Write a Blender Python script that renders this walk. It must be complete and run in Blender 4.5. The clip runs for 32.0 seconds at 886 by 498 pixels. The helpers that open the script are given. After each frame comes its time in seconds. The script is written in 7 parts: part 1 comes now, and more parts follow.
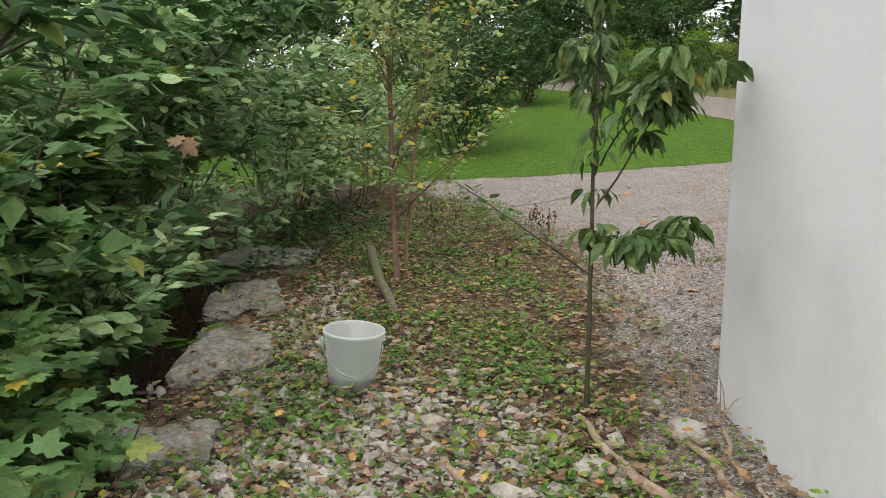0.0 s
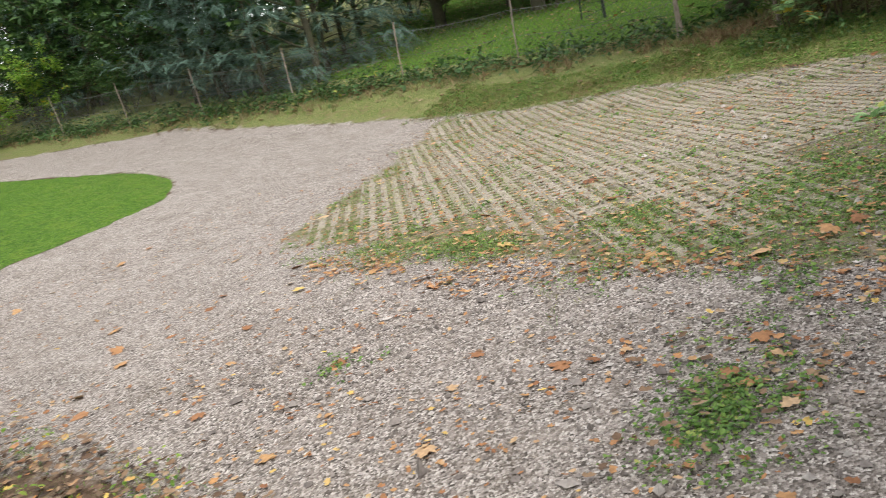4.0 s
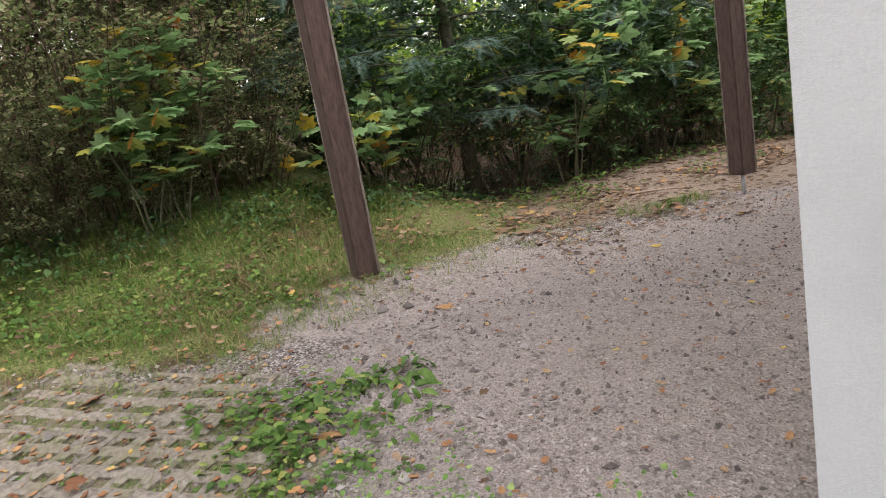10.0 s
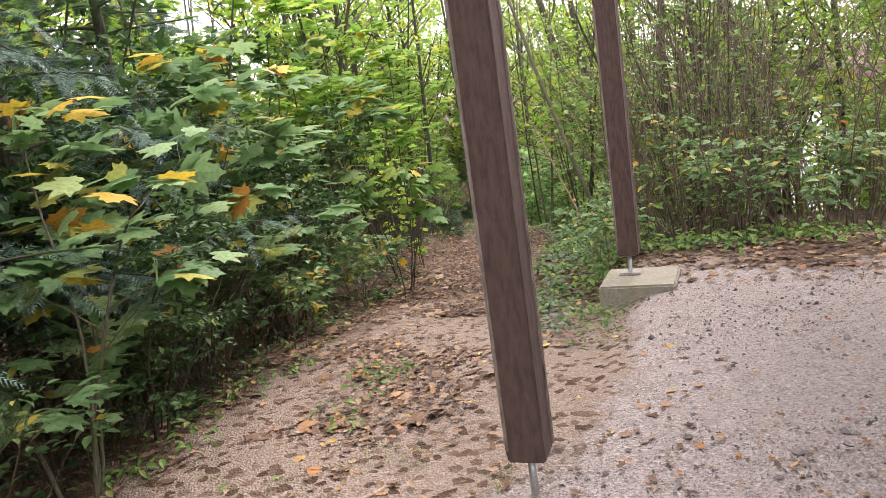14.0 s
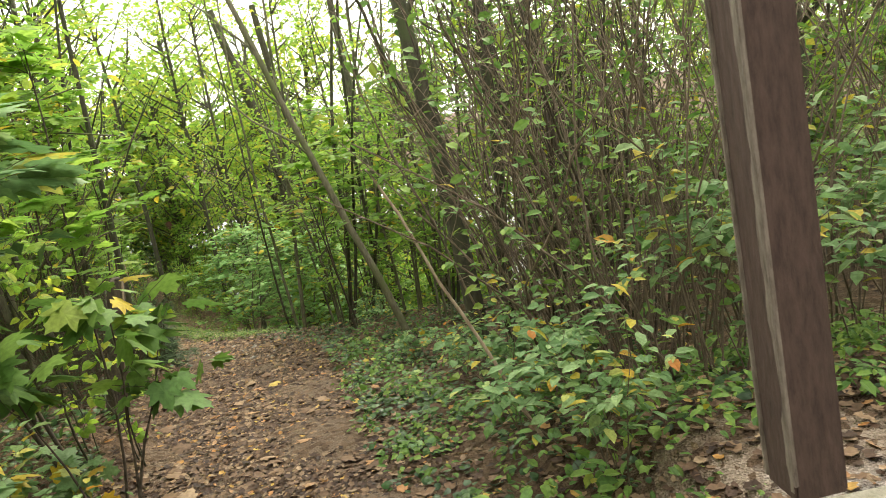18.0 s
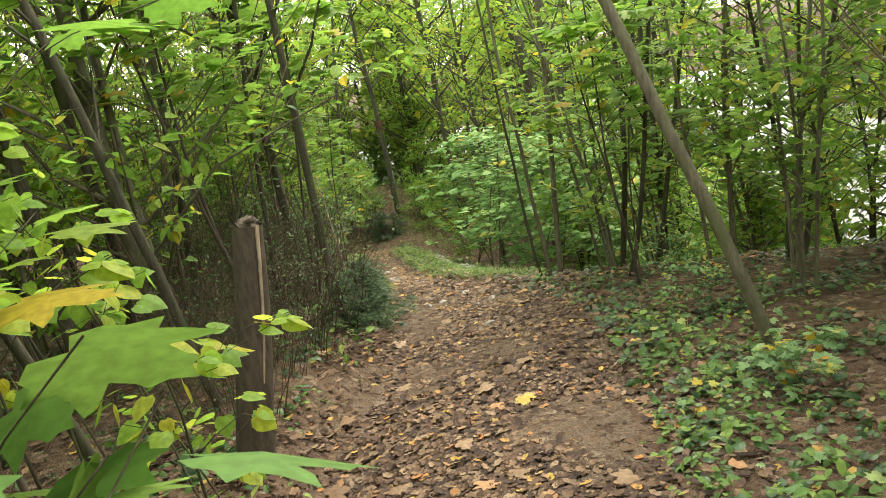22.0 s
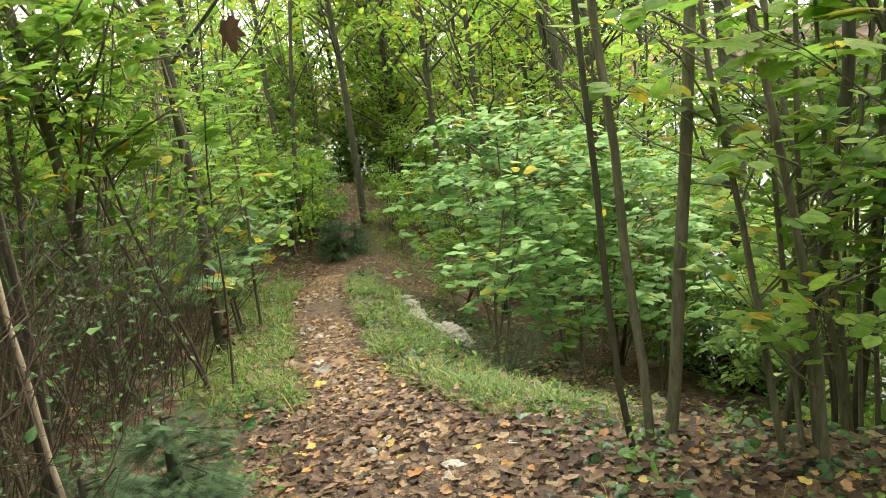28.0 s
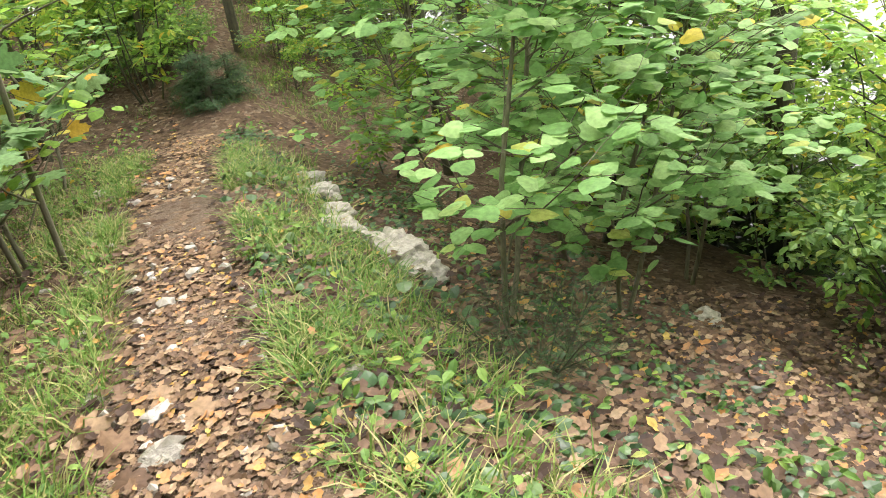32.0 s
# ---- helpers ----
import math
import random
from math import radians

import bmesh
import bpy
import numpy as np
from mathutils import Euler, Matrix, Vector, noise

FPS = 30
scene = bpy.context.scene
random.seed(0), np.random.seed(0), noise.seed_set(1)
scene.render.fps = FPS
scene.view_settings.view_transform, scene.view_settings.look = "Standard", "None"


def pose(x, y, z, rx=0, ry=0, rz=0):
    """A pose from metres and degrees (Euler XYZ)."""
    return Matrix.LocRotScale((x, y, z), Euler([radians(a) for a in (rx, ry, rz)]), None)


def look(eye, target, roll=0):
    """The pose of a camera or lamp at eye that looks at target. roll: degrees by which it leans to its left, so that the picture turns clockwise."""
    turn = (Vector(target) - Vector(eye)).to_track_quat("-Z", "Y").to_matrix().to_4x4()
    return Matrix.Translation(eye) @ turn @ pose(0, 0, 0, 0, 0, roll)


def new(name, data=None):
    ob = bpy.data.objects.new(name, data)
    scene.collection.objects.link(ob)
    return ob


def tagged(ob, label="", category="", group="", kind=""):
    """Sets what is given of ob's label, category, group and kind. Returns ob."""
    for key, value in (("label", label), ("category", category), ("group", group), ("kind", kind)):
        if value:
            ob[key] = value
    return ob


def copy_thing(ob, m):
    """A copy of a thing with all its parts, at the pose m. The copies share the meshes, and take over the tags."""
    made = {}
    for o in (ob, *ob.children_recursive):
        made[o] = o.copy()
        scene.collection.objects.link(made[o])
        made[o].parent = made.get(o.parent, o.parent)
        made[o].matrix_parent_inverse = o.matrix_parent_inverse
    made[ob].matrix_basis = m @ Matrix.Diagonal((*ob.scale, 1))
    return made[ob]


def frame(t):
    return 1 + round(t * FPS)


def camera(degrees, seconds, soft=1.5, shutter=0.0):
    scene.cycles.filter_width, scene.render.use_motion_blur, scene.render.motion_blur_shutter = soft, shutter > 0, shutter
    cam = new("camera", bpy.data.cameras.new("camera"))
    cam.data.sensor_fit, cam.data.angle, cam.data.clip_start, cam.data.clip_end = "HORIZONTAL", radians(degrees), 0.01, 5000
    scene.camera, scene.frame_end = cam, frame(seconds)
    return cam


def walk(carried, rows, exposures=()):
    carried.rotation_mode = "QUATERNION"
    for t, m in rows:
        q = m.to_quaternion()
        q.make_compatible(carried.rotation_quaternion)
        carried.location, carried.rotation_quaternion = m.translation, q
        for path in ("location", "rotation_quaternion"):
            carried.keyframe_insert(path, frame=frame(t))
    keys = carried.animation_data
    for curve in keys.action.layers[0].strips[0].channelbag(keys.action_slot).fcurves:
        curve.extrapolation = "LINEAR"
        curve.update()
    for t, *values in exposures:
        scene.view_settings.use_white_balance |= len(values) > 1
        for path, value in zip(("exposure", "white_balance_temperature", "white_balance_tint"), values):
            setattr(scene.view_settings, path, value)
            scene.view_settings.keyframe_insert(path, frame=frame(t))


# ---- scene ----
cam = camera(59.6, 32.0, soft=0.55, shutter=0.12)
METRES, EYE, TILT, LEAN, TURN = 31.0, 1.322, 0.0, 0.0, 1.4
ROWS = [
    (0.0, 0.0, 0.0, 0.0, -0.03, -10.32, 0.18),
    (0.5, -0.0009, 0.0142, -0.0026, 1.77, -11.14, 0.92),
    (1.0, -0.0049, 0.0298, -0.0032, 4.56, -11.56, 2.42),
    (1.5, -0.01, 0.0489, -0.0021, 2.78, -11.45, 4.8),
    (2.0, -0.0113, 0.0663, -0.0019, -2.39, -10.78, 7.59),
    (2.5, -0.011, 0.0844, -0.0018, -13.44, -10.9, 10.57),
    (3.0, -0.0087, 0.1017, -0.0012, -25.17, -11.57, 12.97),
    (3.5, -0.0056, 0.1183, 0.0003, -36.99, -12.39, 14.0),
    (4.0, 0.0001, 0.1305, 0.0014, -51.58, -13.44, 13.46),
    (4.5, 0.0128, 0.1374, -0.0003, -65.76, -13.82, 11.31),
    (6.5, 0.0767, 0.1548, 0.0022, -90.52, -11.26, 8.7),
    (7.0, 0.0945, 0.1571, 0.0026, -90.79, -11.3, 7.67),
    (7.5, 0.1129, 0.1602, 0.002, -92.73, -12.43, 6.92),
    (8.0, 0.1338, 0.1623, 0.0016, -97.4, -13.21, 7.07),
    (8.5, 0.1531, 0.1627, 0.0022, -103.01, -13.26, 7.69),
    (9.0, 0.1717, 0.164, 0.0029, -107.85, -12.67, 8.34),
    (9.5, 0.189, 0.1634, 0.0023, -111.55, -13.0, 8.75),
    (10.0, 0.2082, 0.1634, 0.0032, -116.21, -13.67, 9.89),
    (10.5, 0.2273, 0.1611, 0.0037, -124.17, -13.64, 10.66),
    (11.0, 0.2449, 0.1562, 0.0044, -132.36, -13.51, 10.86),
    (11.5, 0.2611, 0.1505, 0.006, -139.28, -13.63, 10.69),
    (12.0, 0.277, 0.1415, 0.0065, -143.42, -13.48, 9.65),
    (12.5, 0.2944, 0.1317, 0.0064, -148.4, -13.41, 8.06),
    (13.0, 0.3075, 0.12, 0.0062, -153.36, -12.63, 7.08),
    (13.5, 0.3194, 0.1089, 0.0071, -157.72, -11.47, 7.44),
    (15.5, 0.364, 0.0568, 0.007, -170.49, -11.96, 9.33),
    (16.0, 0.3704, 0.0434, 0.0067, -175.79, -12.08, 9.77),
    (16.5, 0.3756, 0.0269, 0.0067, -179.42, -11.89, 10.98),
    (17.0, 0.3798, 0.0097, 0.0064, -181.67, -11.14, 11.34),
    (17.5, 0.3838, -0.0079, 0.0049, -183.92, -10.23, 11.23),
    (18.0, 0.3862, -0.0273, 0.0025, -185.08, -10.1, 10.92),
    (18.5, 0.3889, -0.0442, 0.0007, -184.26, -10.63, 11.21),
    (19.0, 0.3901, -0.0603, -0.0015, -180.84, -10.55, 11.47),
    (19.5, 0.3918, -0.0757, -0.0029, -177.34, -10.91, 11.15),
    (20.0, 0.3937, -0.0896, -0.0039, -173.69, -11.52, 11.14),
    (20.5, 0.3956, -0.1004, -0.005, -170.89, -12.09, 11.26),
    (21.0, 0.3993, -0.1102, -0.0061, -169.86, -12.97, 11.49),
    (21.5, 0.4026, -0.1209, -0.0074, -168.45, -13.13, 12.01),
    (22.0, 0.4062, -0.133, -0.0087, -167.45, -13.36, 12.31),
    (22.5, 0.4106, -0.1441, -0.0099, -166.64, -13.77, 12.59),
    (23.0, 0.4128, -0.1547, -0.0113, -165.28, -14.19, 12.82),
    (23.5, 0.4156, -0.1633, -0.0118, -164.6, -14.51, 12.9),
    (24.0, 0.4189, -0.1719, -0.0123, -165.13, -15.01, 12.44),
    (24.5, 0.4196, -0.1812, -0.0142, -166.89, -14.99, 11.65),
    (25.0, 0.4215, -0.1914, -0.0153, -169.92, -14.39, 11.04),
    (25.5, 0.424, -0.2044, -0.0162, -171.6, -12.93, 11.03),
    (27.5, 0.4375, -0.2647, -0.0253, -168.3, -10.77, 9.29),
    (28.0, 0.4414, -0.2786, -0.0264, -167.86, -13.63, 7.79),
    (28.5, 0.4457, -0.2942, -0.0275, -169.29, -17.9, 6.18),
    (29.0, 0.4495, -0.308, -0.0291, -172.43, -20.67, 5.98),
    (29.5, 0.4492, -0.3178, -0.0305, -173.58, -21.6, 6.76),
    (30.0, 0.4534, -0.3281, -0.0337, -172.11, -23.19, 6.97),
    (30.5, 0.4586, -0.3402, -0.0367, -170.7, -24.96, 7.38),
    (31.0, 0.4644, -0.353, -0.0393, -171.04, -26.65, 7.75),
    (31.5, 0.4702, -0.365, -0.041, -173.35, -27.75, 8.22),
    (32.0, 0.4746, -0.3801, -0.0426, -176.46, -28.29, 8.27),
]
EXPOSURES = [(0, 0.4, 6500, 10.0), (0.5, 0.75, 6525, 10.0), (1, 1.1, 6550, 10.0), (2, 1.25, 6600, 10.0), (3, 0.88, 6550, 10.0), (4, 0.82, 6500, 10.0), (7, 0.85, 6750, 14.0), (8, 0.85, 6650, 15.0), (9, 0.93, 6550, 16.0), (10, 1.0, 6500, 18.0), (11, 1.25, 6450, 24.0), (12, 1.5, 6500, 24.0), (13, 1.5, 6500, 24.0), (14, 1.52, 6500, 24.0), (16, 1.55, 6600, 22.0), (17, 1.5, 6900, 13.0), (18, 1.45, 7200, 6.0), (20, 1.45, 7250, 6.0), (22, 1.65, 7100, 7.0), (23, 1.8, 7000, 7.0), (24, 1.85, 6900, 7.0), (25, 1.95, 6900, 6.0), (28, 1.8, 6900, 8.0), (29, 1.82, 6750, 10.0), (30, 1.88, 6600, 14.0), (31, 2.14, 6600, 16.0), (32, 2.24, 6600, 16.0)]
walk(cam, [(t, pose(0, 0, EYE, TILT, LEAN, TURN) @ pose(METRES * x, METRES * y, METRES * z, 90 + pitch, roll, yaw)) for t, x, y, z, yaw, pitch, roll in ROWS], EXPOSURES)

# ---- overcast autumn daylight ----
world = bpy.data.worlds.new("sky")
world.use_nodes = True
scene.world = world
wn = world.node_tree
sky = wn.nodes.new("ShaderNodeTexSky")
sky.sky_type, sky.sun_disc = "NISHITA", False
sky.sun_elevation, sky.sun_rotation = radians(48), radians(200)
sky.air_density, sky.dust_density, sky.ozone_density = 1.0, 4.0, 1.0
pale = wn.nodes.new("ShaderNodeMix")
pale.data_type = "RGBA"
pale.inputs["Factor"].default_value = 0.85
pale.inputs["B"].default_value = (9.3, 9.3, 9.3, 1)
wn.links.new(sky.outputs["Color"], pale.inputs["A"])
wn.links.new(pale.outputs["Result"], wn.nodes["Background"].inputs["Color"])
wn.nodes["Background"].inputs["Strength"].default_value = 0.15
sun = new("sun", bpy.data.lights.new("sun", "SUN"))
sun.data.energy, sun.data.angle, sun.data.color = 1.4, radians(30), (1.0, 0.95, 0.88)
sun.matrix_world = look((0, 0, 30), (8.6, 23.6, 0))


# ---- terrain ----
def lerp(v, *pts):
    """Piecewise-linear curve through (position, value) pairs."""
    return np.interp(v, [p[0] for p in pts], [p[1] for p in pts])


def smooth(v, a, b):
    u = np.clip((v - a) / (b - a), 0, 1)
    return u * u * (3 - 2 * u)


def path_x(y):
    """Middle of the woodland path for each y."""
    return lerp(y, (-30, 22.5), (-22, 20.2), (-19.2, 18.7), (-17.9, 18.3), (-16.2, 17.62), (-14.9, 17.0), (-13.6, 16.35), (-13, 16.05), (-12.3, 15.5), (-11.5, 15.0), (-10.5, 14.6), (-9.5, 14.15), (-8, 13.95), (-5.8, 13.45), (-3.3, 12.75), (-1, 12.3), (0.5, 12.1), (3, 11.9))


def ground(x, y):
    """Height of the ground at x, y (arrays)."""
    x, y = np.asarray(x, float), np.asarray(y, float)
    yard = lerp(x, (1.5, -0.2), (7, 0.03), (10.3, 0.08), (11, 0.16), (12.2, 0.3), (13.2, 0.6), (16, 1.15), (30, 3.2), (60, 6))
    yard = yard + lerp(y, (12.5, 0), (22, 0.75), (34, 1.9), (60, 4.5)) * smooth(x + y, 5, 16)
    trail = lerp(y, (-110, -1.0), (-90, -2.5), (-70, -3.4), (-62, -4.6), (-36, -4.8), (-31, -3.6), (-27, -2.2), (-24, -1.85), (-22, -2.0), (-20.5, -2.35), (-19.2, -2.5), (-16.1, -2.0), (-14.4, -1.76), (-13.2, -1.56), (-12, -1.38), (-10, -1.1), (-8, -0.87), (-5.5, -0.57), (-3.8, -0.42), (-2, -0.18), (-1, -0.08), (1, -0.02), (3, 0.0))
    off = x - path_x(y)
    left = 0.22 * np.clip(off - 1.0, 0, 16) * (smooth(-y, 5, 12) - 0.85 * smooth(-y, 16, 24))
    left = left + 0.27 * smooth(off, 0.65, 1.15) * smooth(-y, 4, 6) * (1 - smooth(-y, 8.8, 11))
    slope = 0.45 * np.clip(-off - 0.65, 0, 3.2) + 0.2 * np.clip(-off - 3.85, 0, 12)
    trail = trail + left - slope * smooth(-y, 11, 14.5) * (1 - smooth(-y, 60, 74))
    port = smooth(off, -1.75, -1.15)
    shelf = np.where(x < path_x(y), (1 - port) * smooth(y, -5.5, -3.2), 0)
    trail = trail * (1 - shelf)
    k = smooth(y, 1.5, 4.0)
    z = trail * (1 - k) + yard * k
    z = z + (-0.2 - z) * smooth(-x, -2.0, -1.0) * smooth(-y, -13, -9)
    ditch = smooth(-x, 1.3 + 0.1 * y, 1.5 + 0.1 * y) * smooth(-y, -9.5, -8)
    return z - 1.1 * ditch


def gz(x, y):
    return float(ground(x, y))


# ---- materials ----
def material(name):
    m = bpy.data.materials.new(name)
    m.use_nodes = True
    return m, m.node_tree.nodes, m.node_tree.links, m.node_tree.nodes["Principled BSDF"]


def ramp(nodes, links, source, stops):
    r = nodes.new("ShaderNodeValToRGB")
    e = r.color_ramp.elements
    while len(e) < len(stops):
        e.new(0.5)
    for k, (p, c) in zip(e, stops):
        k.position, k.color = p, (*c, 1)
    links.new(source, r.inputs["Fac"])
    return r.outputs["Color"]


def texture(nodes, links, coords, scale, detail=4, kind="ShaderNodeTexNoise", rough=0.55):
    n = nodes.new(kind)
    n.inputs["Scale"].default_value = scale
    if kind == "ShaderNodeTexNoise":
        n.inputs["Detail"].default_value, n.inputs["Roughness"].default_value = detail, rough
    links.new(coords, n.inputs["Vector"])
    return n


def mix(nodes, links, fac, a, b, blend="MIX"):
    m = nodes.new("ShaderNodeMix")
    m.data_type, m.blend_type = "RGBA", blend
    for socket, value in ((m.inputs["Factor"], fac), (m.inputs["A"], a), (m.inputs["B"], b)):
        if isinstance(value, (int, float)):
            socket.default_value = value
        elif isinstance(value, tuple):
            socket.default_value = (*value, 1)
        else:
            links.new(value, socket)
    return m.outputs["Result"]


def bump(nodes, links, bsdf, height, strength, distance):
    b = nodes.new("ShaderNodeBump")
    b.inputs["Strength"].default_value, b.inputs["Distance"].default_value = strength, distance
    links.new(height, b.inputs["Height"])
    links.new(b.outputs["Normal"], bsdf.inputs["Normal"])


def rough_surface(name, dark, light, scale, rough=0.8, depth=0.004, stain=None, stain_scale=1.5, metal=0.0):
    """Painted, cast or cut surface with grain and large soft stains."""
    m, n, l, b = material(name)
    co = n.new("ShaderNodeTexCoord").outputs["Object"]
    fine, big = texture(n, l, co, scale, 6, rough=0.7), texture(n, l, co, stain_scale, 5, rough=0.65)
    col = ramp(n, l, fine.outputs["Fac"], [(0.3, dark), (0.7, light)])
    if stain:
        fac = ramp(n, l, big.outputs["Fac"], [(0.48, (0, 0, 0)), (0.72, (1, 1, 1))])
        col = mix(n, l, fac, col, stain)
    l.new(col, b.inputs["Base Color"])
    b.inputs["Roughness"].default_value, b.inputs["Metallic"].default_value = rough, metal
    bump(n, l, b, fine.outputs["Fac"], 0.6, depth)
    return m


def leaf_material(name, stops, see_through=0.35, rough=0.55, vein=0.3, gloss=0.3):
    """Leaves that differ one by one; light passes through them."""
    m, n, l, b = material(name)
    rand = n.new("ShaderNodeNewGeometry").outputs["Random Per Island"]
    col = ramp(n, l, rand, stops)
    co = n.new("ShaderNodeTexCoord").outputs["Object"]
    spots = texture(n, l, co, 45, 3)
    patch = ramp(n, l, spots.outputs["Fac"], [(0.35, (1 - vein,) * 3), (0.65, (1, 1, 1))])
    col = mix(n, l, 1.0, col, patch, "MULTIPLY")
    l.new(col, b.inputs["Base Color"])
    b.inputs["Roughness"].default_value, b.inputs["Specular IOR Level"].default_value = rough, gloss
    t = n.new("ShaderNodeBsdfTranslucent")
    l.new(col, t.inputs["Color"])
    s = n.new("ShaderNodeMixShader")
    s.inputs["Fac"].default_value = see_through
    l.new(b.outputs["BSDF"], s.inputs[1])
    l.new(t.outputs["BSDF"], s.inputs[2])
    l.new(s.outputs["Shader"], n["Material Output"].inputs["Surface"])
    return m


def bark_material(name, dark, light, moss=None):
    m, n, l, b = material(name)
    co = n.new("ShaderNodeTexCoord").outputs["Object"]
    st = n.new("ShaderNodeMapping")
    st.inputs["Scale"].default_value = (1, 1, 0.22)
    l.new(co, st.inputs["Vector"])
    grain, big = texture(n, l, st.outputs["Vector"], 40, 6, rough=0.7), texture(n, l, co, 3, 4)
    col = ramp(n, l, grain.outputs["Fac"], [(0.3, dark), (0.7, light)])
    if moss:
        col = mix(n, l, ramp(n, l, big.outputs["Fac"], [(0.5, (0, 0, 0)), (0.65, (1, 1, 1))]), col, moss)
    l.new(col, b.inputs["Base Color"])
    b.inputs["Roughness"].default_value = 0.9
    bump(n, l, b, grain.outputs["Fac"], 0.8, 0.01)
    return m


G1, G2, G3 = (0.09, 0.2, 0.045), (0.155, 0.29, 0.06), (0.25, 0.39, 0.075)
YEL, ORA, BRO = (0.62, 0.46, 0.05), (0.5, 0.2, 0.045), (0.19, 0.095, 0.04)
# Darkened copy of the green leaf: shade is put into its colour.
LEAF_DARK = leaf_material("green leaf with shade in its colour", [(0, (0.035, 0.085, 0.025)), (0.6, (0.065, 0.14, 0.04)), (0.97, (0.11, 0.2, 0.055)), (1.0, (0.3, 0.3, 0.05))], 0.25)
LEAF_MID = leaf_material("green leaf", [(0, G1), (0.5, G2), (0.9, G3), (0.975, (0.3, 0.38, 0.06)), (1.0, YEL)])
LEAF_MAPLE = leaf_material("maple leaf", [(0, (0.12, 0.24, 0.085)), (0.5, (0.21, 0.36, 0.145)), (0.8, (0.32, 0.47, 0.2)), (0.88, (0.5, 0.52, 0.12)), (0.96, YEL), (1.0, ORA)], 0.4)
# Duller copy of the maple leaf; its shadow is mixed into the greens.
LEAF_LOBED = leaf_material("lobed leaf with shade in its colour", [(0, (0.09, 0.19, 0.055)), (0.55, (0.165, 0.31, 0.095)), (0.93, (0.28, 0.41, 0.14)), (0.985, (0.4, 0.42, 0.1)), (1.0, YEL)], 0.35, 0.45, 0.3, 0.5)
# Brightened copy of the green leaf: canopy light is put into its colour.
LEAF_LIGHT = leaf_material("green leaf with light in its colour", [(0, (0.15, 0.3, 0.045)), (0.5, (0.26, 0.46, 0.075)), (0.9, (0.4, 0.56, 0.1)), (1.0, YEL)], 0.62)
LEAF_SHEEN = leaf_material("glossy grey-green leaf", [(0, (0.19, 0.33, 0.14)), (0.6, (0.34, 0.51, 0.23)), (0.95, (0.47, 0.6, 0.29)), (0.985, (0.4, 0.48, 0.14)), (1.0, YEL)], 0.3, 0.5, 0.3, 0.4)
LEAF_MINT = leaf_material("pale mint leaf", [(0, (0.15, 0.32, 0.085)), (0.5, (0.25, 0.46, 0.14)), (0.92, (0.36, 0.55, 0.2)), (0.96, (0.45, 0.5, 0.1)), (1.0, YEL)], 0.45, 0.62)
LEAF_LIME = leaf_material("yellowing leaf", [(0, (0.2, 0.38, 0.055)), (0.55, (0.33, 0.52, 0.075)), (0.9, (0.5, 0.58, 0.08)), (1.0, (0.64, 0.56, 0.07))], 0.64)
LEAF_BIRCH = leaf_material("birch leaf", [(0, (0.24, 0.34, 0.14)), (0.6, (0.35, 0.46, 0.19)), (0.88, (0.46, 0.54, 0.2)), (0.92, (0.65, 0.55, 0.09)), (1.0, YEL)], 0.45)
LEAF_CHERRY = leaf_material("drooping cherry leaf", [(0, (0.06, 0.12, 0.035)), (0.6, (0.12, 0.2, 0.06)), (0.95, (0.2, 0.28, 0.09)), (1.0, (0.34, 0.3, 0.08))], 0.3, 0.5)
LEAF_RUSSET = leaf_material("olive and russet leaf", [(0, (0.12, 0.17, 0.06)), (0.4, (0.24, 0.31, 0.12)), (0.68, (0.4, 0.43, 0.22)), (0.85, (0.33, 0.26, 0.17)), (1.0, (0.25, 0.15, 0.1))], 0.45)
NEEDLE = leaf_material("conifer needle", [(0, (0.055, 0.105, 0.08)), (0.7, (0.105, 0.185, 0.14)), (1.0, (0.19, 0.29, 0.22))], 0.12, 0.55)
NEEDLE_GREEN = leaf_material("green yew needle", [(0, (0.025, 0.06, 0.022)), (0.7, (0.055, 0.115, 0.04)), (1.0, (0.1, 0.17, 0.06))], 0.12, 0.6)
LITTER_PALE = leaf_material("dry tan leaf", [(0, (0.11, 0.064, 0.038)), (0.3, (0.19, 0.115, 0.066)), (0.6, (0.28, 0.18, 0.105)), (0.85, (0.38, 0.27, 0.17)), (0.95, (0.45, 0.22, 0.09)), (1.0, (0.55, 0.4, 0.1))], 0.1, 0.7)
LITTER_RUST = leaf_material("orange fallen leaf", [(0, (0.2, 0.085, 0.04)), (0.4, (0.36, 0.17, 0.075)), (0.7, (0.47, 0.27, 0.12)), (0.9, (0.5, 0.34, 0.2)), (1.0, (0.6, 0.42, 0.1))], 0.12, 0.7)
LITTER = leaf_material("fallen leaf", [(0, (0.036, 0.02, 0.014)), (0.35, (0.075, 0.042, 0.026)), (0.6, (0.125, 0.073, 0.044)), (0.8, (0.2, 0.125, 0.076)), (0.93, (0.3, 0.215, 0.135)), (0.97, (0.42, 0.19, 0.06)), (1.0, (0.5, 0.36, 0.08))], 0.08, 0.7)
HERB = leaf_material("low weed leaf", [(0, (0.07, 0.15, 0.03)), (0.5, (0.13, 0.25, 0.05)), (0.9, (0.24, 0.37, 0.08)), (1.0, (0.4, 0.42, 0.12))], 0.35)
NETTLE = leaf_material("nettle leaf", [(0, (0.12, 0.25, 0.05)), (0.6, (0.24, 0.42, 0.1)), (1.0, (0.4, 0.54, 0.17))], 0.35)
IVY = leaf_material("ivy leaf", [(0, (0.025, 0.06, 0.02)), (0.6, (0.05, 0.115, 0.035)), (1.0, (0.12, 0.2, 0.06))], 0.15, 0.35)
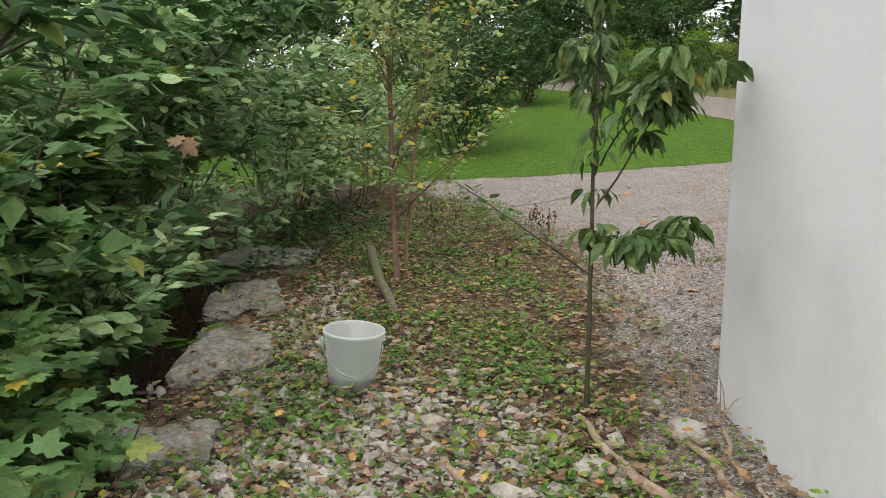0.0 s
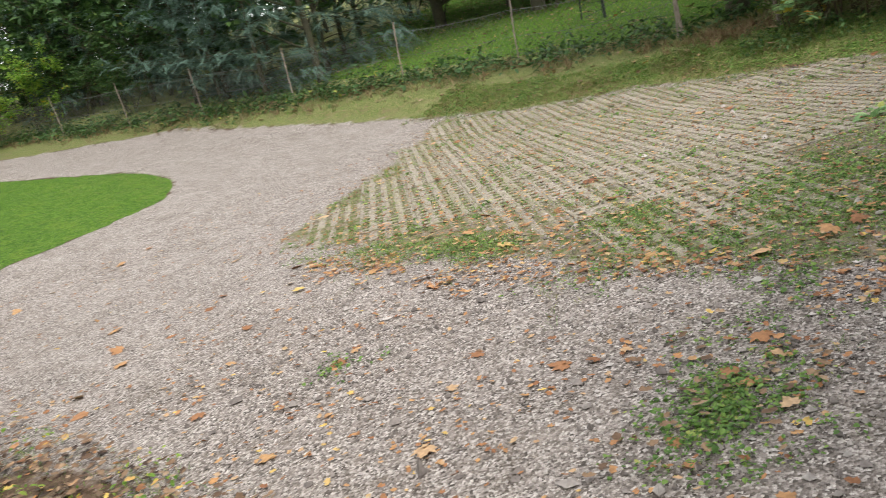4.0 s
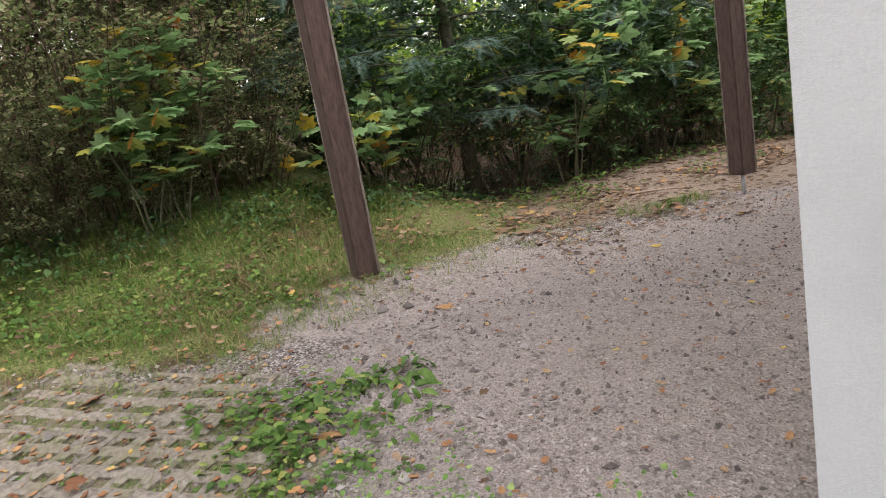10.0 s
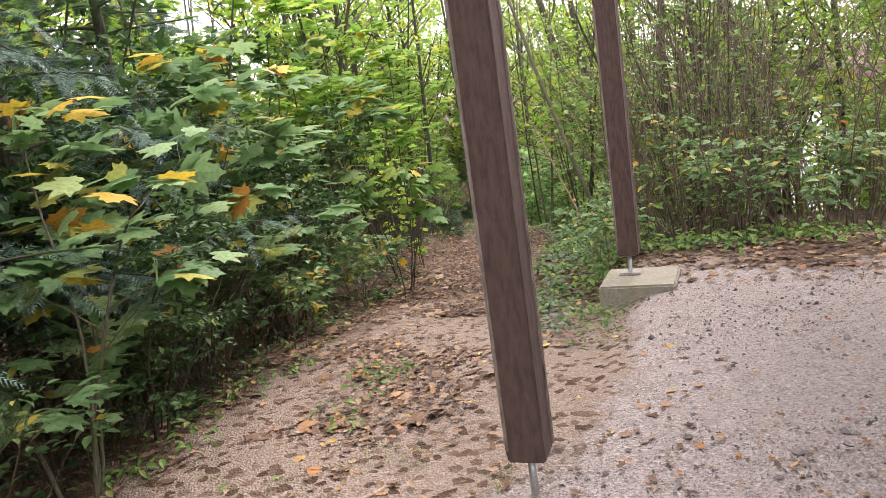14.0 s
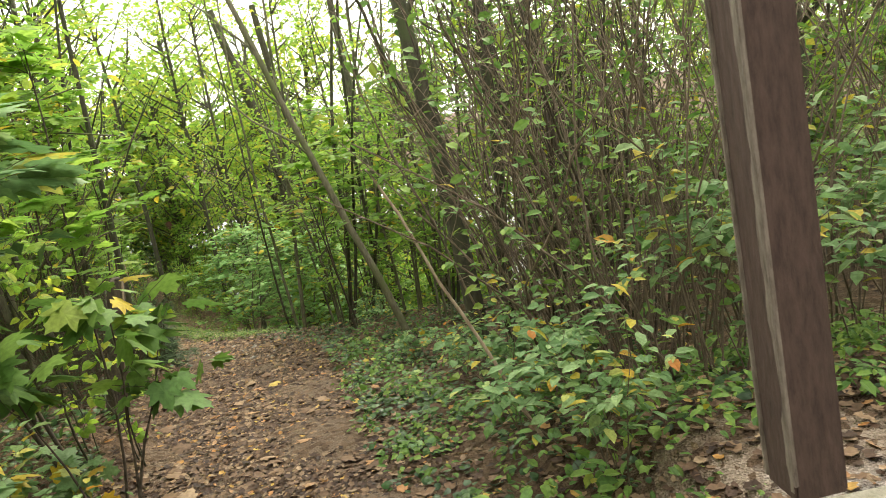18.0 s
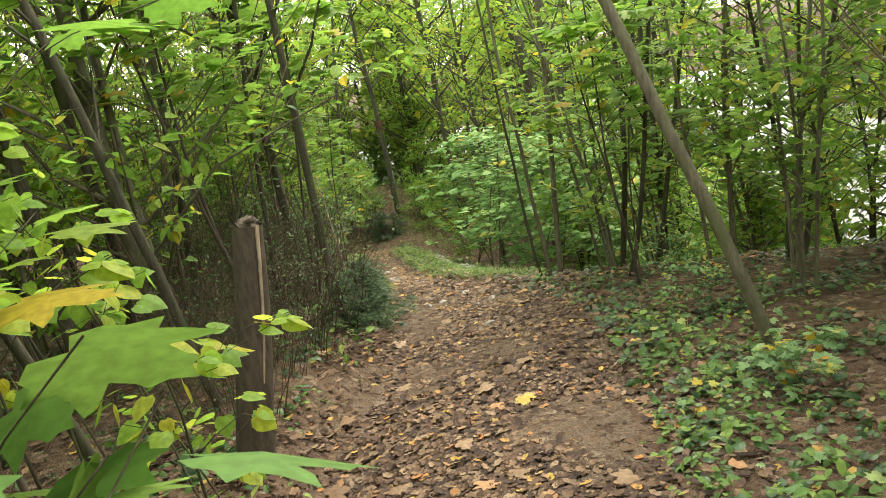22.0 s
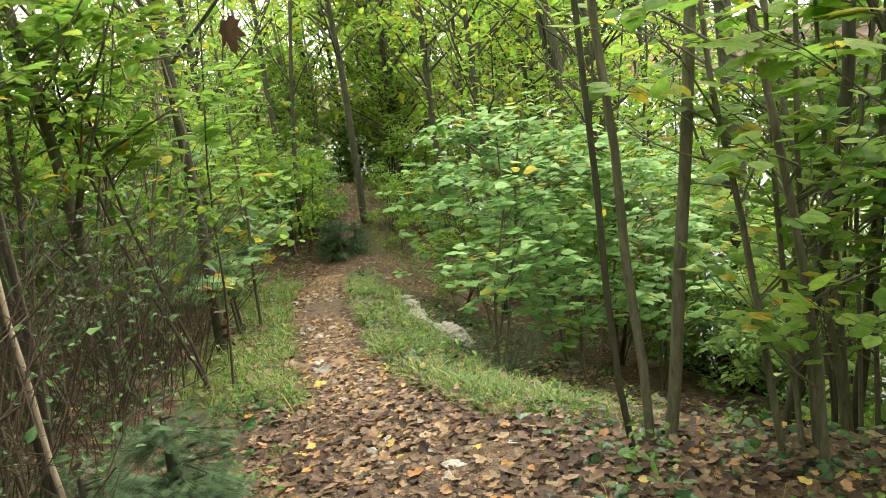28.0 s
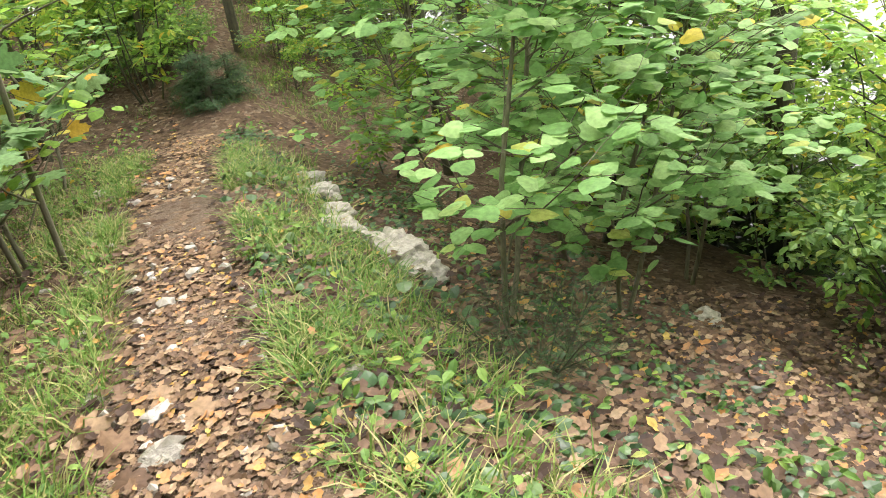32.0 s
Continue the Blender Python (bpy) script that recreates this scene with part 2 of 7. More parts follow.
GRASS = leaf_material("grass blade", [(0, (0.085, 0.18, 0.03)), (0.5, (0.16, 0.29, 0.05)), (0.78, (0.3, 0.34, 0.1)), (1.0, (0.48, 0.42, 0.2))], 0.3, 0.6)
STRAW = leaf_material("dry grass", [(0, (0.16, 0.11, 0.06)), (0.6, (0.3, 0.2, 0.11)), (1.0, (0.38, 0.3, 0.17))], 0.2, 0.8)
BARK = bark_material("grey brown bark", (0.06, 0.055, 0.034), (0.2, 0.183, 0.118), (0.1, 0.115, 0.045))
BARK_DARK = bark_material("dark bark", (0.022, 0.021, 0.012), (0.085, 0.078, 0.045), (0.055, 0.07, 0.025))
BARK_BIRCH = bark_material("young birch bark", (0.09, 0.05, 0.033), (0.24, 0.155, 0.105))
TWIG = bark_material("hazel stem", (0.075, 0.055, 0.038), (0.235, 0.18, 0.125))
TWIG_BROWN = bark_material("dry brown stem", (0.032, 0.022, 0.013), (0.1, 0.068, 0.038))
BARK_STEM = bark_material("dark hazel bark", (0.03, 0.024, 0.018), (0.115, 0.088, 0.06))
DEADWOOD = bark_material("bare dead wood", (0.22, 0.15, 0.1), (0.48, 0.38, 0.28))
PLASTER = rough_surface("white rendered wall", (0.68, 0.685, 0.7), (0.765, 0.77, 0.785), 120, 0.85, 0.004, (0.61, 0.615, 0.63), 0.9)
DOOR_WHITE = rough_surface("white painted steel", (0.76, 0.78, 0.82), (0.83, 0.85, 0.88), 60, 0.42, 0.0004, (0.68, 0.69, 0.72), 2.5)
PITTED = rough_surface("pitted mossy stone", (0.1, 0.092, 0.078), (0.4, 0.375, 0.32), 30, 0.95, 0.06, (0.1, 0.1, 0.045), 5)
CONCRETE = rough_surface("weathered concrete", (0.38, 0.355, 0.31), (0.58, 0.545, 0.485), 70, 0.9, 0.006, (0.3, 0.28, 0.22), 3)
FOOT_CONCRETE = rough_surface("mossy old concrete", (0.19, 0.175, 0.13), (0.36, 0.335, 0.265), 45, 0.95, 0.012, (0.2, 0.19, 0.1), 5)
PAVER = rough_surface("pale concrete paver", (0.12, 0.1, 0.075), (0.38, 0.34, 0.28), 34, 0.95, 0.022, (0.2, 0.185, 0.1), 3)
ROCK = rough_surface("pitted limestone", (0.2, 0.18, 0.15), (0.5, 0.46, 0.4), 28, 0.9, 0.025, (0.13, 0.14, 0.06), 4)
STONE = rough_surface("pale rubble stone", (0.22, 0.2, 0.175), (0.48, 0.445, 0.395), 35, 0.85, 0.006, (0.25, 0.22, 0.17), 9)
GRAVEL = leaf_material("loose gravel stone", [(0, (0.13, 0.112, 0.102)), (0.4, (0.22, 0.19, 0.175)), (0.8, (0.36, 0.325, 0.3)), (1.0, (0.54, 0.5, 0.47))], 0.0, 0.85)
TIMBER = bark_material("brown stained timber", (0.05, 0.03, 0.025), (0.125, 0.08, 0.065))
TIMBER_WORN = bark_material("weathered timber edge", (0.1, 0.075, 0.06), (0.33, 0.28, 0.23))
STEEL = rough_surface("galvanised steel", (0.3, 0.31, 0.32), (0.5, 0.51, 0.52), 80, 0.45, 0.0005, (0.36, 0.3, 0.25), 9, 0.8)
BLACK = rough_surface("black plastic", (0.015, 0.016, 0.018), (0.04, 0.042, 0.045), 90, 0.4, 0.0004)
GOAL_PAINT = rough_surface("dull dark green paint", (0.008, 0.014, 0.012), (0.02, 0.03, 0.026), 60, 0.7, 0.0004)
RUBBER = rough_surface("grey rubber seal", (0.12, 0.12, 0.125), (0.2, 0.2, 0.21), 90, 0.7, 0.0004)
GREY_PLATE = rough_surface("grey metal plate", (0.25, 0.26, 0.28), (0.36, 0.37, 0.39), 80, 0.4, 0.0003, None, 3, 0.6)
SIGN_GREEN = rough_surface("green enamel sign", (0.01, 0.2, 0.1), (0.015, 0.26, 0.13), 40, 0.4, 0.0003)
SIGN_WHITE = rough_surface("white sign paint", (0.7, 0.72, 0.7), (0.8, 0.8, 0.8), 40, 0.4, 0.0003)
ROOFING = rough_surface("grey roof sheet", (0.12, 0.115, 0.11), (0.2, 0.19, 0.18), 30, 0.8, 0.003)
WIRE = rough_surface("fence wire", (0.1, 0.1, 0.1), (0.2, 0.2, 0.2), 60, 0.6, 0.0003, None, 3, 0.5)


def bucket_material():
    m, n, l, b = material("cloudy white plastic")
    co = n.new("ShaderNodeTexCoord").outputs["Object"]
    grime = texture(n, l, co, 14, 5)
    l.new(ramp(n, l, grime.outputs["Fac"], [(0.35, (0.68, 0.71, 0.69)), (0.7, (0.76, 0.79, 0.77))]), b.inputs["Base Color"])
    b.inputs["Roughness"].default_value = 0.35
    t = n.new("ShaderNodeBsdfTranslucent")
    t.inputs["Color"].default_value = (0.78, 0.81, 0.78, 1)
    s = n.new("ShaderNodeMixShader")
    s.inputs["Fac"].default_value = 0.6
    l.new(b.outputs["BSDF"], s.inputs[1])
    l.new(t.outputs["BSDF"], s.inputs[2])
    l.new(s.outputs["Shader"], n["Material Output"].inputs["Surface"])
    return m


PLASTIC = bucket_material()
WATER = rough_surface("murky water", (0.33, 0.3, 0.25), (0.42, 0.39, 0.33), 6, 0.08, 0.0005)


def ground_material():
    """Gravel, lawn, verge, leaf litter and soil; where each lies is stored on the ground's points."""
    m, n, l, b = material("ground cover")
    co = n.new("ShaderNodeTexCoord").outputs["Object"]
    edge, fine = texture(n, l, co, 2.2, 6, rough=0.7), texture(n, l, co, 60, 5, rough=0.7)
    mid = texture(n, l, co, 9, 5, rough=0.65)
    vor = texture(n, l, co, 82, kind="ShaderNodeTexVoronoi")
    flakes = texture(n, l, co, 22, kind="ShaderNodeTexVoronoi")

    def zone(name):
        a = n.new("ShaderNodeAttribute")
        a.attribute_name = name
        add = n.new("ShaderNodeMath")
        add.operation = "ADD"
        l.new(a.outputs["Fac"], add.inputs[0])
        off = n.new("ShaderNodeMath")
        off.operation = "MULTIPLY_ADD"
        off.inputs[1].default_value, off.inputs[2].default_value = 1.1, -0.55
        l.new(edge.outputs["Fac"], off.inputs[0])
        l.new(off.outputs[0], add.inputs[1])
        return ramp(n, l, add.outputs[0], [(0.42, (0, 0, 0)), (0.58, (1, 1, 1))])

    sep = n.new("ShaderNodeSeparateColor")
    l.new(vor.outputs["Color"], sep.inputs["Color"])
    sep2 = n.new("ShaderNodeSeparateColor")
    l.new(flakes.outputs["Color"], sep2.inputs["Color"])
    soil = ramp(n, l, mid.outputs["Fac"], [(0.3, (0.05, 0.032, 0.021)), (0.55, (0.11, 0.073, 0.047)), (0.75, (0.2, 0.14, 0.09))])
    leafy = ramp(n, l, sep2.outputs["Red"], [(0.0, (0.055, 0.033, 0.022)), (0.35, (0.1, 0.062, 0.04)), (0.65, (0.16, 0.104, 0.068)), (0.9, (0.24, 0.165, 0.107)), (1.0, (0.32, 0.265, 0.2))])
    leafy = mix(n, l, ramp(n, l, mid.outputs["Fac"], [(0.4, (0, 0, 0)), (0.65, (1, 1, 1))]), leafy, soil)
    pebble = ramp(n, l, sep.outputs["Red"], [(0.0, (0.03, 0.025, 0.022)), (0.3, (0.16, 0.138, 0.125)), (0.7, (0.37, 0.33, 0.305)), (1.0, (0.66, 0.61, 0.57))])
    dust = ramp(n, l, edge.outputs["Fac"], [(0.34, (0.16, 0.13, 0.1)), (0.5, (0.3, 0.255, 0.22)), (0.68, (0.44, 0.39, 0.35))])
    gravel = mix(n, l, ramp(n, l, mid.outputs["Fac"], [(0.34, (0.05, 0.05, 0.05)), (0.64, (0.5, 0.5, 0.5))]), pebble, dust)
    packed = ramp(n, l, fine.outputs["Fac"], [(0.3, (0.24, 0.2, 0.175)), (0.5, (0.36, 0.31, 0.28)), (0.7, (0.5, 0.445, 0.405))])
    packed = mix(n, l, ramp(n, l, sep.outputs["Green"], [(0.86, (0, 0, 0)), (0.9, (0.45, 0.45, 0.45))]), packed, pebble)
    gravel = mix(n, l, zone("dusty"), gravel, mix(n, l, ramp(n, l, mid.outputs["Fac"], [(0.46, (0, 0, 0)), (0.68, (0.8, 0.8, 0.8))]), packed, gravel))
    lawn = ramp(n, l, fine.outputs["Fac"], [(0.3, (0.02, 0.06, 0.005)), (0.5, (0.085, 0.19, 0.016)), (0.7, (0.21, 0.36, 0.045))])
    verge = ramp(n, l, fine.outputs["Fac"], [(0.35, (0.045, 0.07, 0.02)), (0.5, (0.14, 0.17, 0.048)), (0.66, (0.36, 0.34, 0.16))])
    verge = mix(n, l, ramp(n, l, edge.outputs["Fac"], [(0.5, (0, 0, 0)), (0.7, (0.8, 0.8, 0.8))]), verge, (0.2, 0.15, 0.085))
    lawn = mix(n, l, ramp(n, l, mid.outputs["Fac"], [(0.4, (0.6, 0.6, 0.6)), (0.52, (0, 0, 0))]), lawn, (0.04, 0.1, 0.01))
    lawn = mix(n, l, ramp(n, l, edge.outputs["Fac"], [(0.5, (0, 0, 0)), (0.7, (0.55, 0.55, 0.55))]), lawn, (0.17, 0.25, 0.03))
    blades = texture(n, l, co, 16, 5, rough=0.8)
    lawn = mix(n, l, 1.0, lawn, ramp(n, l, blades.outputs["Fac"], [(0.36, (0.35, 0.4, 0.35)), (0.5, (0.85, 0.85, 0.8)), (0.64, (1.3, 1.2, 1.2))]), "MULTIPLY")
    col = mix(n, l, zone("litter"), soil, leafy)
    earth = ramp(n, l, fine.outputs["Fac"], [(0.3, (0.085, 0.058, 0.04)), (0.55, (0.165, 0.12, 0.086)), (0.75, (0.27, 0.21, 0.16))])
    sand = ramp(n, l, fine.outputs["Fac"], [(0.3, (0.16, 0.122, 0.09)), (0.55, (0.31, 0.245, 0.19)), (0.75, (0.45, 0.37, 0.3))])
    col = mix(n, l, zone("trail"), col, mix(n, l, ramp(n, l, sep2.outputs["Green"], [(0.5, (0, 0, 0)), (0.6, (1, 1, 1))]), earth, leafy))
    col = mix(n, l, zone("sandy"), col, mix(n, l, ramp(n, l, sep2.outputs["Blue"], [(0.72, (0, 0, 0)), (0.8, (1, 1, 1))]), sand, leafy))
    col = mix(n, l, zone("verge"), col, verge)
    col = mix(n, l, zone("gravel"), col, gravel)
    moss = ramp(n, l, fine.outputs["Fac"], [(0.3, (0.06, 0.05, 0.03)), (0.5, (0.13, 0.115, 0.065)), (0.7, (0.24, 0.215, 0.15))])
    col = mix(n, l, zone("mossy"), col, mix(n, l, ramp(n, l, sep.outputs["Blue"], [(0.7, (0, 0, 0)), (0.76, (0.8, 0.8, 0.8))]), moss, pebble))
    col = mix(n, l, zone("joint"), col, mix(n, l, ramp(n, l, mid.outputs["Fac"], [(0.42, (0, 0, 0)), (0.6, (1, 1, 1))]), (0.24, 0.195, 0.14), (0.12, 0.15, 0.05)))
    col = mix(n, l, zone("lawn"), col, lawn)
    l.new(col, b.inputs["Base Color"])
    b.inputs["Roughness"].default_value = 0.95
    b.inputs["Specular IOR Level"].default_value = 0.2
    h = n.new("ShaderNodeMath")
    h.operation = "ADD"
    l.new(vor.outputs["Distance"], h.inputs[0])
    l.new(mid.outputs["Fac"], h.inputs[1])
    bump(n, l, b, h.outputs[0], 0.9, 0.02)
    return m


# ---- mesh helpers ----
def mesh_of(name, blocks, mat, smooth=False):
    """One mesh from blocks of (points, faces); the faces of a block all have the same number of corners."""
    me = bpy.data.meshes.new(name)
    blocks = [(np.asarray(v, float).reshape(-1, 3), np.asarray(f, int)) for v, f in blocks if len(f)]
    starts = np.cumsum([0] + [len(v) for v, _ in blocks])
    me.vertices.add(int(starts[-1]))
    me.vertices.foreach_set("co", np.concatenate([v for v, _ in blocks]).astype(np.float32).ravel())
    loops = np.concatenate([(f + s).ravel() for (v, f), s in zip(blocks, starts)])
    sizes = np.concatenate([np.full(len(f), f.shape[1]) for _, f in blocks])
    me.loops.add(len(loops))
    me.loops.foreach_set("vertex_index", loops.astype(np.int32))
    me.polygons.add(len(sizes))
    me.polygons.foreach_set("loop_start", (np.cumsum(sizes) - sizes).astype(np.int32))
    me.polygons.foreach_set("use_smooth", np.full(len(sizes), smooth))
    me.materials.append(mat)
    me.update(calc_edges=True)
    me.validate()
    return me


def part(name, shape, mat, parent, label="", smooth=False):
    """Links a bmesh, a mesh or a list of blocks as one mesh object under its thing."""
    if isinstance(shape, bmesh.types.BMesh):
        me = bpy.data.meshes.new(name)
        shape.to_mesh(me)
        shape.free()
        me.materials.append(mat)
        if smooth:
            me.polygons.foreach_set("use_smooth", np.ones(len(me.polygons), bool))
    elif isinstance(shape, list):
        me = mesh_of(name, shape, mat, smooth)
    else:
        me = shape
    ob = new(name, me)
    ob.parent = parent
    return tagged(ob, label)


def thing(name, at, label, category, group="", kind="", turn=0.0):
    ob = new(name)
    ob.matrix_world = pose(*at, 0, 0, turn)
    ob.empty_display_size = 0.1
    return tagged(ob, label, category, group, kind)


def box(x0, x1, y0, y1, z0, z1, bevel=0.0, bm=None):
    bm = bm or bmesh.new()
    r = bmesh.ops.create_cube(bm, size=1, matrix=Matrix.LocRotScale(((x0 + x1) / 2, (y0 + y1) / 2, (z0 + z1) / 2), None, (x1 - x0, y1 - y0, z1 - z0)))
    if bevel:
        edges = list({e for v in r["verts"] for e in v.link_edges})
        bmesh.ops.bevel(bm, geom=edges, offset=bevel, segments=2, affect="EDGES")
    return bm


def tube(points, radii, sides=6):
    """Tapered tube along a line of points."""
    p, r = np.asarray(points, float), np.asarray(radii, float)
    d = np.gradient(p, axis=0)
    d /= np.linalg.norm(d, axis=1)[:, None] + 1e-9
    ref = np.where(np.abs(d[:, 2:3]) > 0.9, [[1.0, 0, 0]], [[0, 0, 1.0]])
    u = np.cross(d, ref)
    u /= np.linalg.norm(u, axis=1)[:, None] + 1e-9
    w = np.cross(d, u)
    a = np.arange(sides) * 2 * np.pi / sides
    v = p[:, None] + r[:, None, None] * (np.cos(a)[None, :, None] * u[:, None] + np.sin(a)[None, :, None] * w[:, None])
    i, j = np.meshgrid(np.arange(len(p) - 1), np.arange(sides), indexing="ij")
    k = (j + 1) % sides
    f = np.stack([i * sides + j, i * sides + k, (i + 1) * sides + k, (i + 1) * sides + j], -1).reshape(-1, 4)
    return v.reshape(-1, 3), f


def fan(half):
    """A leaf outline from its right half; triangles from the middle; tip along +y, edges drooping."""
    pts = list(half) + [(-x, y) for x, y in reversed(half[1:-1])]
    v = [(0, 0.32, 0.03)] + [(x, y, -0.2 * x * x - 0.1 * max(0, y - 0.4)) for x, y in pts]
    n = len(pts)
    return np.array(v, float), np.array([(0, 1 + i, 1 + (i + 1) % n) for i in range(n)])


MAPLE = fan([(0, 0), (0.17, -0.14), (0.36, -0.06), (0.4, 0.05), (0.6, 0.12), (0.43, 0.25), (0.5, 0.4), (0.62, 0.6), (0.42, 0.58), (0.26, 0.5), (0.22, 0.68), (0.24, 0.8), (0.1, 0.86), (0, 1.04)])
ROUND = fan([(0, 0.04), (0.22, -0.04), (0.42, 0.14), (0.45, 0.4), (0.37, 0.6), (0.2, 0.82), (0, 1.05)])
DISC = fan([(0, 0.02), (0.4, 0.12), (0.38, 0.6), (0, 1.02)])
ELLIPSE = fan([(0, 0), (0.17, 0.12), (0.27, 0.4), (0.24, 0.65), (0.12, 0.87), (0, 1.03)])
OVATE = (np.array([(0, 0, 0), (0, 0.45, 0), (0, 1, -0.12), (0.24, 0.25, 0.07), (0.24, 0.62, 0.05), (-0.24, 0.25, 0.07), (-0.24, 0.62, 0.05)], float),
         np.array([(0, 3, 1), (1, 3, 4), (1, 4, 2), (0, 1, 5), (1, 6, 5), (1, 2, 6)]))
SLIM = (OVATE[0] * [0.72, 1, 1] - [[0, 0, 0], [0, 0, -0.02], [0, 0, 0.15], [0, 0, 0], [0, 0, 0.04], [0, 0, 0], [0, 0, 0.04]], OVATE[1])
FOLD = (np.array([(0, 0, 0), (0.3, 0.45, 0.08), (0, 1, -0.05), (-0.3, 0.45, 0.08)], float), np.array([(0, 1, 2), (0, 2, 3)]))
BLADE = (np.array([(-0.02, 0, 0), (0.02, 0, 0), (0.014, 0.55, 0.05), (-0.014, 0.55, 0.05), (0, 1, -0.2)], float), np.array([(0, 1, 2), (0, 2, 3), (3, 2, 4)]))


def torn():
    """A dry fallen leaf: uneven outline, curled up at the sides."""
    p = [(0, 0), (0.36, 0.2), (0.24, 0.42), (0.32, 0.7), (0.03, 1), (-0.3, 0.6), (-0.18, 0.36), (-0.3, 0.12)]
    v = [(0.02, 0.42, 0)] + [(x, y, 0.7 * x * x + 0.25 * (y - 0.42) ** 2) for x, y in p]
    return np.array(v, float), np.array([(0, 1 + i, 1 + (i + 1) % 8) for i in range(8)])


CURL = torn()


def comb():
    """A flat conifer spray: one twig with needles to both sides."""
    v, f = [], []
    for i in range(11):
        y = 0.06 + 0.085 * i
        w = 0.2 * (1 - 0.55 * i / 11)
        for s in (-1, 1):
            k = len(v)
            v += [(0, y - 0.022, 0), (0, y + 0.022, 0), (s * w, y + 0.12, -0.03 + 0.012 * (i % 3))]
            f.append((k, k + 1, k + 2))
    return np.array(v, float), np.array(f)


SPRAY = comb()


def unit(a):
    return a / (np.linalg.norm(a, axis=-1, keepdims=True) + 1e-9)


def scatter(shape, at, ahead, up, size):
    """Copies of a small shape: its tip along ahead, its face along up."""
    tv, tf = shape
    at, ahead = np.asarray(at, float), unit(np.asarray(ahead, float))
    x = unit(np.cross(ahead, up))
    z = np.cross(x, ahead)
    m = np.stack([x, ahead, z], -1) * np.asarray(size, float).reshape(-1, 1, 1)
    v = at[:, None] + np.einsum("nij,kj->nki", m, tv)
    f = tf[None] + (np.arange(len(at)) * len(tv))[:, None, None]
    return v.reshape(-1, 3), f.reshape(-1, tf.shape[1])


def stem_line(rng, base, aim, length, wobble=0.1, pull=(0, 0, 0), n=8):
    p, d = [np.array(base, float)], unit(np.array(aim, float))
    for _ in range(n - 1):
        p.append(p[-1] + d * length / (n - 1))
        d = unit(d + rng.normal(0, wobble, 3) + np.array(pull) / n)
    return np.array(p)


def along(line, s):
    i = np.clip(np.asarray(s) * (len(line) - 1), 0, len(line) - 1.001)
    k = i.astype(int)
    return line[k] + (line[k + 1] - line[k]) * (i - k)[..., None], unit(line[k + 1] - line[k])


def grow(rng, stems, shape, leaf, twigs=14, twig=0.5, per=9, droop=0.3, tilt=0.42, bare=0.25, top=1.0, limbs=0, limb=0.8, rise=0.35, flat=0.35, spread=1.0, sides=6, twig_wood=True):
    """Stems given as (line, radius); twigs and leaves grow from them. Gives the wood of each stem, all twigs, and all leaves."""
    wood, own, at, ahead, up = [], [], [], [], []
    for line, r in stems:
        wood.append([tube(line, np.linspace(r, r * 0.35, len(line)), sides)])
        hosts = [(line, r, bare, top)]
        if limbs:
            hosts = []
            for s in rng.uniform(bare, top, limbs):
                p, d = along(line, s)
                a = rng.uniform(0, 2 * np.pi)
                out = np.array([np.cos(a), np.sin(a), rise]) * spread + d * 0.4
                b = stem_line(rng, p, out, limb * rng.uniform(0.6, 1.15) * (1.25 - 0.7 * s), 0.16, (0, 0, 0.1), 6)
                own.append(tube(b, np.linspace(r * 0.4 * (1.2 - 0.6 * s), r * 0.1, 6), 4) if twig_wood else tube(b[[0, 2, 5]], np.array([0.4, 0.25, 0.1]) * r, 3))
                hosts.append((b, r * 0.3, 0.15, 1))
            if top >= 1:
                hosts.append((line[-3:], r * 0.35, 0.15, 1))
        for h, hr, lo, hi in hosts:
            for s in rng.uniform(lo, hi, twigs):
                p, d = along(h, s)
                a = rng.uniform(0, 2 * np.pi)
                out = unit(np.array([np.cos(a), np.sin(a), rise * rng.uniform(0, 1.5)]) * spread + d * 0.5)
                t = stem_line(rng, p, out, twig * rng.uniform(0.5, 1.2), 0.12, (0, 0, -0.5 * droop), 4)
                if twig_wood:
                    own.append(tube(t[[0, 1, 3]], np.linspace(min(hr * 0.4, 0.006), 0.0015, 3), 3))
                q, dd = along(t, rng.uniform(0.2, 1, per))
                side = rng.normal(0, 1, (per, 3)) * [1, 1, flat]
                at.append(q + side * 0.03), ahead.append(unit(dd * 0.7 + unit(side) * 0.9 + [0, 0, -droop])), up.append(rng.normal(0, tilt, (per, 3)) + [0, 0, 1.0])
    at, ahead, up = np.concatenate(at), np.concatenate(ahead), np.concatenate(up)
    return wood, own, [scatter(shape, at, ahead, up, leaf * rng.uniform(0.6, 1.25, len(at)))]


def plant(name, at, label, category, wood, twigs, leaves, bark, leafy, group="", turn=0.0, trunk="stem", crown="foliage"):
    ob = thing(name, at, label, category, group, "", turn)
    for own in wood:
        part(trunk, own, bark, ob, smooth=True)
    if twigs:
        tagged(part("branchwork", twigs, bark, ob, smooth=True), kind="stuff")
    tagged(part(crown, leaves, leafy, ob), kind="stuff")
    return ob


def again(ob, x, y, turn, size=1.0, sink=0.03, lean=0.0):
    """Another plant of the same growth, turned and scaled."""
    c = copy_thing(ob, pose(x, y, gz(x, y) - sink, lean, 0, turn) @ Matrix.Diagonal((size, size, size, 1)))
    return c


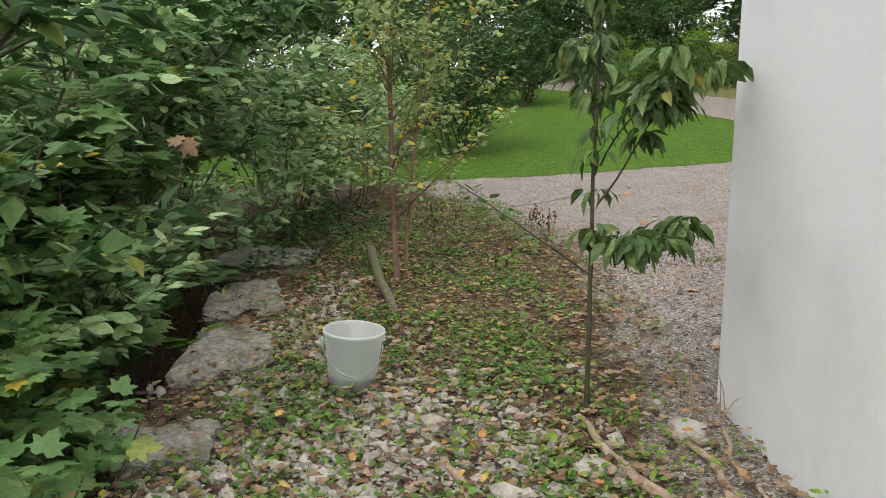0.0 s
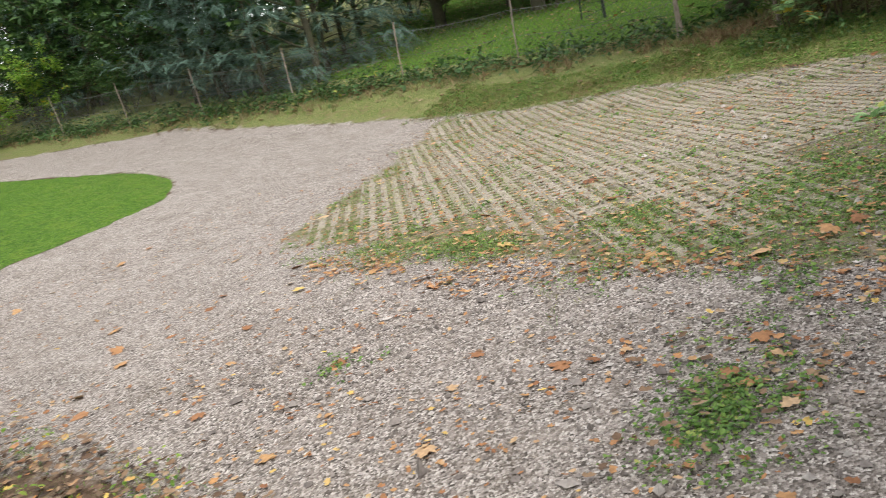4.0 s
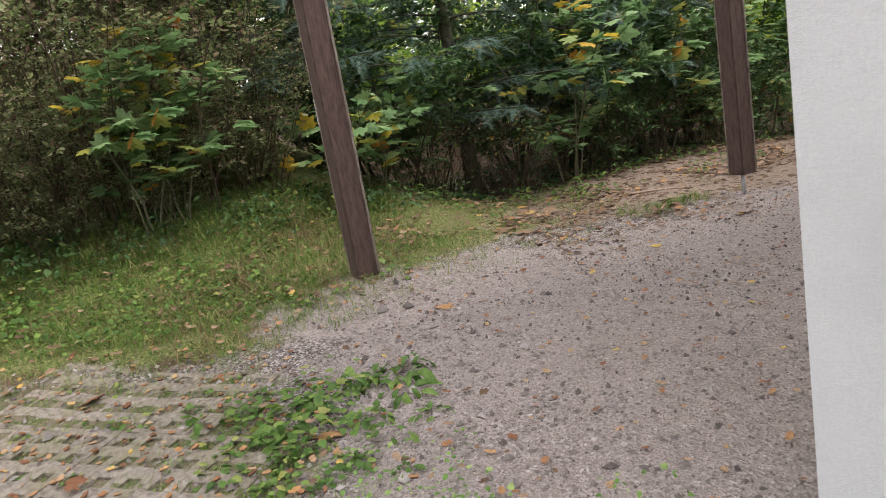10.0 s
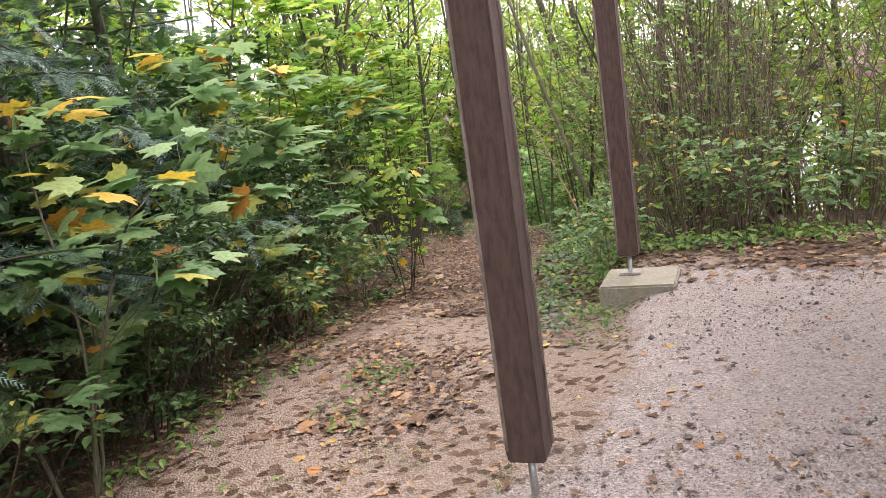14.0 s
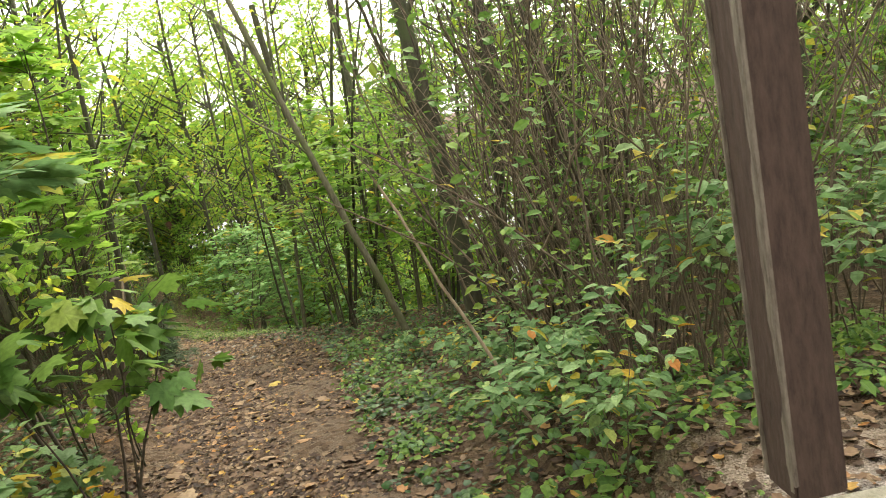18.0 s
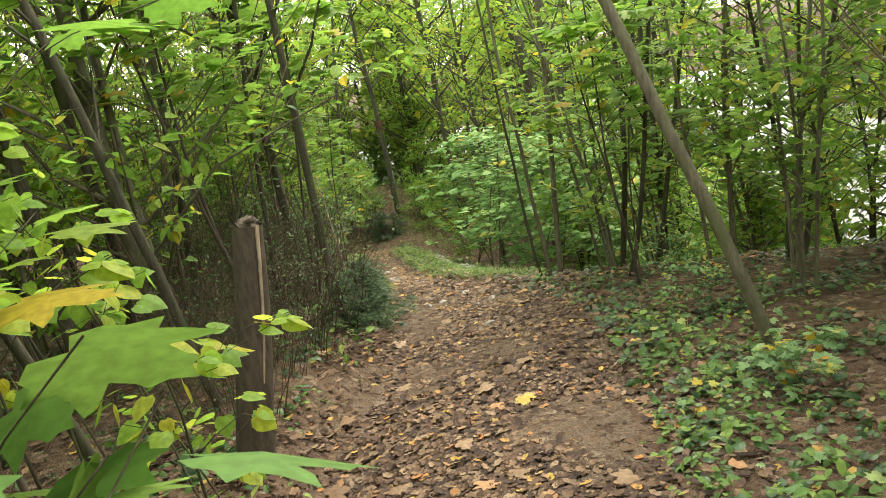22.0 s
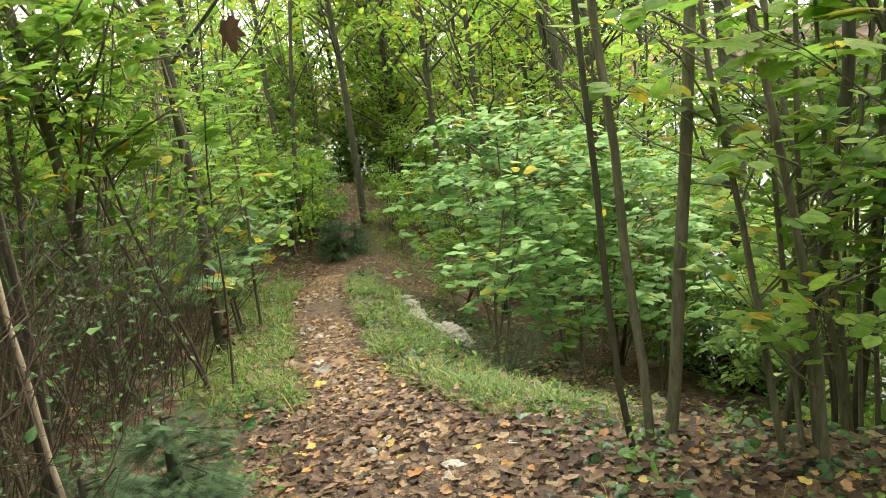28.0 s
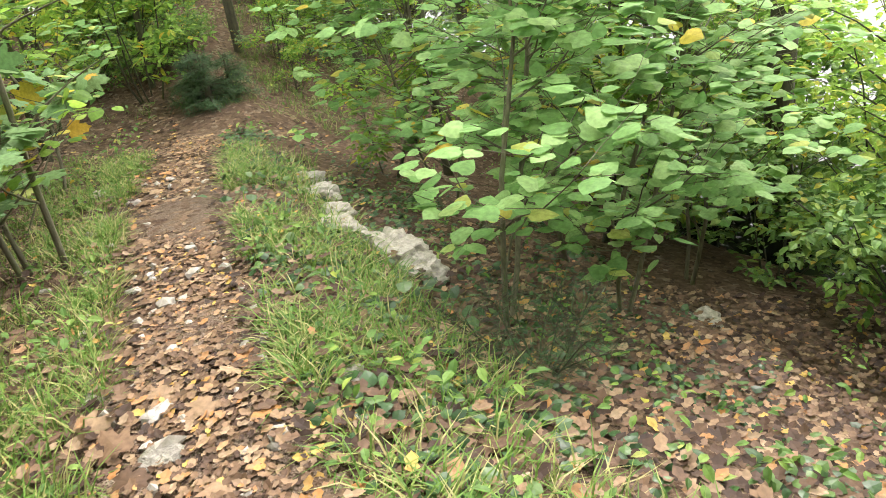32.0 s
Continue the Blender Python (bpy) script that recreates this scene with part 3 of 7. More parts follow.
# ---- ground ----
def path_half(y):
    return lerp(y, (-19.2, 0.25), (-17.9, 0.38), (-16.2, 0.42), (-13.6, 0.37), (-13, 0.42), (-12.3, 0.52), (-11.5, 0.63), (-10.5, 0.75), (-8, 0.92), (-5.8, 0.75), (-3.3, 0.66), (-1, 0.85), (0.5, 0.9), (3, 0.75))


def lawn_edge(y):
    """Edge of the lawn, its corners rounded."""
    return sum(lawn_line(np.asarray(y) + d) for d in (-1.0, -0.6, -0.2, 0.2, 0.6, 1.0)) / 6


def lawn_line(y):
    return lerp(y, (14.5, -6), (14.95, 2.8), (15.2, 5.5), (17.3, 7.6), (19.8, 8.3), (21.3, 8.45), (24.8, 7.7), (30.8, 6.7), (34, 5.8), (60, -6))


def verge_edge(y):
    return lerp(y, (2.6, 11.35), (3.5, 10.95), (3.9, 10.6), (4.8, 10.4), (6.6, 11.3), (10.5, 11.85), (15, 11.7), (25, 12.4), (31, 10.2), (36, 8.6), (60, 2))


def gravel_edge(y):
    return lerp(y, (1, 1.0), (3, 0.85), (5.6, 1.05), (8.2, 1.2), (9.1, 0.8), (11.5, 0.3), (12.9, -0.3), (14.5, -0.9), (15, -6))


def paver_zone(x, y):
    """Positive inside the grass pavers, in metres from their edge."""
    a = np.minimum(x - lerp(y, (4.5, 3.95), (6.5, 4.0), (9.9, 4.6), (11, 4.75), (12, 7.1), (14, 11)), verge_edge(y) - 0.05 - x)
    return np.minimum(np.minimum(a, y - lerp(x, (4, 4.75), (7.4, 4.85), (8, 4.75), (10, 4.65))), 14.1 - y)


def zones(x, y):
    soft = lambda d, w=0.4: np.clip(0.5 + d / (2 * w), 0, 1)
    yard = np.minimum(np.minimum(x - gravel_edge(y), verge_edge(y) - x), y - 1.0)
    road = np.where(y > 14.5, np.minimum(x - lawn_edge(y), verge_edge(y) - x), yard)
    port = np.minimum(np.minimum(x - 7.2, 10.95 - x + 0.12 * np.sin(y * 2)), np.minimum(y + 2.75 + 0.1 * np.sin(x * 3), 4.5 - y))
    lawn = np.maximum(np.minimum(lawn_edge(y) - x, y - 14.5), np.minimum(x - 15.2, np.minimum(y - 8.5, 26 - y)))
    verge = np.minimum(x - verge_edge(y), 0.45 * (y - 2.3))
    trail = np.minimum(np.minimum(path_half(y) - np.abs(x - path_x(y)), 3.2 - y), y + 18.2)
    start = np.minimum(np.minimum(gravel_edge(y) + 0.5 - x, x + 2.1 + 0.1 * (y - 2)), 14.5 - y)
    return {"gravel": soft(np.maximum(road, port), 0.5), "lawn": soft(lawn, 0.12), "verge": soft(verge + 0.05, 0.6),
            "litter": np.maximum(np.maximum(soft(trail, 0.35), 0.62 * soft(start)), 0.56 * soft(np.minimum(1.5 - y, x - 8.0) - 1.5 * soft(port))), "joint": soft(paver_zone(x, y) - 0.15, 0.75), "trail": soft(trail, 0.4), "mossy": soft(0.5 - np.hypot((x - 6.45) / 1.7, (y - 4.7) / 0.62), 0.35), "sandy": soft(np.minimum(np.minimum(y + 3.2, 4.2 - y), np.minimum(x - 10.2, 13.1 - x)), 0.9), "dusty": np.maximum(soft(port, 0.8), soft(0.28 - np.abs(y - 4.42 + 0.12 * np.sin(x * 2.1)) + 0 * x, 0.3) * soft(np.minimum(x - 3, 9.5 - x), 0.6))}


def ground_sheet():
    xs = np.concatenate([[-600, -300, -150, -80, -50, -35, -25, -18, -13, -10], np.arange(-8, 22, 0.16), np.arange(22, 45, 1.0), [50, 60, 80, 120, 200, 350, 600]])
    ys = np.concatenate([[-600, -300, -150, -90, -60, -45, -38, -33, -30], np.arange(-28, 20, 0.16), np.arange(20, 45, 1.0), [50, 60, 80, 120, 200, 350, 600]])
    X, Y = np.meshgrid(xs, ys)
    Z = ground(X, Y)
    rough = np.array([noise.noise((a * 0.9, b * 0.9, 0)) * 0.05 + noise.noise((a * 3.1, b * 3.1, 5)) * 0.02 for a, b in zip(X.ravel(), Y.ravel())]).reshape(X.shape)
    z = zones(X, Y)
    calm = np.clip(z["gravel"] + z["joint"] + z["lawn"], 0, 1)
    Z = Z + rough * (1 - 0.85 * calm) 
    n, m = X.shape
    i, j = np.meshgrid(np.arange(n - 1), np.arange(m - 1), indexing="ij")
    f = np.stack([i * m + j, i * m + j + 1, (i + 1) * m + j + 1, (i + 1) * m + j], -1).reshape(-1, 4)
    me = mesh_of("ground", [(np.stack([X, Y, Z], -1).reshape(-1, 3), f)], ground_material(), True)
    for name, w in z.items():
        a = me.attributes.new(name, "FLOAT", "POINT")
        a.data.foreach_set("value", w.ravel().astype(np.float32))
    return tagged(new("ground", me), "gravel yard, lawn and leaf-strewn woodland floor", "ground", kind="structure")


ground_sheet()


def pond():
    m, n, l, b = material("still dark water")
    co = n.new("ShaderNodeTexCoord").outputs["Object"]
    b.inputs["Base Color"].default_value = (0.02, 0.024, 0.018, 1)
    b.inputs["Roughness"].default_value, b.inputs["IOR"].default_value = 0.03, 1.33
    bump(n, l, b, texture(n, l, co, 1.2, 3).outputs["Fac"], 0.1, 0.02)
    me = mesh_of("water", [([(-70, -74, -4.1), (70, -74, -4.1), (70, -14, -4.1), (-70, -14, -4.1)], [(0, 1, 2, 3)])], m)
    return tagged(new("water", me), "still dark water below the wooded slope", "water", kind="structure")


pond()


# ---- garage block ----
def garage():
    G = thing("garage", (0, 0, 0), "white rendered twin garage with ribbed up-and-over doors", "garage", kind="structure")
    x0, x1, y0, y1, h = 1.33, 7.555, -2.3, 3.87, 2.55
    part("wall", box(x0, x0 + 0.18, y0, y1, -0.6, h, 0.012), PLASTER, G)
    part("wall", box(x1 - 0.18, x1, y0, y1 - 0.33, -0.6, h), PLASTER, G)
    part("wall", box(x0 + 0.18, x1 - 0.18, y0, y0 + 0.18, -0.6, h), PLASTER, G)
    part("pillar", box(x1 - 0.27, x1, y1 - 0.33, y1, -0.6, h, 0.012), PLASTER, G)
    part("pillar", box(4.34, 4.62, y1 - 0.32, y1, -0.5, h, 0.01), PLASTER, G)
    part("pillar", box(4.05, 4.328, y1 - 0.32, y1, -0.5, h, 0.01), PLASTER, G)
    part("pillar", box(x0 + 0.18, x0 + 0.3, y1 - 0.33, y1 - 0.004, -0.6, h), PLASTER, G)
    part("lintel", box(4.62, x1 - 0.27, y1 - 0.32, y1 - 0.004, 2.15, h), PLASTER, G)
    part("lintel", box(x0 + 0.3, 4.05, y1 - 0.32, y1 - 0.004, 2.15, h), PLASTER, G)
    part("roof", box(x0 - 0.06, x1 + 0.06, y0 - 0.06, y1 + 0.06, h, h + 0.14, 0.01), ROOFING, G)
    part("partition", box(4.25, 4.41, y0 + 0.18, y1 - 0.33, -0.5, h - 0.004), PLASTER, G)
    part("socket_plate", box(4.445, 4.51, y1, y1 + 0.008, 0.36, 0.48, 0.003), GREY_PLATE, G, "small grey metal plate")
    for a, b in ((4.62, x1 - 0.27), (x0 + 0.3, 4.05)):
        zf = gz((a + b) / 2, y1) + 0.03
        ramped = box(a + 0.002, b - 0.002, y1 - 0.3, y1 + 0.004, -0.5, zf + 0.06, 0.012)
        for v in ramped.verts:
            if v.co.z > 0 and v.co.y < y1 - 0.15:
                v.co.z += 0.045
        part("sill", ramped, CONCRETE, G, "pale concrete door sill")
        part("sill", box(a + 0.002, b - 0.002, y0 + 0.2, y1 - 0.31, -0.5, zf + 0.045), CONCRETE, G, "concrete garage floor")


def garage_door(a, b):
    """Up-and-over door: a ribbed steel leaf in a slim frame."""
    yd, z0, z1 = 3.72, gz((a + b) / 2, 3.87) + 0.13, 2.14
    D = thing("garage_door", ((a + b) / 2, yd, z0), "closed white ribbed steel garage door above a concrete sill", "garage door", "garage doors", "structure")
    w, h = (b - a) / 2 - 0.003, z1 - z0
    for s in (-1, 1):
        part("door_frame", box(min(s * w, s * (w - 0.036)), max(s * w, s * (w - 0.036)), -0.05, 0.005, 0, h, 0.004), DOOR_WHITE, D)
        part("seal", box(min(s * (w - 0.037), s * (w - 0.043)), max(s * (w - 0.037), s * (w - 0.043)), -0.03, -0.004, 0.01, h - 0.05), RUBBER, D, "dark rubber seal")
    part("door_frame", box(-w + 0.037, w - 0.037, -0.05, 0.006, h - 0.05, h, 0.004), DOOR_WHITE, D)
    inner = w - 0.044
    n = 22
    pitch = 2 * inner / n
    prof = []
    for i in range(n):
        u = -inner + i * pitch
        prof += [(u, 0.0), (u + pitch - 0.007, 0.0), (u + pitch - 0.0055, -0.012), (u + pitch - 0.0015, -0.012)]
    prof.append((inner, 0.0))
    v = [(x, y, z) for z in (0.012, h - 0.055) for x, y in prof]
    k = len(prof)
    part("panel", [(v, [(i, i + 1, k + i + 1, k + i) for i in range(k - 1)])], DOOR_WHITE, D, "ribbed white steel leaf")
    part("bottom_rail", box(-inner, inner, -0.03, 0.004, 0.0, 0.03, 0.003), DOOR_WHITE, D)
    hx, hz = -0.075, 0.655
    bm = bmesh.new()
    bmesh.ops.create_cone(bm, cap_ends=True, segments=18, radius1=0.024, radius2=0.022, depth=0.012, matrix=pose(hx, 0.006, hz, 90))
    H = part("door_handle", bm, BLACK, D, "black lever handle with a round rose")
    bm = bmesh.new()
    bmesh.ops.create_cone(bm, cap_ends=True, segments=14, radius1=0.012, radius2=0.012, depth=0.05, matrix=pose(hx, 0.035, hz, 90))
    part("handle_neck", bm, BLACK, H)
    part("lever", box(hx - 0.013, hx + 0.11, 0.05, 0.066, hz - 0.012, hz + 0.014, 0.006), BLACK, H)
    part("key", box(hx - 0.006, hx + 0.006, 0.0, 0.03, hz - 0.085, hz - 0.05, 0.003), BLACK, H, "key in its lock")


garage()
garage_door(4.62, 7.285)
garage_door(1.63, 4.05)


# ---- carport ----
def boulder(rng, sx, sy, sz, rough=0.18, sub=3, square=0.45):
    bm = bmesh.new()
    bmesh.ops.create_icosphere(bm, subdivisions=sub, radius=1)
    o = Vector(rng.uniform(-50, 50, 3))
    for v in bm.verts:
        p = v.co.copy()
        m = max(abs(p.x), abs(p.y), abs(p.z))
        q = p * (1 - square + square / m) * 0.85
        q *= 1 + rough * noise.noise(p * 1.6 + o) + rough * 0.5 * noise.noise(p * 4 + o) + rough * 0.25 * noise.noise(p * 9 + o)
        v.co = (q.x * sx, q.y * sy, q.z * sz)
    return bm


def carport_post(y, foot, label, sign=False):
    x, w = 11.06, 0.075
    zg = gz(x, y)
    P = thing("carport_post", (x, y, zg), label, "post", "carport posts", turn=2)
    z0 = foot
    part("shaft", box(-w, w, -w, w, z0, 3.05 - zg, 0.008), TIMBER, P)
    for s in (-1, 1):
        part("worn_edge", box(s * w - 0.009, s * w + 0.009, -w - 0.003, -w + 0.012, z0 + 0.02, 2.6 - zg, 0.003), TIMBER_WORN, P, "pale worn corner of the timber")
    zs = np.linspace(z0 + 0.03, 2.6 - zg, 60)
    wide = 0.026 + 0.02 * np.array([noise.noise((z * 2.5, y * 9, 0)) for z in zs]) + 0.014 * np.array([noise.noise((z * 14, y * 9, 4)) for z in zs])
    flake = [(w + 0.0025, w - 0.002, z) for z in zs] + [(w + 0.0025, w - max(0.006, k), z) for k, z in zip(wide, zs)]
    part("worn_face", [(flake, [(i, i + 1, 61 + i, 60 + i) for i in range(59)])], TIMBER_WORN, P, "grey weathered strip of bare timber")
    part("worn_edge", box(w - 0.011, w + 0.003, w - 0.012, w + 0.004, z0 + 0.05, 2.0 - zg, 0.003), TIMBER_WORN, P, "pale worn corner of the timber")
    if foot > 0.05:
        bm = bmesh.new()
        bmesh.ops.create_cone(bm, cap_ends=True, segments=12, radius1=0.016, radius2=0.016, depth=foot + 0.12, matrix=pose(0, 0, foot / 2 - 0.05))
        part("steel_foot", bm, STEEL, P, "galvanised steel foot", smooth=True)
        part("foot_plate", box(-0.05, 0.05, -0.05, 0.05, z0 - 0.008, z0, 0.002), STEEL, P)
    return P


carport_post(3.84, 0.0, "brown stained square timber post in the grass")
carport_post(0.56, 0.13 - gz(11.06, 0.56), "brown timber post on a steel foot in gravel")
carport_post(-2.5, 0.2 - gz(11.06, -2.5), "brown timber post on a steel foot above concrete")


def footing():
    F = thing("concrete_footing", (10.98, -2.42, 0), "square weathered concrete block footing under a post", "footing")
    bm = box(-0.27, 0.27, -0.26, 0.27, -0.4, 0.045, 0.014)
    part("block", bm, FOOT_CONCRETE, F)
    part("mortar_pad", box(0.0, 0.16, -0.15, -0.02, 0.04, 0.065, 0.008), STONE, F, "pale mortar lump round the foot")


footing()


def carport_beam():
    R = thing("carport_beam", (0, 0, 0), "brown timber beam resting on the carport posts", "beam", kind="structure")
    part("beam", box(10.98, 11.14, -4.6, 4.3, 3.05, 3.23, 0.006), TIMBER, R)
    # Unseen sheet, added only to shade part of the gravel below.
    part("sheeting", box(7.72, 9.9, -4.7, 4.1, 3.23, 3.27), ROOFING, R)


carport_beam()


# ---- bucket, slabs and stones at the start ----
def lathe(profile, seg=40):
    a = np.arange(seg) * 2 * np.pi / seg
    v = [(r * np.cos(t), r * np.sin(t), z) for r, z in profile for t in a]
    f = [(i * seg + j, i * seg + (j + 1) % seg, (i + 1) * seg + (j + 1) % seg, (i + 1) * seg + j) for i in range(len(profile) - 1) for j in range(seg)]
    return v, f


def bucket():
    B = thing("bucket", (-0.6, 4.02, gz(-0.6, 4.02) + 0.01), "translucent white plastic bucket standing on rubble stones", "bucket", turn=20)
    B.rotation_euler = (radians(2), radians(3), radians(20))
    body = [(0.0, 0.004), (0.118, 0.004), (0.124, 0.012), (0.157, 0.325), (0.168, 0.327), (0.169, 0.34), (0.16, 0.344), (0.154, 0.338), (0.12, 0.02), (0.0, 0.016)]
    part("body", [lathe(body)], PLASTIC, B, smooth=True)
    part("contents", [lathe([(0.0, 0.1), (0.1275, 0.1), (0.121, 0.03), (0.0, 0.03)])], WATER, B, "murky rain water")
    t = np.linspace(0, np.pi, 18)
    part("bail", [tube(np.stack([0.168 * np.cos(t), 0.05 + 0.0 * t - 0.2 * np.sin(t) * 0.93, 0.27 - 0.155 * np.sin(t)], -1), np.full(18, 0.0022), 6)], STEEL, B, "thin wire bail hanging down", True)
    for s in (-1, 1):
        part("lug", box(min(s * 0.155, s * 0.172), max(s * 0.155, s * 0.172), 0.032, 0.068, 0.252, 0.288, 0.004), PLASTIC, B)


bucket()


R0 = np.random.default_rng(11)
for x, y, sx, sy, sz, turn in ((-1.32, 3.2, 0.27, 0.26, 0.15, 12), (-1.42, 4.55, 0.34, 0.6, 0.18, 8), (-1.72, 5.95, 0.34, 0.62, 0.16, 14), (-1.9, 7.45, 0.5, 0.55, 0.17, -8), (-1.25, 2.35, 0.3, 0.3, 0.13, 25)):
    S = thing("wall_stone", (x, y, gz(x + 0.2, y) - 0.045), "rough pitted old wall stone with moss and leaf litter", "stone", "old wall stones", turn=turn)
    part("stone", boulder(R0, sx, sy, sz, 0.34, 4, 0.7), PITTED, S)
for x, y, s in ((1.06, 3.42, 0.13), (0.55, 3.05, 0.1), (-0.35, 2.7, 0.09)):
    S = thing("field_stone", (x, y, gz(x, y) + 0.02), "rounded grey field stone lying on gravel", "stone", "loose stones", turn=x * 90)
    part("stone", boulder(R0, s, s * 0.8, s * 0.55, 0.15, 3), STONE, S)


def rubble(name, n, place, size, label, mat=STONE):
    """Loose stones too many to count."""
    rng = np.random.default_rng(n)
    bm = bmesh.new()
    bmesh.ops.create_icosphere(bm, subdivisions=1, radius=1) if size > 0.012 else bmesh.ops.create_uvsphere(bm, u_segments=4, v_segments=2, radius=1)
    if size <= 0.012:
        bmesh.ops.triangulate(bm, faces=bm.faces[:])
    tv = np.array([v.co for v in bm.verts])
    tf = np.array([[v.index for v in f.verts] for f in bm.faces])
    bm.free()
    x, y = place(rng, n)
    s = size * rng.lognormal(0, 0.5, len(x))
    tvs = tv[None] * (1 + rng.normal(0, 0.24, (len(x), len(tv), 1))) * rng.uniform(0.45, 1.2, (len(x), 1, 3)) * s[:, None, None]
    a = rng.uniform(0, 6.28, len(x))
    c, q = np.cos(a)[:, None], np.sin(a)[:, None]
    v = np.stack([tvs[..., 0] * c - tvs[..., 1] * q + x[:, None], tvs[..., 0] * q + tvs[..., 1] * c + y[:, None], tvs[..., 2] * 0.8 + (ground(x, y) + s * 0.25)[:, None]], -1)
    f = tf[None] + (np.arange(len(x)) * len(tv))[:, None, None]
    return tagged(new(name, mesh_of(name, [(v.reshape(-1, 3), f.reshape(-1, 3))], mat)), label, "stones", kind="stuff")


def blob(cx, cy, rx, ry):
    return lambda rng, n: (rng.normal(cx, rx, n), rng.normal(cy, ry, n))


def zone_place(name, x0, x1, y0, y1, power=1.5, patch=0):
    """Random places inside one kind of ground."""
    def place(rng, n):
        x, y = rng.uniform(x0, x1, n * 6), rng.uniform(y0, y1, n * 6)
        keep = rng.uniform(0, 1, n * 6) < zones(x, y)[name] ** power
        if patch:
            keep &= np.array([noise.noise((a * patch, b * patch, 3)) > rng.uniform(-0.25, 0.3) for a, b in zip(x, y)])
        return x[keep][:n], y[keep][:n]
    return place


rubble("rubble", 4600, blob(-0.5, 3.2, 0.5, 0.8), 0.016, "pale broken rubble stones among weeds")
rubble("rubble", 1500, blob(-1.15, 4.7, 0.2, 1.3), 0.016, "pale broken rubble beside the old wall stones")
rubble("rubble", 500, blob(0.35, 2.9, 0.5, 0.5), 0.017, "pale broken rubble stones among weeds")
rubble("gravel_stones", 36000, zone_place("gravel", 0.9, 11.4, 3.6, 8.5), 0.0075, "loose grey gravel on the yard", GRAVEL)
rubble("gravel_stones", 15000, zone_place("gravel", 7.4, 11.3, -2.6, 3.6), 0.0055, "fine loose gravel under the carport", GRAVEL)
rubble("path_stones", 240, lambda rng, n: (lambda y: (path_x(y) + rng.normal(0, 0.35, n), y))(rng.uniform(-17, -9.5, n)), 0.022, "flat stones trodden into the path")


# ---- plants ----
def shrub_set(seed, n, height, splay, radius, wobble=0.1, pull=(0, 0, 0), foot=0.25):
    rng = np.random.default_rng(seed)
    out = []
    for i in range(n):
        a = rng.uniform(0, 2 * np.pi)
        base = (foot * rng.uniform(0, 1) * np.cos(a), foot * rng.uniform(0, 1) * np.sin(a), -0.05)
        aim = (splay * np.cos(a) * rng.uniform(0.2, 1), splay * np.sin(a) * rng.uniform(0.2, 1), 1)
        out.append((stem_line(rng, base, aim, height * rng.uniform(0.65, 1.1), wobble, pull), radius * rng.uniform(0.6, 1.2)))
    return rng, out


def make(name, seed, label, category, bark, leafy, shape, leaf, group, stems, **how):
    rng, lines = shrub_set(seed, **stems)
    wood, twigs, leaves = grow(rng, lines, shape, leaf, **how)
    return plant(name, (0, 0, -200), label, category, wood, twigs, leaves, bark, leafy, group)


def conifer(seed, height, reach, label, spray=0.17, low=0.15, dense=17, fill=26, needle=NEEDLE):
    rng = np.random.default_rng(seed)
    trunk = stem_line(rng, (0, 0, -0.05), (0, 0, 1), height, 0.015)
    stem = [tube(trunk, np.linspace(0.09, 0.015, 8), 8)]
    wood, at, ahead, up = [], [], [], []
    for s in np.linspace(low, 0.99, int(height * dense)):
        p, _ = along(trunk, s)
        a = rng.uniform(0, 2 * np.pi)
        ln = reach * (1.05 - s) ** 0.7 * rng.uniform(0.6, 1.1)
        b = stem_line(rng, p, (np.cos(a), np.sin(a), 0.15), ln, 0.06, (0, 0, -0.4), 6)
        wood.append(tube(b, np.linspace(0.014, 0.003, 6), 4))
        k = int(8 + fill * ln)
        q, d = along(b, rng.uniform(0.12, 1, k))
        side = np.cross(d, [0, 0, 1.0]) * rng.choice([-1, 1], k)[:, None]
        fw = unit(d * 0.7 + side * rng.uniform(0.3, 1.1, (k, 1)) + rng.normal(0, 0.25, (k, 3)) + [0, 0, -0.25])
        at.append(q + fw * 0.02), ahead.append(fw), up.append(rng.normal(0, 0.3, (k, 3)) + [0, 0, 1])
        at.append(q + fw * spray * 0.7), ahead.append(unit(fw + rng.normal(0, 0.5, (k, 3)))), up.append(rng.normal(0, 0.3, (k, 3)) + [0, 0, 1])
    at, ahead, up = np.concatenate(at), np.concatenate(ahead), np.concatenate(up)
    leaves = [scatter(SPRAY, at, ahead, up, spray * rng.uniform(0.7, 1.4, len(at)))]
    return plant("conifer", (0, 0, -200), label, "conifer", [stem], wood, leaves, BARK_DARK, needle, "dark conifers", 0, "trunk", "needles")


SH_A = make("shrub", 1, "dense green broadleaf shrub beside an old stone edge", "shrub", BARK, LEAF_SHEEN, ELLIPSE, 0.115, "green shrubs", dict(n=8, height=2.9, splay=0.7, radius=0.018), limbs=6, limb=0.8, twigs=6, twig=0.4, per=7, bare=0.3, tilt=0.35)
# This shrub's dark leaf colour carries the gloom of the thicket.
SH_B = make("shrub", 2, "dense leafy shrub with deep shade painted into its green leaves", "shrub", BARK_DARK, LEAF_DARK, FOLD, 0.125, "green shrubs", dict(n=7, height=3.3, splay=0.6, radius=0.02), limbs=8, limb=0.9, twigs=6, twig=0.45, per=9, bare=0.08, twig_wood=False)
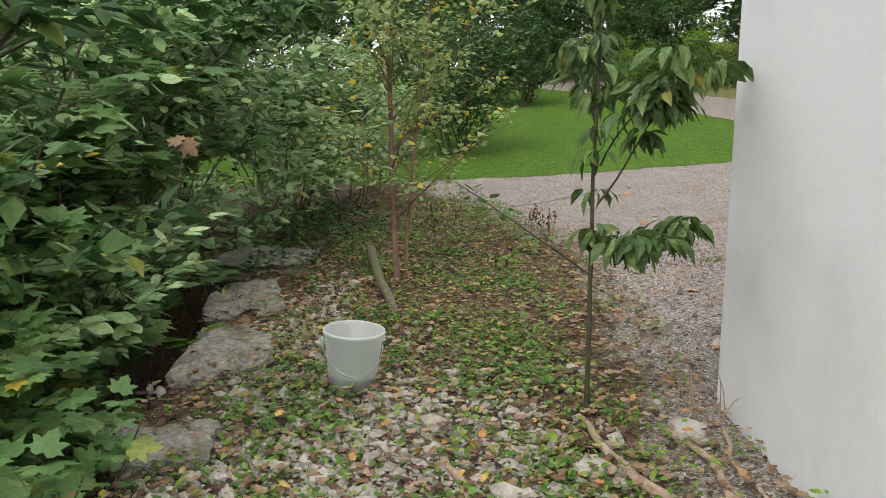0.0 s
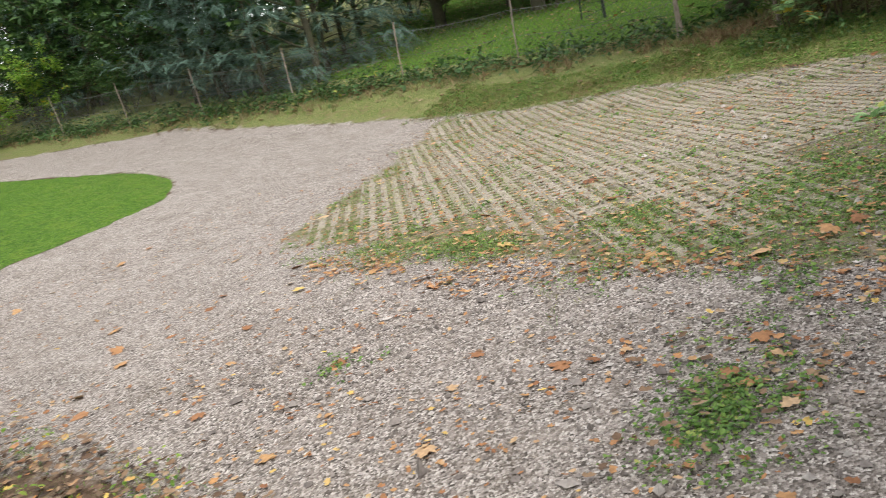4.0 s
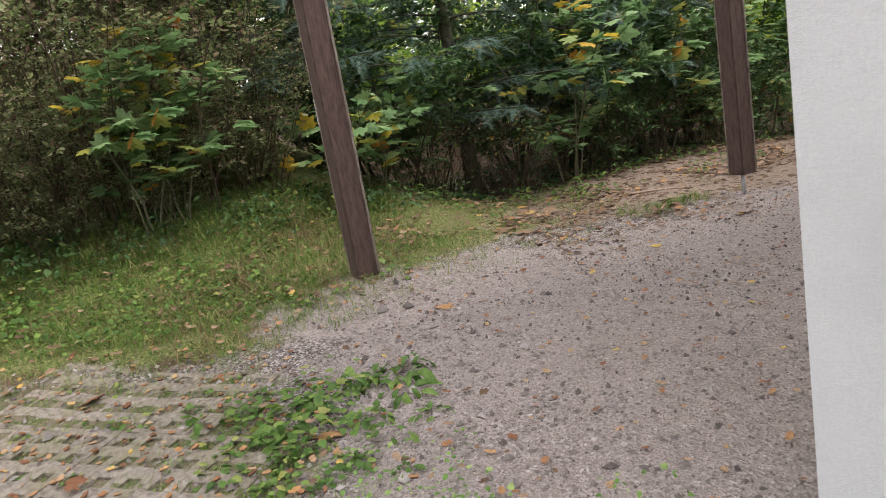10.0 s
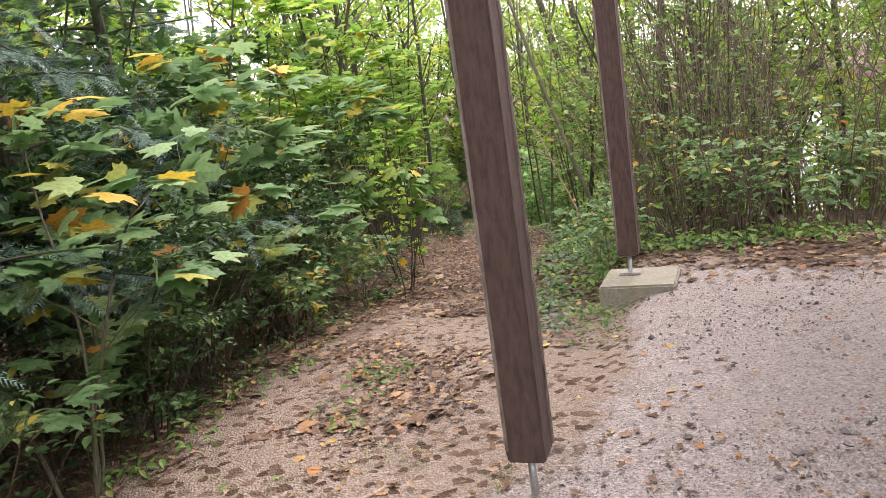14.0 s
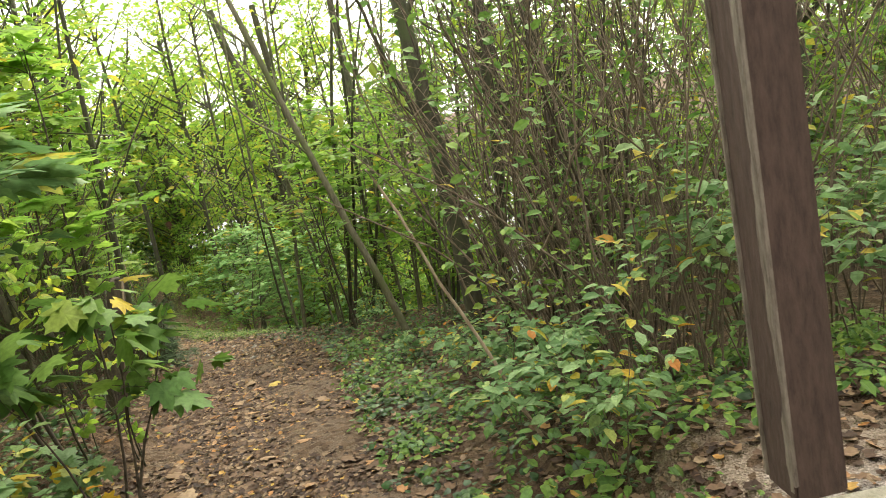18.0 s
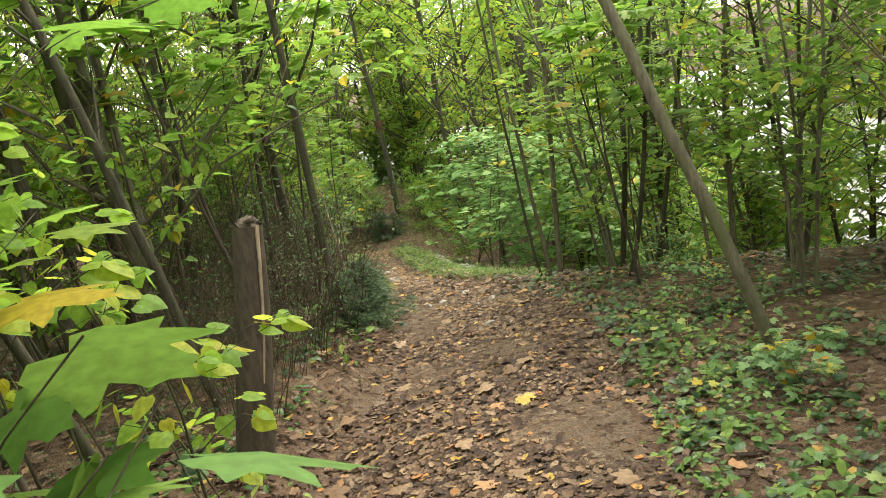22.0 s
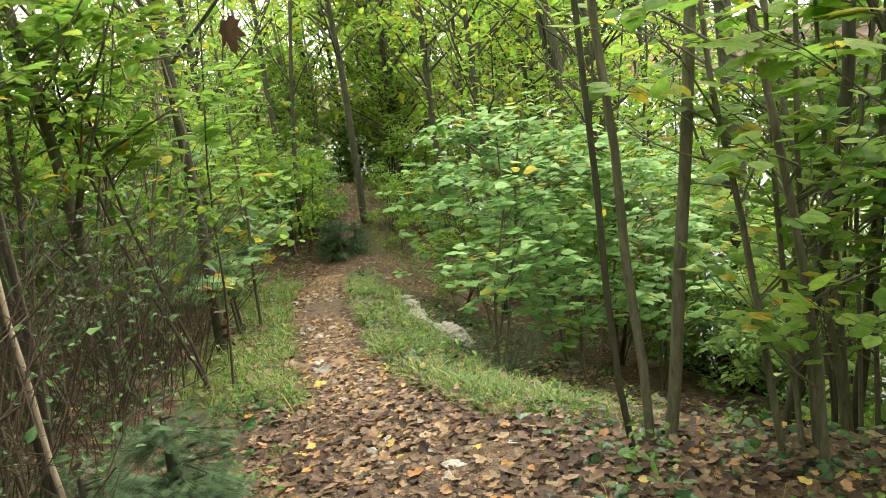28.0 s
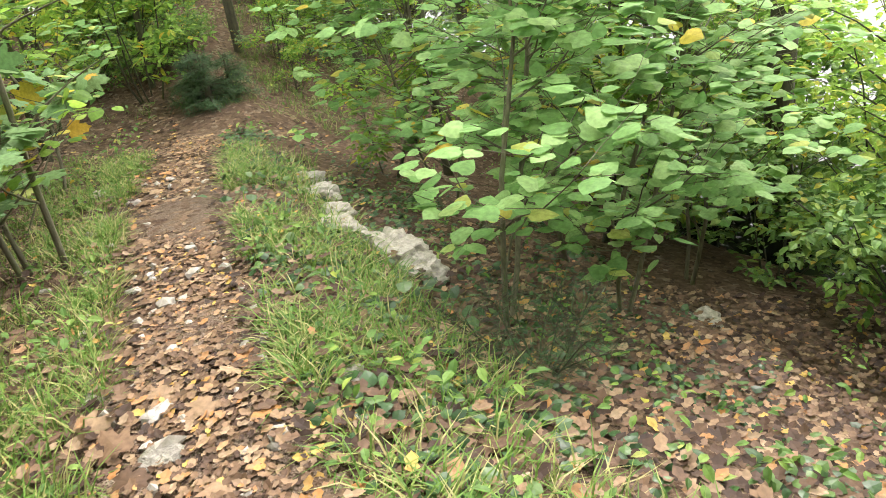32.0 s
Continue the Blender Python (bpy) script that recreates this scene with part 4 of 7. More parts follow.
FAR_A = make("woodland_tree", 31, "leafy green tree of the distant wood edge", "tree", BARK_DARK, LEAF_MID, FOLD, 0.3, "distant trees", dict(n=1, height=8.0, splay=0.05, radius=0.13, wobble=0.03), limbs=40, limb=2.6, twigs=6, twig=0.8, per=9, bare=0.04, droop=0.35, twig_wood=False)
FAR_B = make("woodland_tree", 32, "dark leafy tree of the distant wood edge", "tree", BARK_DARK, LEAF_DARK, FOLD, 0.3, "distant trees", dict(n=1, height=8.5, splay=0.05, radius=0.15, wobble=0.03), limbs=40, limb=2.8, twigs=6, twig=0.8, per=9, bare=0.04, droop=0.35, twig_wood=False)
FAR_C = make("woodland_tree", 33, "pale yellow-green tree deep in the wood", "tree", BARK_DARK, LEAF_LIME, FOLD, 0.19, "distant trees", dict(n=1, height=8.0, splay=0.05, radius=0.12, wobble=0.03), limbs=32, limb=2.5, twigs=6, twig=0.9, per=9, bare=0.06, droop=0.35, twig_wood=False)
BRUSH = make("brushwood", 34, "dense dark thicket of thin dry stems beside the path", "shrub", TWIG_BROWN, LEAF_DARK, OVATE, 0.045, "brushwood", dict(n=42, height=1.7, splay=0.5, radius=0.0055, wobble=0.14, foot=0.65), limbs=3, limb=0.5, twigs=3, twig=0.35, per=1, bare=0.05)
MAPLE_S = make("maple_sapling", 3, "young maple with broad green and yellow lobed leaves", "sapling", BARK, LEAF_MAPLE, MAPLE, 0.18, "maple saplings", dict(n=4, height=2.3, splay=0.5, radius=0.016, foot=0.15), limbs=4, limb=0.75, twigs=4, twig=0.35, per=4, bare=0.2, droop=0.35, flat=0.15, tilt=0.28)
# Same kind of maple in the copy with painted shade.
MAPLE_D = make("maple_sapling", 44, "young maple with lobed leaves, dulled by painted shade", "sapling", BARK, LEAF_LOBED, MAPLE, 0.15, "maple saplings", dict(n=5, height=2.3, splay=0.45, radius=0.014, foot=0.15), limbs=5, limb=0.7, twigs=5, twig=0.35, per=5, bare=0.15, droop=0.3, flat=0.15, tilt=0.28)
MAPLE_L = make("maple_sapling", 4, "low young maple spreading bright lobed leaves", "sapling", BARK, LEAF_MAPLE, MAPLE, 0.16, "maple saplings", dict(n=5, height=1.35, splay=0.8, radius=0.011, foot=0.2), limbs=3, limb=0.5, twigs=3, twig=0.3, per=4, bare=0.25, droop=0.3, flat=0.15)
HEDGE = make("hedge_shrub", 5, "overgrown brown and olive hedge shrub with small leaves", "hedge", TWIG_BROWN, LEAF_RUSSET, FOLD, 0.062, "hedge shrubs", dict(n=26, height=2.8, splay=0.45, radius=0.009, foot=0.6), limbs=5, limb=0.55, twigs=6, twig=0.32, per=7, bare=0.06)
HAZEL = make("hazel", 6, "thicket of thin bare hazel stems with sparse leaves", "shrub", TWIG, LEAF_MID, OVATE, 0.09, "hazel thicket", dict(n=28, height=3.6, splay=0.5, radius=0.0088, wobble=0.15, foot=0.65), twigs=8, twig=0.5, per=2, bare=0.12, flat=0.2)
TREE_A = make("young_tree", 7, "slender young tree with light green leaves", "tree", BARK, LEAF_LIGHT, OVATE, 0.098, "young woodland trees", dict(n=2, height=6.5, splay=0.12, radius=0.045, wobble=0.05, foot=0.2), limbs=18, limb=1.4, twigs=5, twig=0.5, per=8, bare=0.08, top=0.62, droop=0.35, twig_wood=False)
TREE_B = make("young_tree", 8, "thin woodland tree with yellowing leaves", "tree", BARK_DARK, LEAF_LIME, OVATE, 0.098, "young woodland trees", dict(n=3, height=6.0, splay=0.2, radius=0.03, wobble=0.06, foot=0.3), limbs=14, limb=1.3, twigs=5, twig=0.5, per=9, bare=0.08, top=0.65, droop=0.3, twig_wood=False)
TREE_C = make("young_tree", 9, "young woodland tree with fresh green foliage low down", "tree", BARK_DARK, LEAF_LIGHT, OVATE, 0.1, "young woodland trees", dict(n=3, height=5.5, splay=0.25, radius=0.028, wobble=0.06, foot=0.3), limbs=15, limb=1.4, twigs=6, twig=0.5, per=9, bare=0.05, top=0.68, droop=0.3, twig_wood=False)
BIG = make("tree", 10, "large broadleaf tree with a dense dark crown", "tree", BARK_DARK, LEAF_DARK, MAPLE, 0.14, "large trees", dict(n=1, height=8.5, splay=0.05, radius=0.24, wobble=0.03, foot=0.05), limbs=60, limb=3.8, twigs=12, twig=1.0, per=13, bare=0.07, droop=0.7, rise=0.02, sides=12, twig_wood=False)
BUSH_A = make("bush", 15, "leafy pale green bush of the woodland edge", "bush", BARK_DARK, LEAF_LIGHT, OVATE, 0.105, "woodland bushes", dict(n=5, height=2.2, splay=0.7, radius=0.015), limbs=6, limb=0.8, twigs=5, twig=0.45, per=11, bare=0.05, twig_wood=False)
BUSH_B = make("bush", 16, "yellow-green leafy bush among thin trunks", "bush", BARK_DARK, LEAF_LIME, OVATE, 0.105, "woodland bushes", dict(n=5, height=2.4, splay=0.6, radius=0.015), limbs=6, limb=0.8, twigs=5, twig=0.45, per=11, bare=0.05, twig_wood=False)
BUSH_C = make("bush", 17, "mid green leafy bush of the undergrowth", "bush", BARK_DARK, LEAF_MID, OVATE, 0.1, "woodland bushes", dict(n=5, height=2.0, splay=0.8, radius=0.015), limbs=6, limb=0.8, twigs=5, twig=0.45, per=11, bare=0.05, twig_wood=False)
YEW = conifer(19, 1.1, 0.75, "low dark green conifer seedling at the path edge", 0.14, 0.03, 44, 40, NEEDLE_GREEN)
CON = conifer(12, 4.2, 1.5, "dark green conifer growing in the hedge", 0.17, 0.2, 15, 24)
FIR = conifer(18, 7.0, 2.6, "tall dark conifer behind the fence", 0.42, 0.03, 9, 9)
SPRIG = make("undergrowth", 35, "low leafy undergrowth shrub with pale pointed leaves", "shrub", TWIG, LEAF_MAPLE, OVATE, 0.12, "undergrowth", dict(n=7, height=1.5, splay=0.6, radius=0.008, foot=0.25), limbs=3, limb=0.4, twigs=3, twig=0.3, per=5, bare=0.15, droop=0.35, flat=0.15, tilt=0.3)
NEAR_T = make("young_tree", 36, "thin multi-stemmed sapling with light round leaves", "tree", BARK, LEAF_LIGHT, ROUND, 0.09, "young woodland trees", dict(n=4, height=5.0, splay=0.16, radius=0.022, wobble=0.06, foot=0.2), limbs=13, limb=0.8, twigs=3, twig=0.35, per=5, bare=0.1, top=0.72, flat=0.15, tilt=0.3)
LIME_S = make("lime_sapling", 13, "sapling with round yellow-green leaves over the path", "sapling", BARK_DARK, LEAF_LIME, ROUND, 0.08, "lime saplings", dict(n=3, height=2.0, splay=0.35, radius=0.008, foot=0.15), limbs=4, limb=0.5, twigs=3, twig=0.25, per=4, bare=0.2, droop=0.85, flat=0.2, tilt=0.4)
BROAD = make("green_shrub", 14, "spreading shrub with broad pale green leaves by the path", "shrub", BARK, LEAF_MINT, ROUND, 0.098, "green shrubs", dict(n=2, height=2.5, splay=0.3, radius=0.015, foot=0.06), limbs=17, limb=1.05, twigs=5, twig=0.42, per=6, bare=0.2, droop=0.25, rise=0.2, flat=0.08, tilt=0.24)
CLUMP = make("hazel", 45, "clump of thick dark bare hazel stems fanning upwards", "shrub", BARK_STEM, LEAF_MID, OVATE, 0.11, "hazel thicket", dict(n=15, height=4.4, splay=0.3, radius=0.016, wobble=0.08, foot=0.45), twigs=7, twig=0.6, per=1, bare=0.15, flat=0.2)
BIGLEAF = make("maple_sapling", 46, "young maple holding large green lobed leaves over the path", "sapling", BARK_STEM, LEAF_MID, MAPLE, 0.125, "maple saplings", dict(n=3, height=1.45, splay=0.35, radius=0.008, foot=0.1), limbs=3, limb=0.35, twigs=3, twig=0.22, per=3, bare=0.68, droop=0.75, flat=0.2, tilt=0.35)
CANOPY = make("woodland_tree", 48, "tall woodland tree with a light yellow-green crown", "tree", BARK_DARK, LEAF_LIME, OVATE, 0.13, "woodland trees", dict(n=1, height=8.5, splay=0.05, radius=0.09, wobble=0.03), limbs=32, limb=2.6, twigs=6, twig=0.75, per=9, bare=0.3, droop=0.3, twig_wood=False)
ARCH = make("young_tree", 47, "slender sapling arching large light leaves overhead", "tree", BARK_STEM, LEAF_LIGHT, MAPLE, 0.15, "young woodland trees", dict(n=3, height=3.6, splay=0.3, radius=0.017, wobble=0.07, foot=0.2), limbs=7, limb=0.9, twigs=4, twig=0.35, per=4, bare=0.42, droop=0.25, flat=0.1, tilt=0.22)
PROTO = [CANOPY, CLUMP, BIGLEAF, ARCH, YEW, MAPLE_D, NEAR_T, SPRIG, FAR_A, FAR_B, FAR_C, BRUSH, SH_A, SH_B, MAPLE_S, MAPLE_L, HEDGE, HAZEL, TREE_A, TREE_B, TREE_C, BIG, BUSH_A, BUSH_B, BUSH_C, CON, FIR, LIME_S, BROAD]
RP = np.random.default_rng(5)


def spread(kinds, n, x0, x1, y0, y1, gap, ok=lambda x, y: True, size=(0.85, 1.2), taken=None):
    """Plants of several kinds at random places that keep a distance."""
    taken = [] if taken is None else taken
    for _ in range(n * 30):
        if n <= 0:
            break
        x, y = RP.uniform(x0, x1), RP.uniform(y0, y1)
        glade = 15.5 < x < 23.5 and -26 < y < -18.5
        if ok(x, y) and not glade and gz(x, y) > -3.85 and all((x - a) ** 2 + (y - b) ** 2 > gap * gap for a, b in taken):
            taken.append((x, y))
            again(kinds[RP.integers(len(kinds))], x, y, RP.uniform(0, 360), RP.uniform(*size))
            n -= 1
    return taken


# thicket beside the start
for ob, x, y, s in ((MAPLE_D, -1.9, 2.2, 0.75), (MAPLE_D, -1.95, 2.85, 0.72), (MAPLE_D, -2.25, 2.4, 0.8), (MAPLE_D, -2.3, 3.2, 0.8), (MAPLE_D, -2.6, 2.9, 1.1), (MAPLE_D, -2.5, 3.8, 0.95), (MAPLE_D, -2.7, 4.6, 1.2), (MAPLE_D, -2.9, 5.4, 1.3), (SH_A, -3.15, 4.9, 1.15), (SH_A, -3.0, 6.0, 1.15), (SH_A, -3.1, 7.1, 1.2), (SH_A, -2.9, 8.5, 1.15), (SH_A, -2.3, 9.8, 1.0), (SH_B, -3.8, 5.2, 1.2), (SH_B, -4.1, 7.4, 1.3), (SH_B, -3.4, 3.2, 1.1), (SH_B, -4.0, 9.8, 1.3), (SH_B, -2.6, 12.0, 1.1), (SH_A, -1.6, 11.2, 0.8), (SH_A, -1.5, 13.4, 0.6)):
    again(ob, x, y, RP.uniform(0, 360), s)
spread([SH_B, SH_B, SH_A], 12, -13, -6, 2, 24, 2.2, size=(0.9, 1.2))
spread([SH_B, BUSH_C], 7, -3.5, 0.5, 17, 26, 1.4, size=(0.9, 1.3))
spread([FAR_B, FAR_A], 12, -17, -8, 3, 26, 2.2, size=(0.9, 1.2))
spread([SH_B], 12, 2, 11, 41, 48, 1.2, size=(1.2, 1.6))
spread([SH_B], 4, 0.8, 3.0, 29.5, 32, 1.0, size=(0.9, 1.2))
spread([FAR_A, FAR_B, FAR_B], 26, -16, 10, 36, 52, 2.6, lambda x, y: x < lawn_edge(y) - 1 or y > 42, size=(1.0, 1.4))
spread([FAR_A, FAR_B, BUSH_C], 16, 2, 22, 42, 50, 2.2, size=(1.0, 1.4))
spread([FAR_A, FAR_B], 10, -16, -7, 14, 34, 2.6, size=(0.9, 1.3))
spread([SH_B, BUSH_C, BUSH_A], 16, 7, 13, 35, 42, 1.2, size=(0.9, 1.3))
# bank and woods behind the fence
spread([FIR, FAR_B, SH_B], 16, 13.9, 16.5, 22, 40, 1.3, size=(0.8, 1.2))
spread([FAR_B, FIR, SH_B, FAR_B], 30, 13.6, 26, 19, 44, 1.9, lambda x, y: x > 14.2 and (y > 24 or x < 17.5))
spread([FAR_A, FAR_B, FAR_B, BUSH_C, BUSH_A], 44, 28, 42, 0, 36, 2.4, size=(1.0, 1.4))
spread([BIG], 3, 19, 26, 16, 22, 3.5)
spread([FAR_A, SH_B, FAR_B, BUSH_C], 14, 22.5, 28, 6, 24, 2.0)
again(BIG, 15.3, 9.5, 40, 1.0)
for x, y, s in ((20.8, 14.6, 1.2), (22.4, 15.6, 1.4), (20.6, 16.8, 1.3), (23.0, 13.6, 1.4), (21.9, 12.4, 1.3), (24.4, 11.2, 1.4), (23.4, 17.4, 1.5)):
    again(BUSH_A, x, y, x * 90, s)
# hedge behind the parking bays
for x, y, s in ((13.0, 5.6, 0.5), (13.1, 6.9, 0.5), (12.95, 4.8, 0.45), (13.25, 7.9, 0.5), (13.3, 4.0, 0.5), (13.0, 6.2, 0.4), (13.5, 7.3, 1.0), (13.9, 6.2, 1.1), (13.5, 5.2, 1.0), (14.4, 5.0, 1.15), (15.0, 6.8, 1.2), (13.4, 4.4, 0.9), (14.6, 8.0, 1.0), (14.9, 4.2, 1.2)):
    again(HEDGE, x, y, RP.uniform(0, 360), s)
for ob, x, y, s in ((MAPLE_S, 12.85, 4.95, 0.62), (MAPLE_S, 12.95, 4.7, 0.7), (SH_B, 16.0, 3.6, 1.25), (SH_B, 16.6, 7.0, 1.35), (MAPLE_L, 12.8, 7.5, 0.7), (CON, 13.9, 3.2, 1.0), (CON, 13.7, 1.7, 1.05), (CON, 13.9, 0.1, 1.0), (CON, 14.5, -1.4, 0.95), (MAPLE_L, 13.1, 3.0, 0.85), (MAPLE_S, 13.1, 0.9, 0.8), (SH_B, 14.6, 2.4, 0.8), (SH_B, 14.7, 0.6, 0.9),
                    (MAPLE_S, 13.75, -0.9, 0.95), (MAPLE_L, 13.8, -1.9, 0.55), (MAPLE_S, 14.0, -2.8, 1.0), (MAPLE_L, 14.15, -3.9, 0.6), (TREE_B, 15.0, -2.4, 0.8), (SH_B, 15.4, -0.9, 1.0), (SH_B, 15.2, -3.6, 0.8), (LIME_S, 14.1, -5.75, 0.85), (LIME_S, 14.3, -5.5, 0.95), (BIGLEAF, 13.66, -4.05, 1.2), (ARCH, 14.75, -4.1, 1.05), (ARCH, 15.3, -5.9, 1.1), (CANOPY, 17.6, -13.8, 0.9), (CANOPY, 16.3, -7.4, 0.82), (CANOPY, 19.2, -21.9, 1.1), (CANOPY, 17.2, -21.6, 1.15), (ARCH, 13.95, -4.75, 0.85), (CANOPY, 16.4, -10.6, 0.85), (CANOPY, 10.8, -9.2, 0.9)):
    again(ob, x, y, RP.uniform(0, 360), s)
for x, y, s in ((15.3, -9.75, 0.55), (15.5, -10.35, 0.6), (15.25, -9.25, 0.4), (15.95, -10.9, 0.25)):
    again(YEW, x, y, RP.uniform(0, 360), s)
for x, y, s in ((15.15, -7.7, 0.5), (15.25, -8.5, 0.6), (15.0, -7.1, 0.45), (15.5, -9.2, 0.75), (15.5, -7.9, 0.55), (15.7, -8.8, 0.7), (16.3, -9.6, 0.8), (16.6, -10.6, 0.8), (16.75, -11.4, 0.75), (17.1, -12.2, 0.75), (16.3, -10.2, 0.7), (17.5, -13.0, 0.65), (15.4, -5.6, 0.5), (16.2, -6.4, 0.5), (15.0, -4.6, 0.5)):
    again(BRUSH, x, y, RP.uniform(0, 360), s)
for ob, x, y, s in ((HAZEL, 16.5, -8.6, 1.0), (BUSH_B, 17.6, -7.4, 1.1), (BUSH_B, 17.0, -5.6, 1.0), (BUSH_B, 18.4, -8.9, 1.2), (BUSH_A, 16.9, -8.2, 0.7), (HAZEL, 17.2, -9.8, 1.0), (NEAR_T, 17.4, -11.6, 0.9), (BUSH_C, 18.0, -12.6, 0.8), (BROAD, 18.3, -14.2, 0.8), (BUSH_C, 19.2, -15.6, 0.8), (BROAD, 17.9, -11.0, 0.9), (BUSH_B, 19.6, -13.4, 1.0), (YEW, 18.85, -19.95, 0.62), (YEW, 19.1, -20.2, 0.55), (YEW, 18.65, -20.2, 0.5), (BUSH_B, 20.2, -18.0, 0.8), (BUSH_A, 19.8, -20.4, 0.9),
                    (MAPLE_L, 17.7, -13.6, 0.7), (MAPLE_L, 18.1, -14.6, 0.9), (MAPLE_L, 18.5, -15.6, 0.9), (BROAD, 18.9, -16.8, 0.9), (MAPLE_L, 18.8, -13.4, 0.9), (SH_B, 13.5, 2.5, 0.42), (SH_B, 13.3, 0.2, 0.4), (SH_B, 13.6, -0.6, 0.45), (SH_B, 13.9, -2.2, 0.5), (BRUSH, 13.35, 1.5, 0.6), (BRUSH, 13.45, 0.5, 0.65), (BRUSH, 13.6, -0.5, 0.7), (BRUSH, 13.3, 2.4, 0.6), (BRUSH, 13.9, -1.6, 0.7), (SPRIG, 13.2, 1.2, 0.6), (SPRIG, 13.45, -1.4, 0.6), (SPRIG, 13.75, -3.2, 0.6), (BROAD, 15.28, -14.72, 1.0), (BROAD, 14.6, -15.75, 1.05), (BROAD, 14.9, -16.9, 1.25), (BROAD, 13.9, -17.3, 1.2), (BROAD, 15.9, -17.6, 1.0), (BUSH_A, 14.4, -18.4, 0.9), (BUSH_C, 13.1, -17.6, 0.8), (BUSH_A, 16.6, -18.6, 0.7), (ARCH, 16.1, -10.35, 1.0), (ARCH, 16.7, -12.6, 0.9), (ARCH, 13.0, -10.6, 0.85), (ARCH, 15.6, -8.6, 0.95), (ARCH, 12.9, -13.0, 1.0)):
    again(ob, x, y, RP.uniform(0, 360), s)
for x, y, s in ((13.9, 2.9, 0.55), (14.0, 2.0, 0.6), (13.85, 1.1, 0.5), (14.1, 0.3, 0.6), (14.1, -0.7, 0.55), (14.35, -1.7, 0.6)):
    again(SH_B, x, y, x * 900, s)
# woodland right of the path
for ob, x, y, s in ((SPRIG, 11.4, -3.55, 0.6), (SPRIG, 11.6, -4.5, 0.55), (MAPLE_L, 11.4, -5.2, 0.45), (SPRIG, 11.75, -6.3, 0.4), (MAPLE_L, 12.2, -7.5, 0.28), (SPRIG, 10.6, -4.0, 0.8), (SPRIG, 9.7, -4.4, 0.9), (SPRIG, 12.6, -9.4, 0.35), (SPRIG, 12.8, -10.9, 0.35),
                    (NEAR_T, 13.25, -11.5, 0.9), (NEAR_T, 12.8, -12.5, 1.0), (NEAR_T, 12.2, -11.3, 1.0), (NEAR_T, 12.5, -14.0, 1.0), (NEAR_T, 11.7, -12.8, 1.0), (NEAR_T, 11.9, -9.6, 0.9), (NEAR_T, 17.9, -15.0, 0.9)):
    again(ob, x, y, RP.uniform(0, 360), s)
for x, y, s in ((10.6, -4.4, 0.85), (10.85, -5.0, 0.85), (11.0, -5.6, 1.0), (10.85, -7.0, 1.0), (10.4, -6.6, 1.0), (9.6, -5.2, 1.0), (10.6, -8.3, 1.1), (9.2, -7.3, 1.1), (8.2, -5.5, 1.0)):
    again(HAZEL, x, y, RP.uniform(0, 360), s)
for x, y, s in ((11.0, -7.4, 0.95), (10.6, -6.3, 0.9), (10.4, -7.6, 1.0)):
    again(CLUMP, x, y, RP.uniform(0, 360), s)
for ob, x, y, s in ((CANOPY, 17.4, -8.4, 0.9), (CANOPY, 18.6, -11.6, 0.95), (CANOPY, 19.6, -15.4, 1.0), (CANOPY, 14.4, -19.4, 1.0), (CANOPY, 21.5, -24.0, 1.1), (CANOPY, 12.4, -14.6, 0.9), (CANOPY, 22.2, -18.5, 1.0), (CANOPY, 19.9, -18.0, 0.95), (CANOPY, 16.0, -19.6, 0.95), (CANOPY, 16.4, -27.4, 1.05), (CANOPY, 19.4, -28.4, 1.1), (CANOPY, 13.6, -24.0, 1.0), (FAR_C, 17.8, -31.0, 1.0), (FAR_C, 22.0, -29.0, 1.0), (FAR_C, 14.6, -28.6, 0.9), (TREE_A, 17.6, -10.6, 0.9), (TREE_C, 18.9, -13.9, 0.9), (TREE_A, 19.7, -17.2, 1.0), (TREE_C, 20.6, -19.4, 1.0), (TREE_A, 16.4, -26.4, 1.1), (TREE_A, 19.6, -27.0, 1.2), (TREE_A, 22.6, -25.6, 1.1), (NEAR_T, 15.2, -20.6, 1.0), (NEAR_T, 21.0, -21.5, 1.0), (NEAR_T, 17.6, -24.6, 1.1), (TREE_C, 13.6, -19.6, 0.9), (TREE_B, 12.2, -17.4, 1.0), (BUSH_A, 12.3, -18.6, 1.0), (BUSH_C, 12.4, -19.6, 1.2), (CANOPY, 8.8, -10.5, 0.9), (TREE_C, 7.6, -9.5, 1.1), (FAR_C, 6.6, -11.5, 1.0), (FAR_C, 9.5, -14.0, 0.95), (BUSH_A, 12.0, -20.6, 1.3), (TREE_C, 12.7, -21.4, 1.0), (BUSH_B, 13.4, -22.3, 1.2), (CANOPY, 17.6, -25.5, 1.0), (FAR_C, 16.5, -30.0, 1.6), (FAR_C, 19.6, -30.4, 1.6), (FAR_C, 22.6, -28.4, 1.5), (FAR_C, 14.4, -25.6, 1.4), (BUSH_C, 13.4, -19.0, 0.9), (BUSH_A, 11.6, -16.6, 1.0), (BUSH_C, 12.4, -16.2, 0.9), (BUSH_A, 12.9, -20.4, 1.1), (BUSH_C, 11.2, -18.0, 1.0), (TREE_A, 10.8, -15.2, 1.0), (BUSH_A, 14.4, -20.6, 1.0), (BUSH_A, 10.6, -13.6, 1.0), (BUSH_C, 11.6, -14.4, 0.8)):
    again(ob, x, y, RP.uniform(0, 360), s)
clear = lambda side: (lambda x, y: side * (x - float(path_x(y))) > float(path_half(y)) + 0.75)
spots = spread([TREE_A, TREE_B, NEAR_T, HAZEL], 9, 15.4, 20, -13, -4, 1.25, clear(1))
